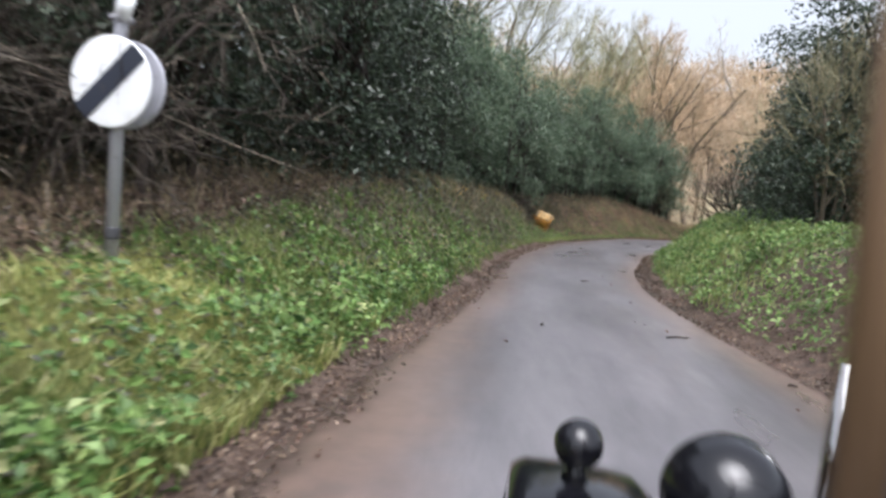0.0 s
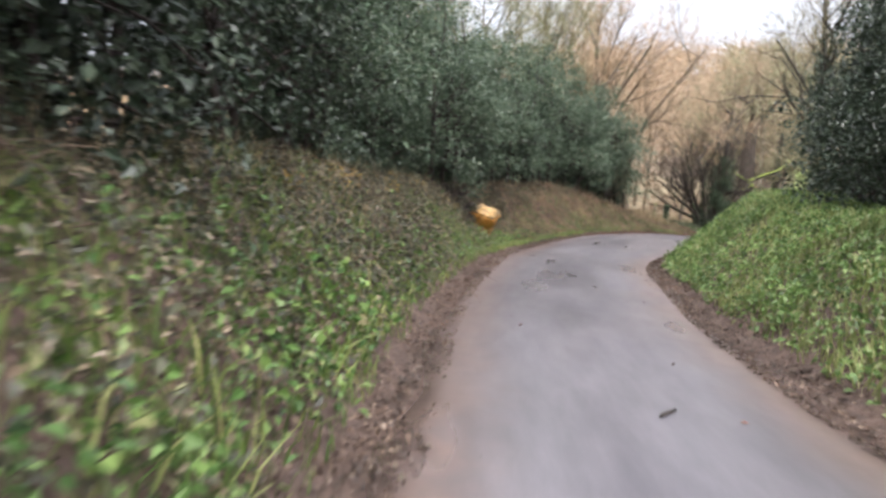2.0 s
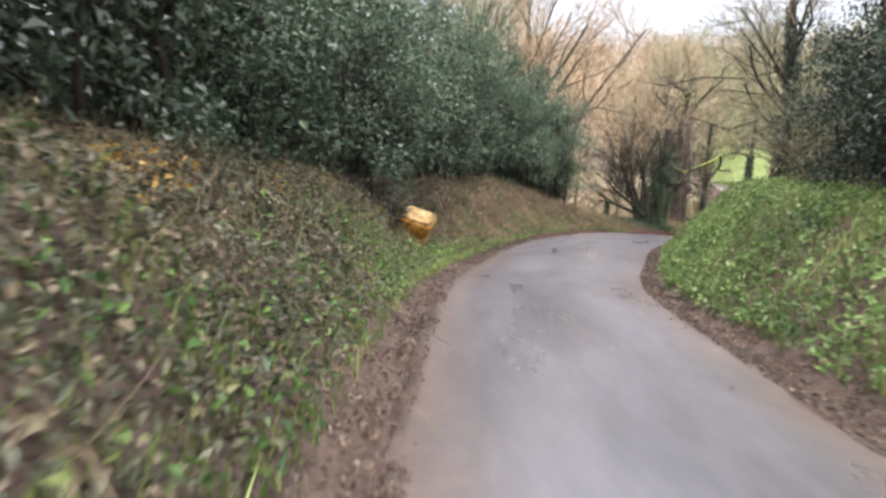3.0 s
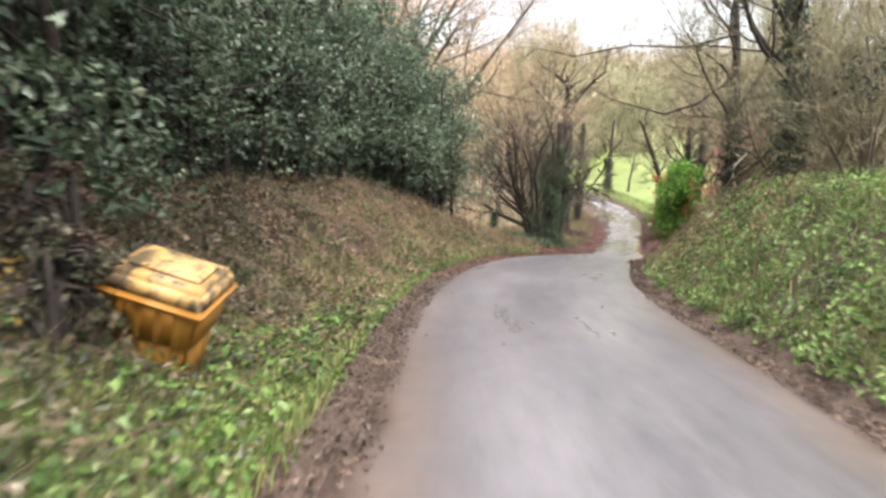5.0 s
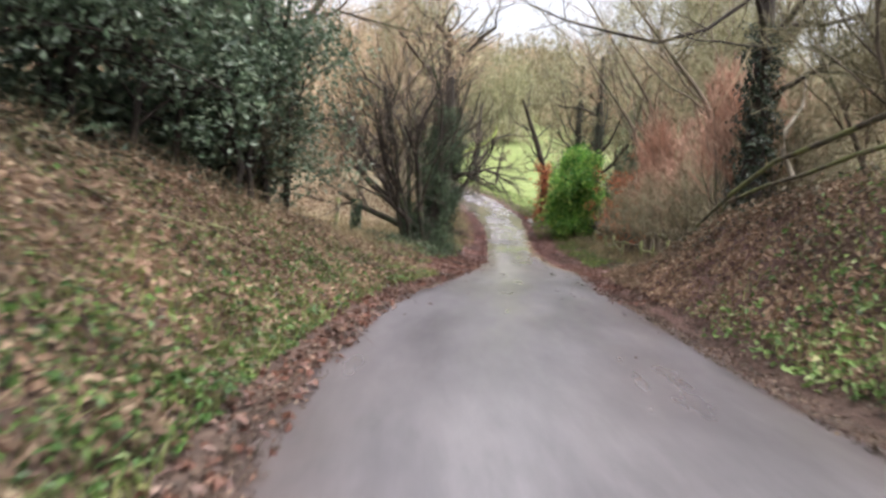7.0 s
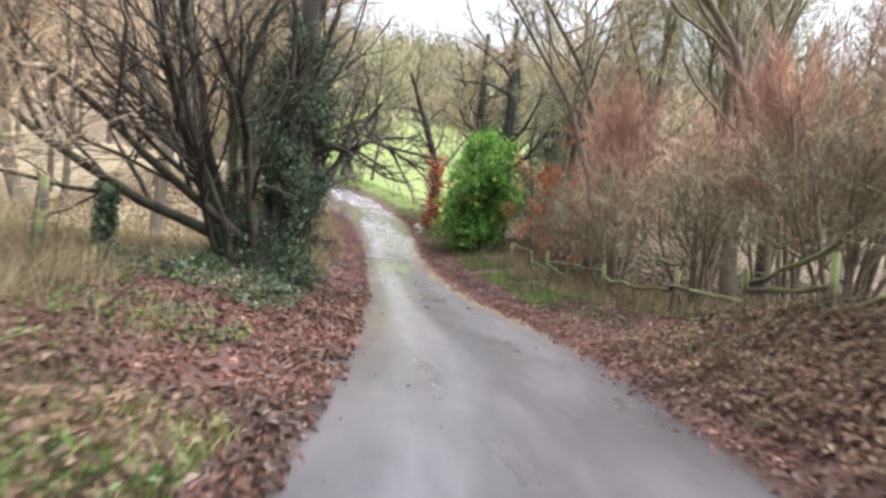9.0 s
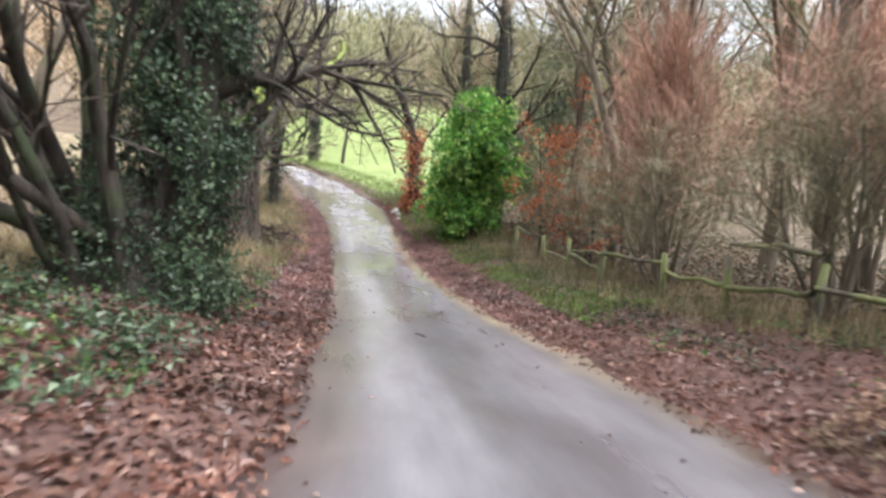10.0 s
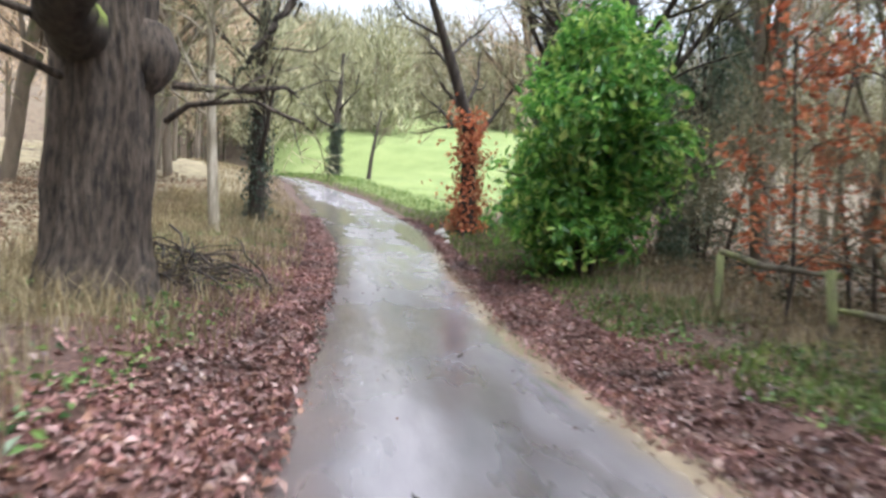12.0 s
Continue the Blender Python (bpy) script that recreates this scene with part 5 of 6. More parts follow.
def beech_sapling(seed, x, y, h, label):
    rng = np.random.default_rng(seed)
    out = []
    grow(rng, (0, 0, -0.1), (0, 0, 1), h, 0.03, 3, [0, 3, 4, 8], out, 0.95, -0.05, 0.1, 0.1, 0.4)
    e = tagged(empty("beech_sapling", (x, y, land1(x, y))), label, "sapling", "rust-leaved beech saplings")
    piece("stem", tube_mesh("stem", with_sides(out, lambda lv: True), M_BARK), e)
    tw = [p for p, r, lv in out if lv == 0]
    P = np.concatenate([t[0] + (t[1] - t[0]) * rng.uniform(0.2, 1, (6, 1)) + rng.normal(size=(6, 3)) * 0.08 for t in tw])
    piece("foliage", leaves("foliage", P, rng.normal(size=P.shape) + np.array([0, 0, 0.8]), 0.12, M_RUST, rng, 0.6), e)


for k, (bx, by, h) in enumerate(((33.8, 48.4, 3.6), (34.2, 47.5, 3.2), (33.6, 46.7, 2.4), (35.3, 47.9, 4.4))):
    beech_sapling(70 + k, bx, by, h, "young beech holding rust-orange dead leaves")


# ---- road sign ----
def road_sign():
    x, y, base = -2.27, 4.47, land1(-2.27, 4.47)
    e = tagged(empty("road_sign", (x, y, base), -11), "round white sign with dark diagonal band on grey steel post", "road sign")
    part("post", lathe([(0.045, -0.3), (0.045, 2.75), (0.03, 2.78)], 16), M_GALV, e)
    part("tape", lathe([(0.048, 0.30), (0.05, 0.31), (0.05, 0.37), (0.048, 0.38)], 16), M_TAPE, e, "dark band round the post")
    up = 1.68 - base
    for nm, off, r, m in (("front_plate", -0.075, 0.3, M_WHITE), ("back_plate", 0.075, 0.3, M_GALV)):
        part(nm, moved(lathe([(r - 0.012, -0.012), (r, -0.006), (r, 0.006), (r - 0.012, 0.012)], 48), pose(0, off, up, 90)), m, e, shade=False)
    bar = block(0.585, 0.006, 0.135, (0, 0, 0), 0)
    part("diagonal_band", moved(bar, pose(0, -0.0905, up, 0, -45, 0)), M_SIGNBLACK, e, "dark diagonal band", False)
    for dz in (-0.12, 0.12):
        part("clamp", moved(block(0.12, 0.13, 0.03, (0, 0, 0), 0.006), pose(0, 0, up + dz)), M_GALV, e)
    part("top_plate", moved(block(0.13, 0.02, 0.2, (0.07, -0.05, 0), 0.01), pose(0, 0, 2.2 - base, 0, 18, 0)), M_WHITE, e, "small white bent plate")
    part("top_clamp", block(0.11, 0.12, 0.04, (0, 0, 2.1 - base), 0.006), M_GALV, e)


road_sign()


# ---- grit bin ----
def taper_box(w0, d0, w1, d1, h, bevel=0.05, seg=3):
    bm = bmesh.new()
    lo = [bm.verts.new((sx * w0 / 2, sy * d0 / 2, 0)) for sx, sy in ((-1, -1), (1, -1), (1, 1), (-1, 1))]
    hi = [bm.verts.new((sx * w1 / 2, sy * d1 / 2, h)) for sx, sy in ((-1, -1), (1, -1), (1, 1), (-1, 1))]
    bm.faces.new(lo[::-1]), bm.faces.new(hi)
    for k in range(4):
        bm.faces.new((lo[k], lo[(k + 1) % 4], hi[(k + 1) % 4], hi[k]))
    bmesh.ops.bevel(bm, geom=bm.edges[:], offset=bevel, segments=seg, affect="EDGES")
    return bm


def grit_bin():
    x, y = 3.63, 25.5
    e = tagged(empty("grit_bin"), "weathered yellow grit bin with a dirty lid, leaning on the verge", "grit bin")
    e.matrix_basis = pose(x, y, land1(x, y) + 0.1, 13, 15, -27) @ Matrix.Diagonal((0.63, 0.75, 0.97, 1))
    body = part("body", moved(taper_box(0.9, 0.62, 1.0, 0.7, 0.33, 0.04), pose(0, 0, 0.29)), M_BIN, e)
    part("lower_body", moved(taper_box(0.72, 0.5, 0.8, 0.56, 0.42, 0.04), pose(0.03, 0, -0.1)), M_BIN, e)
    for k in (-0.3, -0.1, 0.1, 0.3):
        part("rib", moved(taper_box(0.06, 0.03, 0.08, 0.04, 0.26, 0.008, 1), pose(k, -0.325, 0.31, 5)), M_BIN, body)
    lid = part("lid", moved(taper_box(1.08, 0.8, 1.0, 0.7, 0.16, 0.045), pose(0, 0, 0.6)), M_BINLID, e, "yellow lid stained with dark grime and moss")
    part("lid_top", moved(taper_box(0.8, 0.46, 0.7, 0.38, 0.05, 0.02), pose(0, 0.02, 0.75)), M_BINLID, lid)
    part("lid_rim", moved(taper_box(1.11, 0.83, 1.1, 0.82, 0.05, 0.02), pose(0, 0, 0.585)), M_BIN, lid)
    for k in (-0.25, 0.25):
        part("foot", moved(taper_box(0.16, 0.46, 0.16, 0.46, 0.1, 0.02), pose(k, 0, -0.19)), M_BIN, e)


grit_bin()
for bx, by, k in ((2.95, 25.55, 0), (3.05, 25.05, 1), (2.6, 25.2, 2)):
    bush = evergreen("bramble_bush", 95 + k, (0.5, 0.45), 0.75, 1500, 70, 0.06, M_GCOVER if k else M_MUDLEAF, "low dark bramble bush against the grit bin", "bush", 4, skirt=-0.2, group="brambles by the grit bin")
    bush.matrix_basis = pose(bx, by, land1(bx, by) - 0.05, 0, 0, 70 * k)


# ---- fences ----
def fence_post(x, y, h, r, label, group, lean=0.0, ivy=False):
    rng = np.random.default_rng(int(abs(x * 31 + y * 17)))
    bm = block(2 * r, 2 * r, h + 0.4, (0, 0, (h - 0.4) / 2), 0.015)
    for v in bm.verts:
        v.co += Vector(rng.normal(size=3) * 0.006)
    ob = part("fence_post", bm, M_POST)
    ob.matrix_basis = pose(x, y, land1(x, y), lean, lean * 0.5, float(rng.uniform(0, 90)))
    return tagged(ob, label, "post", group)


for k, (px, py, ln) in enumerate(((12.2, 43.3, 3), (14.7, 44.2, -4), (17.2, 45.15, 3), (23.9, 49.8, 4))):
    fence_post(px, py, 1.15, 0.05, "weathered mossy wooden fence post on the leafy verge", "posts by the coppiced tree", ln)


def ivy_post(x, y, h):
    rng = np.random.default_rng(77)
    e = tagged(empty("ivy_post", (x, y, land1(x, y))), "short old post wrapped in ivy by the coppiced tree", "post")
    part("post", block(0.12, 0.12, h + 0.3, (0, 0, (h - 0.3) / 2), 0.02), M_POST, e)
    a, z = rng.uniform(0, 2 * np.pi, 900), rng.uniform(0, h + 0.05, 900)
    n = np.stack([np.cos(a), np.sin(a), 0.3 + 0 * a], 1)
    P = n * (0.08 + 0.1 * rng.uniform(0, 1, (900, 1))) * np.array([1, 1, 0]) + np.stack([0 * z, 0 * z, z], 1)
    piece("ivy", leaves("ivy", P, n + rng.normal(size=(900, 3)) * 0.4, 0.075, M_IVYTREE, rng, 0.75), e)


ivy_post(18.35, 45.9, 1.1)


def rail_fence():
    rng = np.random.default_rng(91)
    e = tagged(empty("rail_fence", (0, 0, 0)), "weathered mossy post-and-rail fence, some rails split and fallen", "fence")
    ss = np.arange(47.0, 62.6, 1.9)
    P = []
    for k, s in enumerate(ss):
        x, y = (float(a) for a in beside(s, 2.85 + 0.15 * math.sin(k * 2.1), 1))
        P.append(Vector((x, y, land1(x, y))))
        ob = part("post", moved(block(0.09, 0.09, 1.2, (0, 0, 0.28), 0.015), Matrix.Translation(P[-1]) @ pose(0, 0, 0, float(rng.normal() * 6), float(rng.normal() * 6), heading(s))), M_POST, e)
    for k in range(len(P) - 1):
        for h, dr in ((0.42, 0.08), (0.8, 0.1)):
            if rng.uniform() < 0.3:
                continue
            a, b = P[k] + Vector((0, 0, h + float(rng.normal()) * dr)), P[k + 1] + Vector((0, 0, h + float(rng.normal()) * dr))
            t = np.linspace(0, 1, 6)[:, None]
            pts = np.array(a) + (np.array(b) - np.array(a)) * t + rng.normal(size=(6, 3)) * 0.028
            piece("rail", tube_mesh("rail", [(pts, rng.uniform(0.032, 0.052, 6), 6)], M_POST), e)


rail_fence()


def fallen(name, pts, rads, material, label, ivy=False):
    pts = np.array(pts, float)
    e = tagged(piece(name, tube_mesh(name, [(pts, np.array(rads, float), 8)], material)), label, "branch")
    return e


def lay(s0, d0, h0, s1, d1, h1, side, n=7, wob=0.06, seed=0):
    rng = np.random.default_rng(seed)
    t = np.linspace(0, 1, n)
    x, y = beside(s0 + (s1 - s0) * t, d0 + (d1 - d0) * t, side)
    z = land(x, y) + h0 + (h1 - h0) * t
    return np.stack([x, y, z], 1) + rng.normal(size=(n, 3)) * wob


fallen("fallen_log", lay(45.0, 1.7, 0.1, 38.0, 3.0, 1.35, 1, seed=1), np.linspace(0.03, 0.055, 7), M_POST, "long mossy fallen trunk propped up the leafy bank")
fallen("fallen_log", lay(43.2, 1.9, 0.1, 37.5, 2.9, 0.8, 1, seed=2), np.linspace(0.025, 0.045, 7), M_POST, "fallen grey trunk lying on the leafy bank")
fallen("broken_branch", lay(41.3, 2.3, 0.4, 42.6, 3.2, 3.3, 1, seed=3, wob=0.09), np.linspace(0.05, 0.02, 7), M_PALE, "pale broken branch standing out of the bank")
for k, (s0, d0, s1, d1) in enumerate(((36.2, 1.2, 33.9, 2.0), (38.0, 1.0, 35.5, 1.5), (30.5, 1.7, 31.8, 1.3), (40.5, 2.2, 43.2, 1.6))):
    fallen("fallen_stick", lay(s0, d0, 0.12, s1, d1, 0.14, -1, seed=10 + k, wob=0.03), np.linspace(0.03, 0.015, 7), M_POST, "fallen dead stick lying on the bank")


def overhang(pts, rads, seed, label):
    rng = np.random.default_rng(seed)
    pts = np.array(pts, float)
    e = tagged(empty("overhanging_branch"), label, "branch")
    piece("stem", tube_mesh("stem", [(pts, np.array(rads, float), 6)], M_BARK), e)
    out = []
    for k in range(1, len(pts)):
        for q in range(2):
            d = unit(pts[k] - pts[k - 1]) + rng.normal(size=3) * 0.7
            grow(rng, pts[k], d, 0.9, 0.012, 2, [0, 4, 4], out, 0.6, 0.05, 0.2, 0.2, 0.6)
    tagged(piece("side_branch", tube_mesh("side_branch", with_sides(out, lambda lv: lv == 2), M_BARK), e), kind="stuff")
    tagged(piece("spray", twig_mesh("spray", out, M_TWIG), e), kind="stuff")


overhang([(20.4, 35.3, 4.6), (20.3, 35.6, 4.1), (19.6, 35.95, 3.5), (18.6, 36.3, 3.1), (18.45, 37.3, 3.4), (18.1, 38.1, 3.65), (17.8, 39.2, 4.2)], [0.05, 0.045, 0.04, 0.035, 0.03, 0.02, 0.01], 3, "long bare branch arching over the lane")
overhang([(20.4, 35.2, 5.6), (19.2, 36.2, 5.2), (18.0, 37.4, 5.3), (16.8, 38.6, 5.0), (15.9, 39.6, 5.3)], [0.05, 0.04, 0.03, 0.02, 0.01], 4, "bare branch reaching over the lane")


# ---- ground cover ----
def scatter(rng, count, s0, s1, d0, d1, side, bias=1.0):
    s = rng.uniform(s0, s1, count)
    d = d0 + (d1 - d0) * rng.uniform(0, 1, count) ** bias
    x, y = beside(s, d, side)
    return s, d, np.stack([x, y, np.where(d < 0.1, np.maximum(land(x, y), np.interp(s, S, ROADZ) + 0.012), land(x, y))], 1)


def slope_normal(P):
    e = 0.15
    zx = land(P[:, 0] + e, P[:, 1]) - land(P[:, 0] - e, P[:, 1])
    zy = land(P[:, 0], P[:, 1] + e) - land(P[:, 0], P[:, 1] - e)
    return unit(np.stack([-zx / (2 * e), -zy / (2 * e), np.ones(len(P))], 1))


def cover(name, seed, count, s0, s1, d0, d1, side, material, size, lift, label, keep=None, bias=1.0, flat=0.5, aspect=0.6):
    rng = np.random.default_rng(seed)
    s, d, P = scatter(rng, count, s0, s1, d0, d1, side, bias)
    if keep is not None:
        w = rng.uniform(0, 1, count) < keep(s, d, P)
        P = P[w]
    N = slope_normal(P)
    mound = 0.35 + 0.65 * np.clip(0.5 + 0.8 * hash_noise(P[:, 0], P[:, 1], 3.1), 0, 1)
    P = P + N * (lift * mound * rng.uniform(0.05, 1, len(P)))[:, None]
    ob = piece(name, leaves(name, P, N + rng.normal(size=P.shape) * flat, size, material, rng, aspect))
    return tagged(ob, label, "plants", kind="stuff")


def patch(lo, hi, sc=0.9, off=0.0):
    return lambda s, d, P: np.clip((hash_noise(P[:, 0] + off, P[:, 1] + off, sc) - lo) / (hi - lo), 0, 1)


def fade(a, b):
    return lambda s, d, P: np.clip((d - a) / (b - a), 0.03, 1)


cover("nettle_bed", 101, 36000, -2, 26, 0.3, 1.9, -1, M_NETTLE, 0.08, 0.4, "bright green nettles and weeds on the lower bank",
      lambda s, d, P: np.interp(s, [-2, 6, 10, 14, 20, 26], [1, 1, 0.6, 0.22, 0.3, 0.6]) * np.interp(d, [0.2, 0.5, 1.0, 1.7], [0.4, 1, 0.55, 0.06]) * np.clip(0.65 + 0.9 * hash_noise(P[:, 0], P[:, 1], 1.6), 0.1, 1))
cover("nettle_bed", 147, 26000, -2, 11, 0.12, 2.0, -1, M_WEED, 0.075, 0.42, "broad bright nettle tops on the lower bank",
      lambda s, d, P: np.interp(s, [-2, 5, 9], [1, 1, 0.1]) * np.interp(d, [0.12, 0.45, 1.2, 2.0], [0.2, 1, 0.8, 0.1]) * np.clip(0.4 + 1.1 * hash_noise(P[:, 0], P[:, 1], 1.9), 0.0, 1))
cover("bank_ivy", 102, 80000, -2, 29, 0.35, 3.2, -1, M_GCOVER, 0.068, 0.34, "dark ivy and bramble leaves on the bank",
      lambda s, d, P: np.interp(s, [-2, 7, 14], [0.15, 0.35, 1]) * np.interp(d - np.interp(s, [18, 21, 29], [0, 0.8, 0.8]), [0.3, 0.8, 1.5], [0.2, 0.7, 1]))
cover("bramble_bank", 103, 42000, 25, 43, 0.3, 3.4, -1, M_DEAD, 0.075, 0.3, "brown dead bracken and bramble leaves on the bank",
      lambda s, d, P: np.interp(d, [0.3, 0.9, 1.6], [0.45, 0.6, 1]) * np.interp(s, [25, 30], [0.3, 1]))
cover("dead_bracken", 119, 5000, 1.5, 11, 1.9, 3.6, -1, M_MUDLEAF, 0.08, 0.4, "brown dead bracken and leaves under the thicket", lambda s, d, P: np.interp(d, [1.9, 2.4], [0.3, 1]))
cover("thicket_floor", 120, 9000, -3, 10.5, 3.4, 7.5, -1, M_GCOVER, 0.12, 1.5, "dark ivy and bramble scrub under the thicket")
cover("bank_weeds", 104, 36000, 25, 42, 0.2, 2.6, -1, M_NETTLE, 0.07, 0.2, "green weeds and rough grass at the foot of the bank",
      lambda s, d, P: np.interp(d, [0.2, 0.5, 1.3, 2.4], [0.5, 1, 0.6, 0.25]) * np.clip(0.6 + 0.8 * hash_noise(P[:, 0], P[:, 1], 1.3), 0.1, 1))
cover("hedge_undergrowth", 146, 11000, 6, 43, 4.2, 6.8, -1, M_IVY, 0.2, 2.4, "dark evergreen undergrowth beneath the hedge trees", flat=1.0)
cover("bank_crest_ivy", 105, 14000, 28, 42, 2.0, 3.6, -1, M_GCOVER, 0.08, 0.3, "ivy along the crest of the bank")
cover("yellow_leaf_patch", 106, 3600, 14.0, 24.0, 1.7, 2.5, -1, M_YELLOW, 0.065, 0.3, "yellow autumn leaves on a shrub at the top of the bank", patch(0.0, 0.45, 1.4))
cover("verge_plants", 143, 62000, 6, 38, 0.12, 3.8, 1, M_WEED, 0.08, 0.28, "bright leafy green weeds on the bank",
      lambda s, d, P: np.interp(s, [6, 11, 33, 38], [0.1, 1, 0.9, 0.15]) * np.clip(0.7 + 0.7 * hash_noise(P[:, 0], P[:, 1], 1.3), 0.1, 1) * np.clip((d - np.interp(s, [14, 20], [0.4, 0.12])) / 0.2, 0, 1))
cover("verge_plants", 107, 26000, -2, 37, 0.2, 3.4, 1, M_WEED, 0.075, 0.34, "bright green weeds and grass on the bank",
      lambda s, d, P: np.interp(s, [-2, 10, 14, 30, 37], [0.8, 1, 0.5, 0.5, 0.3]))
cover("verge_ivy", 108, 22000, -2, 48, 0.5, 4.0, 1, M_GCOVER, 0.08, 0.3, "ivy and bramble on the bank", lambda s, d, P: np.clip((d - 0.5) / 1.5, 0.03, 1) * np.interp(s, [8, 13, 33, 38], [1, 0.12, 0.12, 1]))
cover("leafy_bank", 109, 34000, 29, 48, 0.3, 3.6, 1, M_DEAD, 0.08, 0.22, "brown dead leaves and bracken on the bank", lambda s, d, P: np.interp(s, [29, 34], [0.1, 1]) * np.interp(d, [0.3, 1.0], [0.6, 1]))
cover("leaf_litter", 110, 56000, 32, 78, -0.25, 3.6, -1, M_FALLEN, 0.09, 0.06, "damp red-brown fallen leaves on the verge",
      lambda s, d, P: np.interp(s, [32, 36, 42, 66, 76], [0.2, 0.8, 1, 0.8, 0.2]) * np.where((s > 51) | (s < 39), np.interp(d, [-0.25, 0, 0.9, 1.5], [0.1, 1, 0.9, 0.12]), np.interp(d, [-0.25, 0, 2.2, 3.4], [0.1, 0.9, 1, 0.3])), flat=0.35)
cover("leaf_litter", 111, 45000, 40, 80, -0.35, 3.0, 1, M_FALLEN, 0.075, 0.07, "damp red-brown fallen leaves on the verge", lambda s, d, P: np.interp(d, [-0.35, -0.12, 0.1, 1.3, 2.6], [0.05, 0.4, 1, 0.8, 0.25]), flat=0.35)
cover("leaf_litter", 141, 26000, 53, 78, -0.2, 2.2, -1, M_PINKLEAF, 0.075, 0.08, "damp purple-brown fallen leaves beside the lane", lambda s, d, P: np.interp(s, [53, 57], [0.2, 1]) * np.interp(d, [-0.2, 0, 0.9, 1.5, 2.2], [0.1, 1, 0.9, 0.2, 0.03]), flat=0.35)
cover("leaf_litter", 142, 16000, 53, 78, -0.2, 1.6, 1, M_PINKLEAF, 0.075, 0.08, "damp purple-brown fallen leaves beside the lane", lambda s, d, P: np.interp(s, [53, 57], [0.2, 1]) * np.interp(d, [-0.2, 0, 0.9, 1.6], [0.1, 1, 0.8, 0.1]), flat=0.35)
cover("leaf_litter", 112, 36000, 0, 44, -0.22, 0.65, -1, M_MUDLEAF, 0.042, 0.035, "dark damp leaf litter along the road edge", lambda s, d, P: np.interp(d + 0.16 * hash_noise(P[:, 0], P[:, 1], 1.7), [-0.22, 0.0, 0.4, 0.65], [0.1, 0.9, 1, 0.25]), flat=0.35)
cover("leaf_litter", 113, 24000, 0, 42, -0.2, 0.5, 1, M_MUDLEAF, 0.042, 0.035, "dark damp leaf litter along the road edge", flat=0.3)
cover("verge_weeds", 144, 13000, 47.5, 57.0, 0.75, 3.6, -1, M_IVYTREE, 0.085, 0.32, "low dark ivy and nettles round the foot of the coppiced tree", lambda s, d, P: np.interp(d, [0.75, 1.3, 3.6], [0.1, 1, 0.6]) * np.interp(s, [54, 57], [1, 0.2]) * np.clip(0.6 + 0.9 * hash_noise(P[:, 0], P[:, 1], 1.5), 0, 1))
cover("verge_weeds", 114, 18000, 43, 80, 0.9, 4.0, -1, M_NETTLE, 0.075, 0.14, "patches of low green weeds among the fallen leaves", patch(-0.25, 0.4, 0.9, 3.0))
cover("verge_weeds", 149, 9000, 41, 60, 1.1, 3.4, 1, M_GCOVER, 0.075, 0.16, "olive-green weeds and bramble on the low bank", patch(-0.45, 0.2, 1.1, 2.0))
cover("verge_weeds", 115, 15000, 46, 82, 0.9, 4.0, 1, M_NETTLE, 0.075, 0.14, "patches of low green weeds among the fallen leaves", patch(-0.3, 0.4, 0.9, 7.0))


def grass(name, seed, count, s0, s1, d0, d1, side, material, height, lean, label, keep=None, width=0.006):
    rng = np.random.default_rng(seed)
    s, d, P = scatter(rng, count, s0, s1, d0, d1, side)
    if keep is not None:
        P = P[rng.uniform(0, 1, count) < keep(s, d, P)]
    return tagged(piece(name, blades(name, P, height, width, lean, material, rng)), label, "grass", kind="stuff")


grass("verge_grass", 121, 9000, -2, 30, 0.2, 1.6, -1, M_GRASS, 0.15, 0.8, "green grass tufts on the lower bank")
grass("verge_grass", 122, 28000, 19, 31, 0.25, 2.0, -1, M_LIME, 0.13, 0.8, "short bright grass round the grit bin", lambda s, d, P: np.interp(s, [19, 22, 28, 31], [0.2, 1, 1, 0.3]) * np.interp(d, [0.25, 0.6, 1.4, 2.0], [0.5, 1, 0.8, 0.15]), 0.008)
cover("verge_weeds", 145, 15000, 19, 31, 0.3, 2.0, -1, M_WEED, 0.06, 0.1, "small bright green weeds in the short grass", lambda s, d, P: np.interp(d, [0.3, 0.6, 1.4, 2.0], [0.4, 1, 0.7, 0.1]))
grass("verge_grass", 123, 30000, 9, 38, 0.25, 3.6, 1, M_LIME, 0.24, 0.8, "long bright green grass on the bank", lambda s, d, P: np.interp(s, [29, 33, 38], [1, 0.35, 0.1]) * np.clip(0.7 + 0.7 * hash_noise(P[:, 0], P[:, 1], 1.2), 0.15, 1), 0.008)
grass("verge_grass", 131, 16000, -2, 7.5, 0.3, 2.0, -1, M_LIME, 0.2, 0.8, "yellow-green grass round the sign", lambda s, d, P: np.clip(0.7 + 0.9 * hash_noise(P[:, 0], P[:, 1], 1.2), 0.1, 1), 0.008)
grass("verge_grass", 132, 18000, 0.8, 4.6, 0.25, 1.9, -1, M_YGRASS, 0.19, 0.9, "yellow-green tussock grass by the sign", lambda s, d, P: np.clip(0.7 + 0.9 * hash_noise(P[:, 0], P[:, 1], 1.2), 0.1, 1), 0.009)
grass("verge_grass", 148, 9000, 1, 16, 0.3, 2.2, -1, M_GRASS, 0.3, 1.1, "feathery green grass and fern among the nettles", lambda s, d, P: np.interp(s, [1, 5, 12, 16], [0.2, 1, 0.8, 0.1]) * np.clip(0.5 + hash_noise(P[:, 0], P[:, 1], 1.5), 0.05, 1), 0.009)
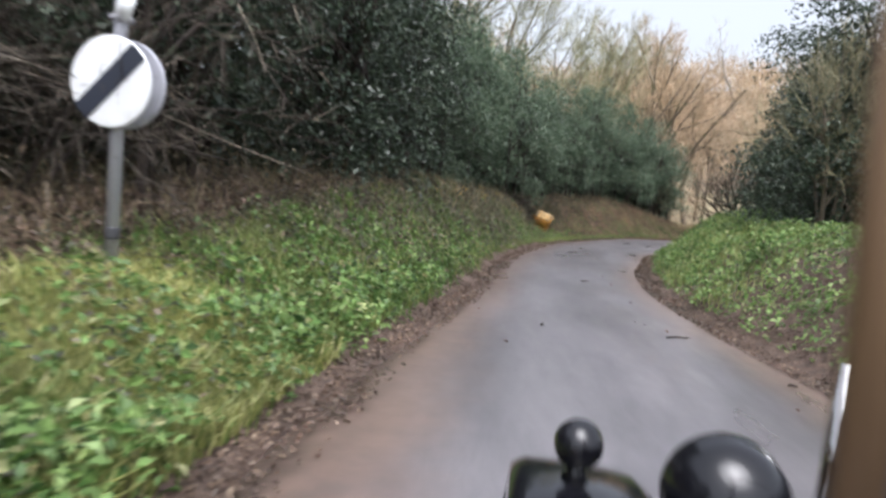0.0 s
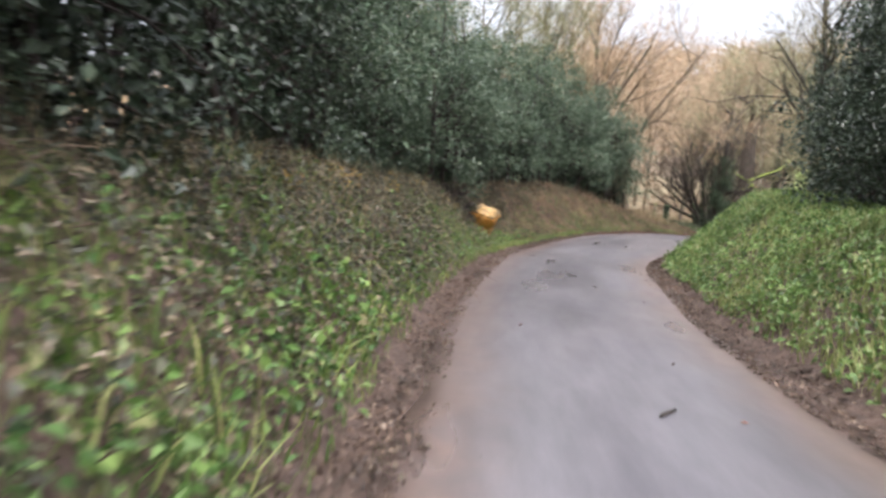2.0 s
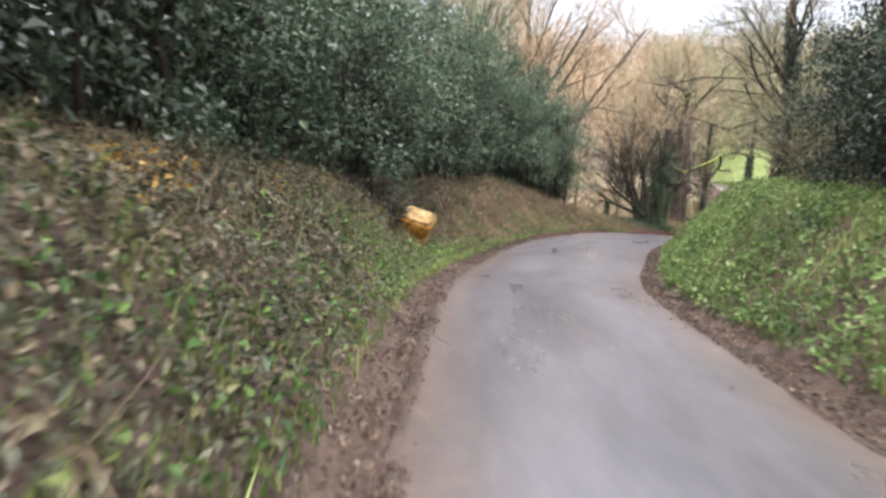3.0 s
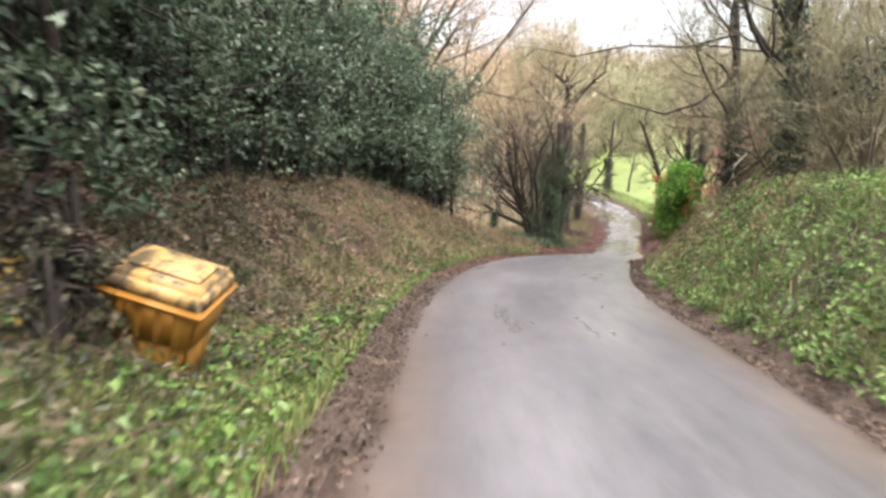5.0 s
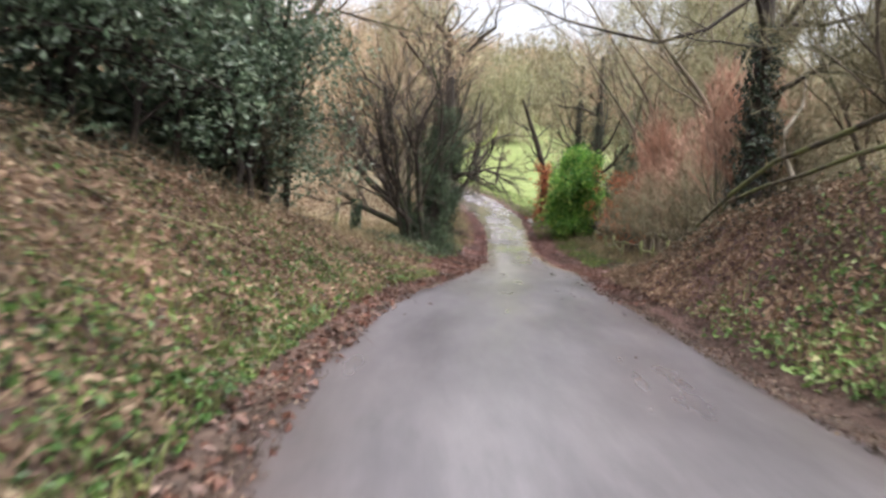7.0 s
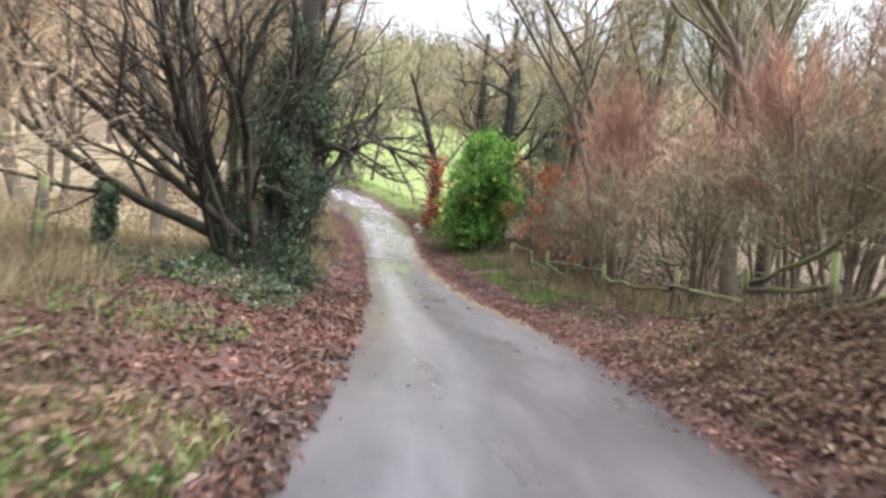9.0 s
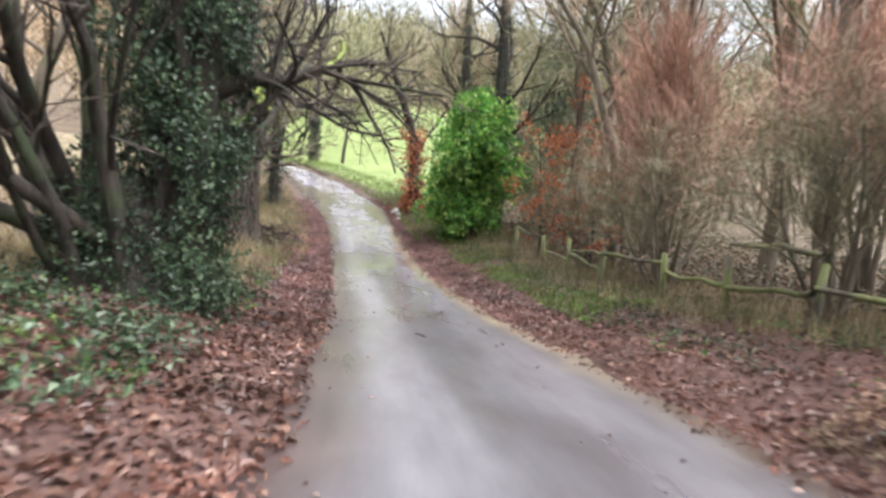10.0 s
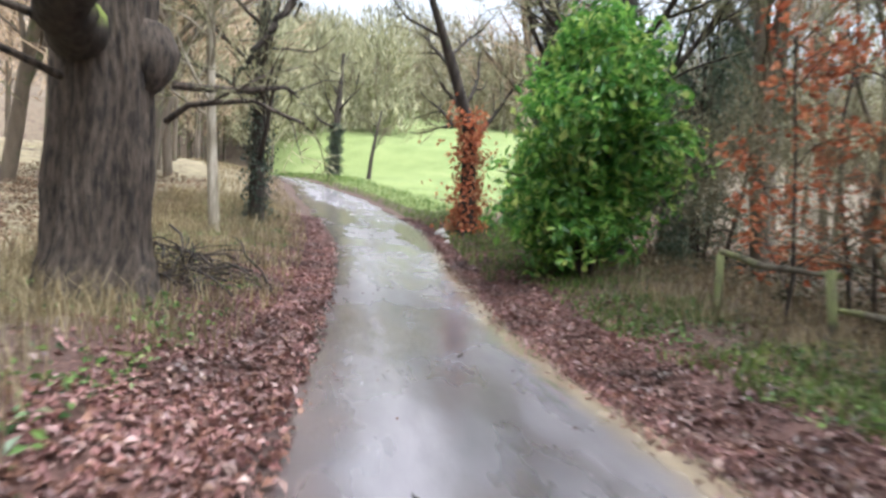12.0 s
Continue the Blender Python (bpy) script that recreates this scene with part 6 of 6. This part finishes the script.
grass("verge_grass", 129, 8000, 66, 100, 0.3, 3.0, 1, M_GRASS, 0.25, 0.6, "rough grass at the field's edge", None, 0.01)
grass("verge_grass", 130, 8000, 60, 100, 0.5, 4.0, -1, M_STRAW, 0.25, 0.6, "rough dry grass along the lane", None, 0.01)
grass("dry_grass", 124, 24000, 54, 80, 0.9, 5.0, -1, M_STRAW, 0.46, 0.9, "straw-coloured dry grass round the tree trunks", lambda s, d, P: np.interp(d, [0.8, 1.8], [0.2, 1]) * np.clip(0.5 + hash_noise(P[:, 0], P[:, 1], 1.1), 0.05, 1))
grass("dry_grass", 125, 8000, 43, 57, 2.6, 7.0, -1, M_STRAW, 0.4, 0.6, "straw-coloured dry grass behind the posts")
grass("dry_grass", 126, 8000, 46, 70, 1.9, 5.0, 1, M_STRAW, 0.4, 0.6, "straw-coloured dry grass under the fence")
grass("dry_grass", 133, 9000, 44, 66, 5.0, 17.0, -1, M_STRAW, 0.5, 0.7, "straw-coloured dry grass in the open wood", lambda s, d, P: np.clip(0.55 + hash_noise(P[:, 0], P[:, 1], 0.7), 0.05, 1), 0.014)
grass("verge_grass", 134, 20000, 27, 43, 0.2, 2.6, -1, M_LIME, 0.17, 0.9, "green grass on the lower bank", lambda s, d, P: np.interp(d, [0.2, 1.2, 2.6], [1, 0.7, 0.3]) * np.clip(0.6 + hash_noise(P[:, 0], P[:, 1], 1.0), 0.05, 1), 0.008)
grass("verge_grass", 135, 13000, 52, 72, 1.0, 2.8, 1, M_GRASS, 0.16, 0.8, "green grass along the foot of the fence", lambda s, d, P: np.clip(0.55 + hash_noise(P[:, 0], P[:, 1], 0.8), 0.0, 1), 0.009)
grass("dead_stalks", 127, 4200, 12, 46, 1.0, 3.2, -1, M_STRAW, 0.5, 0.9, "dry dead stalks on the bank", None, 0.004)
grass("dead_stalks", 128, 2600, -2, 12, 2.0, 5.0, -1, M_STRAW, 0.7, 0.8, "dry dead stalks under the thicket", None, 0.003)

cover("woodland_floor", 116, 16000, 42, 86, 3.4, 13.0, 1, M_DEAD, 0.13, 0.2, "brown leaf litter and bramble under the trees")
cover("woodland_weeds", 118, 9000, 46, 70, 4.0, 14.0, 1, M_GCOVER, 0.13, 0.35, "ivy and bramble under the trees behind the fence")
cover("woodland_floor", 117, 16000, 42, 86, 3.6, 13.0, -1, M_DEAD, 0.13, 0.2, "brown leaf litter and bramble under the trees")


def on_road(s, k):
    """Point on the tarmac at s metres along and k metres right of its middle."""
    x, y = np.interp(s, S, MID[:, 0]) + np.interp(s, S, NOR[:, 0]) * k, np.interp(s, S, MID[:, 1]) + np.interp(s, S, NOR[:, 1]) * k
    return x, y, np.interp(s, S, ROADZ) + 0.035 * (1 - (k / np.interp(s, S, HALF)) ** 2)


def road_bits():
    rng = np.random.default_rng(151)
    s = np.concatenate([rng.uniform(2, 42, 70), rng.uniform(40, 80, 260)])
    k = np.sign(rng.normal(size=len(s))) * np.interp(s, S, HALF) * rng.uniform(0.1, 0.97, len(s)) ** 0.5
    x, y, z = on_road(s, k)
    P = np.stack([x, y, z + 0.012], 1)
    tagged(piece("road_leaves", leaves("road_leaves", P, np.array([0, 0, 1.0]) + rng.normal(size=P.shape) * 0.2, 0.05, M_FALLEN, rng, 0.6)), "scattered dead leaves lying on the tarmac", "leaves", kind="stuff")
    for q, (sa, ka, ln, tn) in enumerate(((7.2, 0.9, 0.3, 20), (6.9, -0.6, 0.12, 70), (5.6, 1.5, 0.1, 10), (11.5, 0.2, 0.25, 50), (52.0, -0.2, 0.2, 80), (54.5, 0.5, 0.25, 30), (57.0, -0.5, 0.2, 65), (60.5, 0.3, 0.25, 20))):
        x, y, z = (float(v) for v in on_road(sa, ka))
        d = np.array([math.cos(radians(tn)), math.sin(radians(tn)), 0]) * ln / 2
        pts = np.array([(x, y, z + 0.012)]) + np.linspace(-1, 1, 5)[:, None] * d + rng.normal(size=(5, 3)) * np.array([0.012, 0.012, 0.003])
        tagged(piece("fallen_twig", tube_mesh("fallen_twig", [(pts, np.array([0.012, 0.012, 0.01, 0.009, 0.005]), 5)], M_BARK)), "small dark twig lying on the tarmac", "twig", "twigs on the lane")


road_bits()


def puddle(name, s0, s1, k0, k1, seed, material, label, wave=0.25):
    """A shallow sheet of water that lies in the road, with a wandering outline."""
    rng = np.random.default_rng(seed)
    n = 40
    t = np.linspace(0, 1, n)
    s = s0 + (s1 - s0) * t
    swell = np.sin(np.pi * t) ** 0.6
    mid, half = (k0 + k1) / 2, abs(k1 - k0) / 2
    ph = rng.uniform(0, 6, 4)
    a = mid - half * swell * (1 + wave * np.sin(t * 17 + ph[0]) + wave * np.sin(t * 31 + ph[1]) * 0.6)
    b = mid + half * swell * (1 + wave * np.sin(t * 15 + ph[2]) + wave * np.sin(t * 27 + ph[3]) * 0.6)
    rows = []
    for f in np.linspace(0, 1, 6):
        x, y, z = on_road(s, a + (b - a) * f)
        rows.append(np.stack([x, y, z + 0.008], 1))
    V = np.stack(rows, 1).reshape(-1, 3)
    i = np.arange(n - 1)[:, None] * 6 + np.arange(5)[None]
    F = np.stack([i, i + 6, i + 7, i + 1], -1).reshape(-1, 4)
    me = mesh_of(name, V, F, material, True)
    tagged(piece(name, me), label, "puddle", kind="structure")


def hw(s):
    return float(np.interp(s, S, HALF))


puddle("puddle_1", 70.5, 77.5, hw(74) - 1.1, hw(74) - 0.1, 2, M_WATER, "shallow puddle along the edge of the lane")
puddle("puddle_2", 76.0, 84.0, -hw(80) + 0.1, -0.2, 3, M_WATER, "shallow puddle spread over the lane")
puddle("puddle_3", 72.5, 76.0, -hw(74) + 0.05, -hw(74) + 0.7, 4, M_WATER, "shallow puddle along the edge of the lane")


def stone(x, y, r, seed):
    rng = np.random.default_rng(seed)
    bm = bmesh.new()
    bmesh.ops.create_icosphere(bm, subdivisions=2, radius=r)
    for v in bm.verts:
        v.co *= 1 + 0.25 * float(hash_noise(v.co.x * 9 + seed, v.co.y * 9 + v.co.z * 7, 1.0 / r * 0.1)) + float(rng.normal()) * 0.04
        v.co.z *= 0.65
    ob = part("edge_stone", bm, M_STONE)
    ob.matrix_basis = pose(x, y, land1(x, y) + 0.35 * r, 0, 0, seed * 40)
    tagged(ob, "pale rounded stone at the edge of the lane", "stone", "stones at the lane's edge")


for k, (s, d, r) in enumerate(((74.6, 0.3, 0.2), (75.4, 0.45, 0.16), (73.9, 0.35, 0.13), (72.7, 0.3, 0.1))):
    sx, sy = (float(v) for v in beside(s, d, 1))
    stone(sx, sy, r, k + 1)


def brambles(seed, count, s0, s1, d0, d1, side, label):
    rng = np.random.default_rng(seed)
    lines = []
    s, d, P = scatter(rng, count, s0, s1, d0, d1, side)
    for p in P:
        a, ln, h = rng.uniform(0, 2 * np.pi), rng.uniform(0.5, 1.6), rng.uniform(0.12, 0.4)
        f = np.linspace(0, 1, 7)
        x, y = p[0] + math.cos(a) * ln * f, p[1] + math.sin(a) * ln * f
        z = land(x, y) + 0.05 + h * np.sin(np.pi * f ** 0.8)
        lines.append((np.stack([x, y, z], 1) + rng.normal(size=(7, 3)) * 0.02, np.linspace(0.0045, 0.002, 7), 3))
    tagged(piece("bramble_stems", tube_mesh("bramble_stems", lines, M_BRAMBLE)), label, "brambles", kind="stuff")


brambles(161, 700, 8, 42, 0.5, 3.2, -1, "bare brown bramble stems arching over the bank")
brambles(165, 420, 0.5, 11, 1.7, 3.6, -1, "tangled brown bramble stems under the thicket")
brambles(162, 160, 30, 48, 0.7, 3.2, 1, "bare brown bramble stems arching over the bank")
brambles(163, 160, 44, 70, 1.6, 4.0, 1, "bare brown bramble stems along the fence")
brambles(164, 140, 46, 72, 1.6, 4.5, -1, "bare brown bramble stems round the tree trunks")


def brush_heap(x, y, seed):
    rng = np.random.default_rng(seed)
    e = tagged(empty("brush_heap", (x, y, land1(x, y))), "low heap of dead sticks and brambles beside the oak", "brushwood")
    lines = []
    for k in range(70):
        a, ln = float(rng.uniform(0, 2 * np.pi)), float(rng.uniform(0.5, 1.3))
        c = np.array([rng.normal() * 0.35, rng.normal() * 0.35, 0.05 + abs(rng.normal()) * 0.22])
        d = np.array([math.cos(a), math.sin(a), float(rng.normal() * 0.35)]) * ln / 2
        f = np.linspace(-1, 1, 5)[:, None]
        pts = c + d * f + rng.normal(size=(5, 3)) * 0.03 - np.array([0, 0, 0.12]) * f ** 2
        lines.append((pts, np.linspace(0.014, 0.006, 5) * float(rng.uniform(0.6, 1.5)), 5))
    tagged(piece("stick_tangle", tube_mesh("stick_tangle", lines, M_BARK), e), kind="stuff")


brush_heap(29.5, 54.8, 301)


# ---- the old car from whose side the lane is seen ----
def car():
    e = empty("vintage_car")
    e.matrix_basis = pose(0, 0, -0.03, 0, 0, -7)
    tagged(e, "black open vintage car with round lamps standing on the lane", "car")
    cx = 0.98
    mirror = Matrix.Translation((2 * cx, 0, 0)) @ Matrix.Diagonal((-1, 1, 1, 1))

    def both(name, make, material, parent=e, label=""):
        obs = []
        for flip in (False, True):
            bm = make()
            if flip:
                bm.transform(mirror)
                bmesh.ops.reverse_faces(bm, faces=bm.faces[:])
            obs.append(part(name, bm, material, parent, label))
        return obs

    def wing():
        bm = bmesh.new()
        rows = []
        for k in range(25):
            a = radians(18 + 172 * k / 24)
            ring = []
            for x, drop in ((0.018, 0.06), (0.022, 0.014), (0.045, 0.0), (0.13, -0.004), (0.215, 0.0), (0.24, 0.014), (0.245, 0.06), (0.225, 0.03), (0.13, 0.012), (0.04, 0.03)):
                r = 0.545 - drop
                ring.append(bm.verts.new((x, 0.93 + r * math.cos(a), 0.385 + r * math.sin(a))))
            rows.append(ring)
        for a, b in zip(rows, rows[1:]):
            for k in range(10):
                bm.faces.new((a[k], a[(k + 1) % 10], b[(k + 1) % 10], b[k]))
        bm.faces.new(rows[0][::-1]), bm.faces.new(rows[-1])
        return bm

    both("wing", wing, M_BLACK)

    def lamp(r, at):
        prof = [(0.001, -r * 0.98)] + [(r * math.sin(radians(t)), -r * math.cos(radians(t))) for t in range(12, 97, 7)] + [(r * 1.02, r * 0.16), (r * 1.02, r * 0.28), (r * 0.9, r * 0.32), (0.001, r * 0.36)]
        return moved(lathe(prof, 36), pose(*at, -90))

    heads = both("headlamp", lambda: lamp(0.095, (0.358, 1.033, 0.914)), M_BLACK)
    sides = both("sidelamp", lambda: lamp(0.037, (0.118, 0.981, 0.985)), M_BLACK)
    for ob, fx in zip(sides, (False, True)):
        bm = moved(lathe([(0.022, 0), (0.014, 0.012), (0.013, 0.03)], 16), pose(0.118, 0.981, 0.932))
        if fx:
            bm.transform(mirror)
        part("stalk", bm, M_BLACK, ob)
    for ob, fx in zip(heads, (False, True)):
        pts = np.array([(0.356, 1.06, 0.84), (0.33, 1.08, 0.82), (0.26, 1.08, 0.82), (0.2, 1.05, 0.86)])
        pts[:, 0] = 2 * cx - pts[:, 0] if fx else pts[:, 0]
        piece("bracket", tube_mesh("bracket", [(pts, np.full(4, 0.018), 8)], M_BLACK), ob)
    # bonnet, radiator and cap
    def bonnet_half(r0, y0, y1, z0):
        bm = bmesh.new()
        rows = []
        for y, w, h in ((y0, 0.3, 1.1), (y1, 0.24, 1.07)):
            prof = [(-w, z0), (-w, h - 0.12), (-w * 0.9, h - 0.05), (-w * 0.55, h - 0.02), (0, h), (w * 0.55, h - 0.02), (w * 0.9, h - 0.05), (w, h - 0.12), (w, z0)]
            rows.append([bm.verts.new((cx + x, y, z)) for x, z in prof])
        for a, b in zip(rows[0], rows[0][1:]):
            i = rows[0].index(a)
            bm.faces.new((a, b, rows[1][i + 1], rows[1][i]))
        bm.faces.new(rows[0][::-1]), bm.faces.new(rows[1])
        return bm
    part("bonnet", bonnet_half(0, 0.62, 1.5, 0.5), M_BONNET, e, "dull grey-black bonnet", False)
    piece("bonnet_hinge", tube_mesh("bonnet_hinge", [(np.array([(cx, 0.62, 1.105), (cx, 1.06, 1.09), (cx, 1.5, 1.075)]), np.full(3, 0.009), 8)], M_CHROME), e, "bright bonnet hinge")
    rad = part("radiator", block(0.5, 0.09, 0.62, (cx, 1.55, 0.78), 0.05, 4), M_CHROME, e, "bright radiator shell")
    part("radiator_core", block(0.4, 0.02, 0.46, (cx, 1.603, 0.76), 0.004, 1), M_BLACK, rad)
    cap = part("radiator_cap", moved(lathe([(0.028, 0), (0.028, 0.02), (0.036, 0.024), (0.036, 0.04), (0.02, 0.05), (0.008, 0.055)], 20), pose(cx, 1.55, 1.085)), M_CHROME, e, "bright filler cap with a ring")
    a = np.linspace(0, 2 * np.pi, 25)
    piece("cap_ring", tube_mesh("cap_ring", [(np.stack([cx + 0.035 * np.cos(a), 1.55 + 0 * a, 1.17 + 0.035 * np.sin(a)], 1), np.full(25, 0.006), 8)], M_CHROME), cap)
    for sgn in (-1, 1):
        piece("cap_wing", tube_mesh("cap_wing", [(np.array([(cx, 1.55, 1.12), (cx + sgn * 0.04, 1.545, 1.13), (cx + sgn * 0.065, 1.54, 1.155)]), np.array([0.01, 0.008, 0.003]), 8)], M_CHROME), cap)
    # scuttle, windscreen frame, tub, seats
    part("scuttle", block(1.2, 0.22, 0.5, (cx, 0.55, 0.82), 0.06, 3), M_BLACK, e)
    for x, nm in ((0.29, "pillar"), (2 * cx - 0.29, "pillar")):
        part(nm, moved(block(0.04, 0.035, 0.85, (0, 0, 0.42), 0.008), pose(x, 0.525, 0.95, -3, -2 if x < cx else 2, 0)), M_BRASS, e, "brown-painted windscreen pillar")
    rail = part("windscreen_rail", block(1.24, 0.03, 0.03, (cx, 0.56, 1.79), 0.008), M_BRASS, e)
    part("tub", taper_box(1.14, 2.0, 1.22, 2.1, 0.62, 0.08), M_BLACK, e).matrix_basis = pose(cx, -0.6, 0.36)
    for x in (cx - 0.28, cx + 0.28):
        part("seat", block(0.46, 0.46, 0.2, (x, -0.25, 0.98), 0.06, 3), M_SEAT, e)
        part("seat_back", moved(block(0.46, 0.14, 0.5, (0, 0, 0.25), 0.05, 3), pose(x, -0.5, 0.98, 10)), M_SEAT, e)

    def wheel(y):
        tyre_p = [(0.29, -0.05), (0.34, -0.056), (0.372, -0.04), (0.38, 0), (0.372, 0.04), (0.34, 0.056), (0.29, 0.05)]
        return tyre_p
    for y, x in ((0.93, 0.12), (-1.3, 0.15)):
        for fx in (x, 2 * cx - x):
            w = part("wheel", moved(lathe([(0.05, -0.06), (0.05, 0.06)], 20), pose(fx, y, 0.385, 0, 90, 0)), M_BLACK, e)
            part("tyre", moved(lathe(wheel(y), 40), pose(fx, y, 0.385, 0, 90, 0)), M_RUBBER, w)
            spokes = [(np.array([(fx + 0.03 * (-1) ** k, y + 0.05 * math.cos(k * 0.45), 0.385 + 0.05 * math.sin(k * 0.45)), (fx, y + 0.3 * math.cos(k * 0.45 + 0.2), 0.385 + 0.3 * math.sin(k * 0.45 + 0.2))]), np.full(2, 0.004), 4) for k in range(14)]
            piece("spoke_ring", tube_mesh("spoke_ring", spokes, M_BLACK), w)
    part("rear_wing", block(0.2, 0.9, 0.05, (0.16, -1.3, 0.82), 0.02, 2), M_BLACK, e)
    part("rear_wing", block(0.2, 0.9, 0.05, (2 * cx - 0.16, -1.3, 0.82), 0.02, 2), M_BLACK, e)


car()
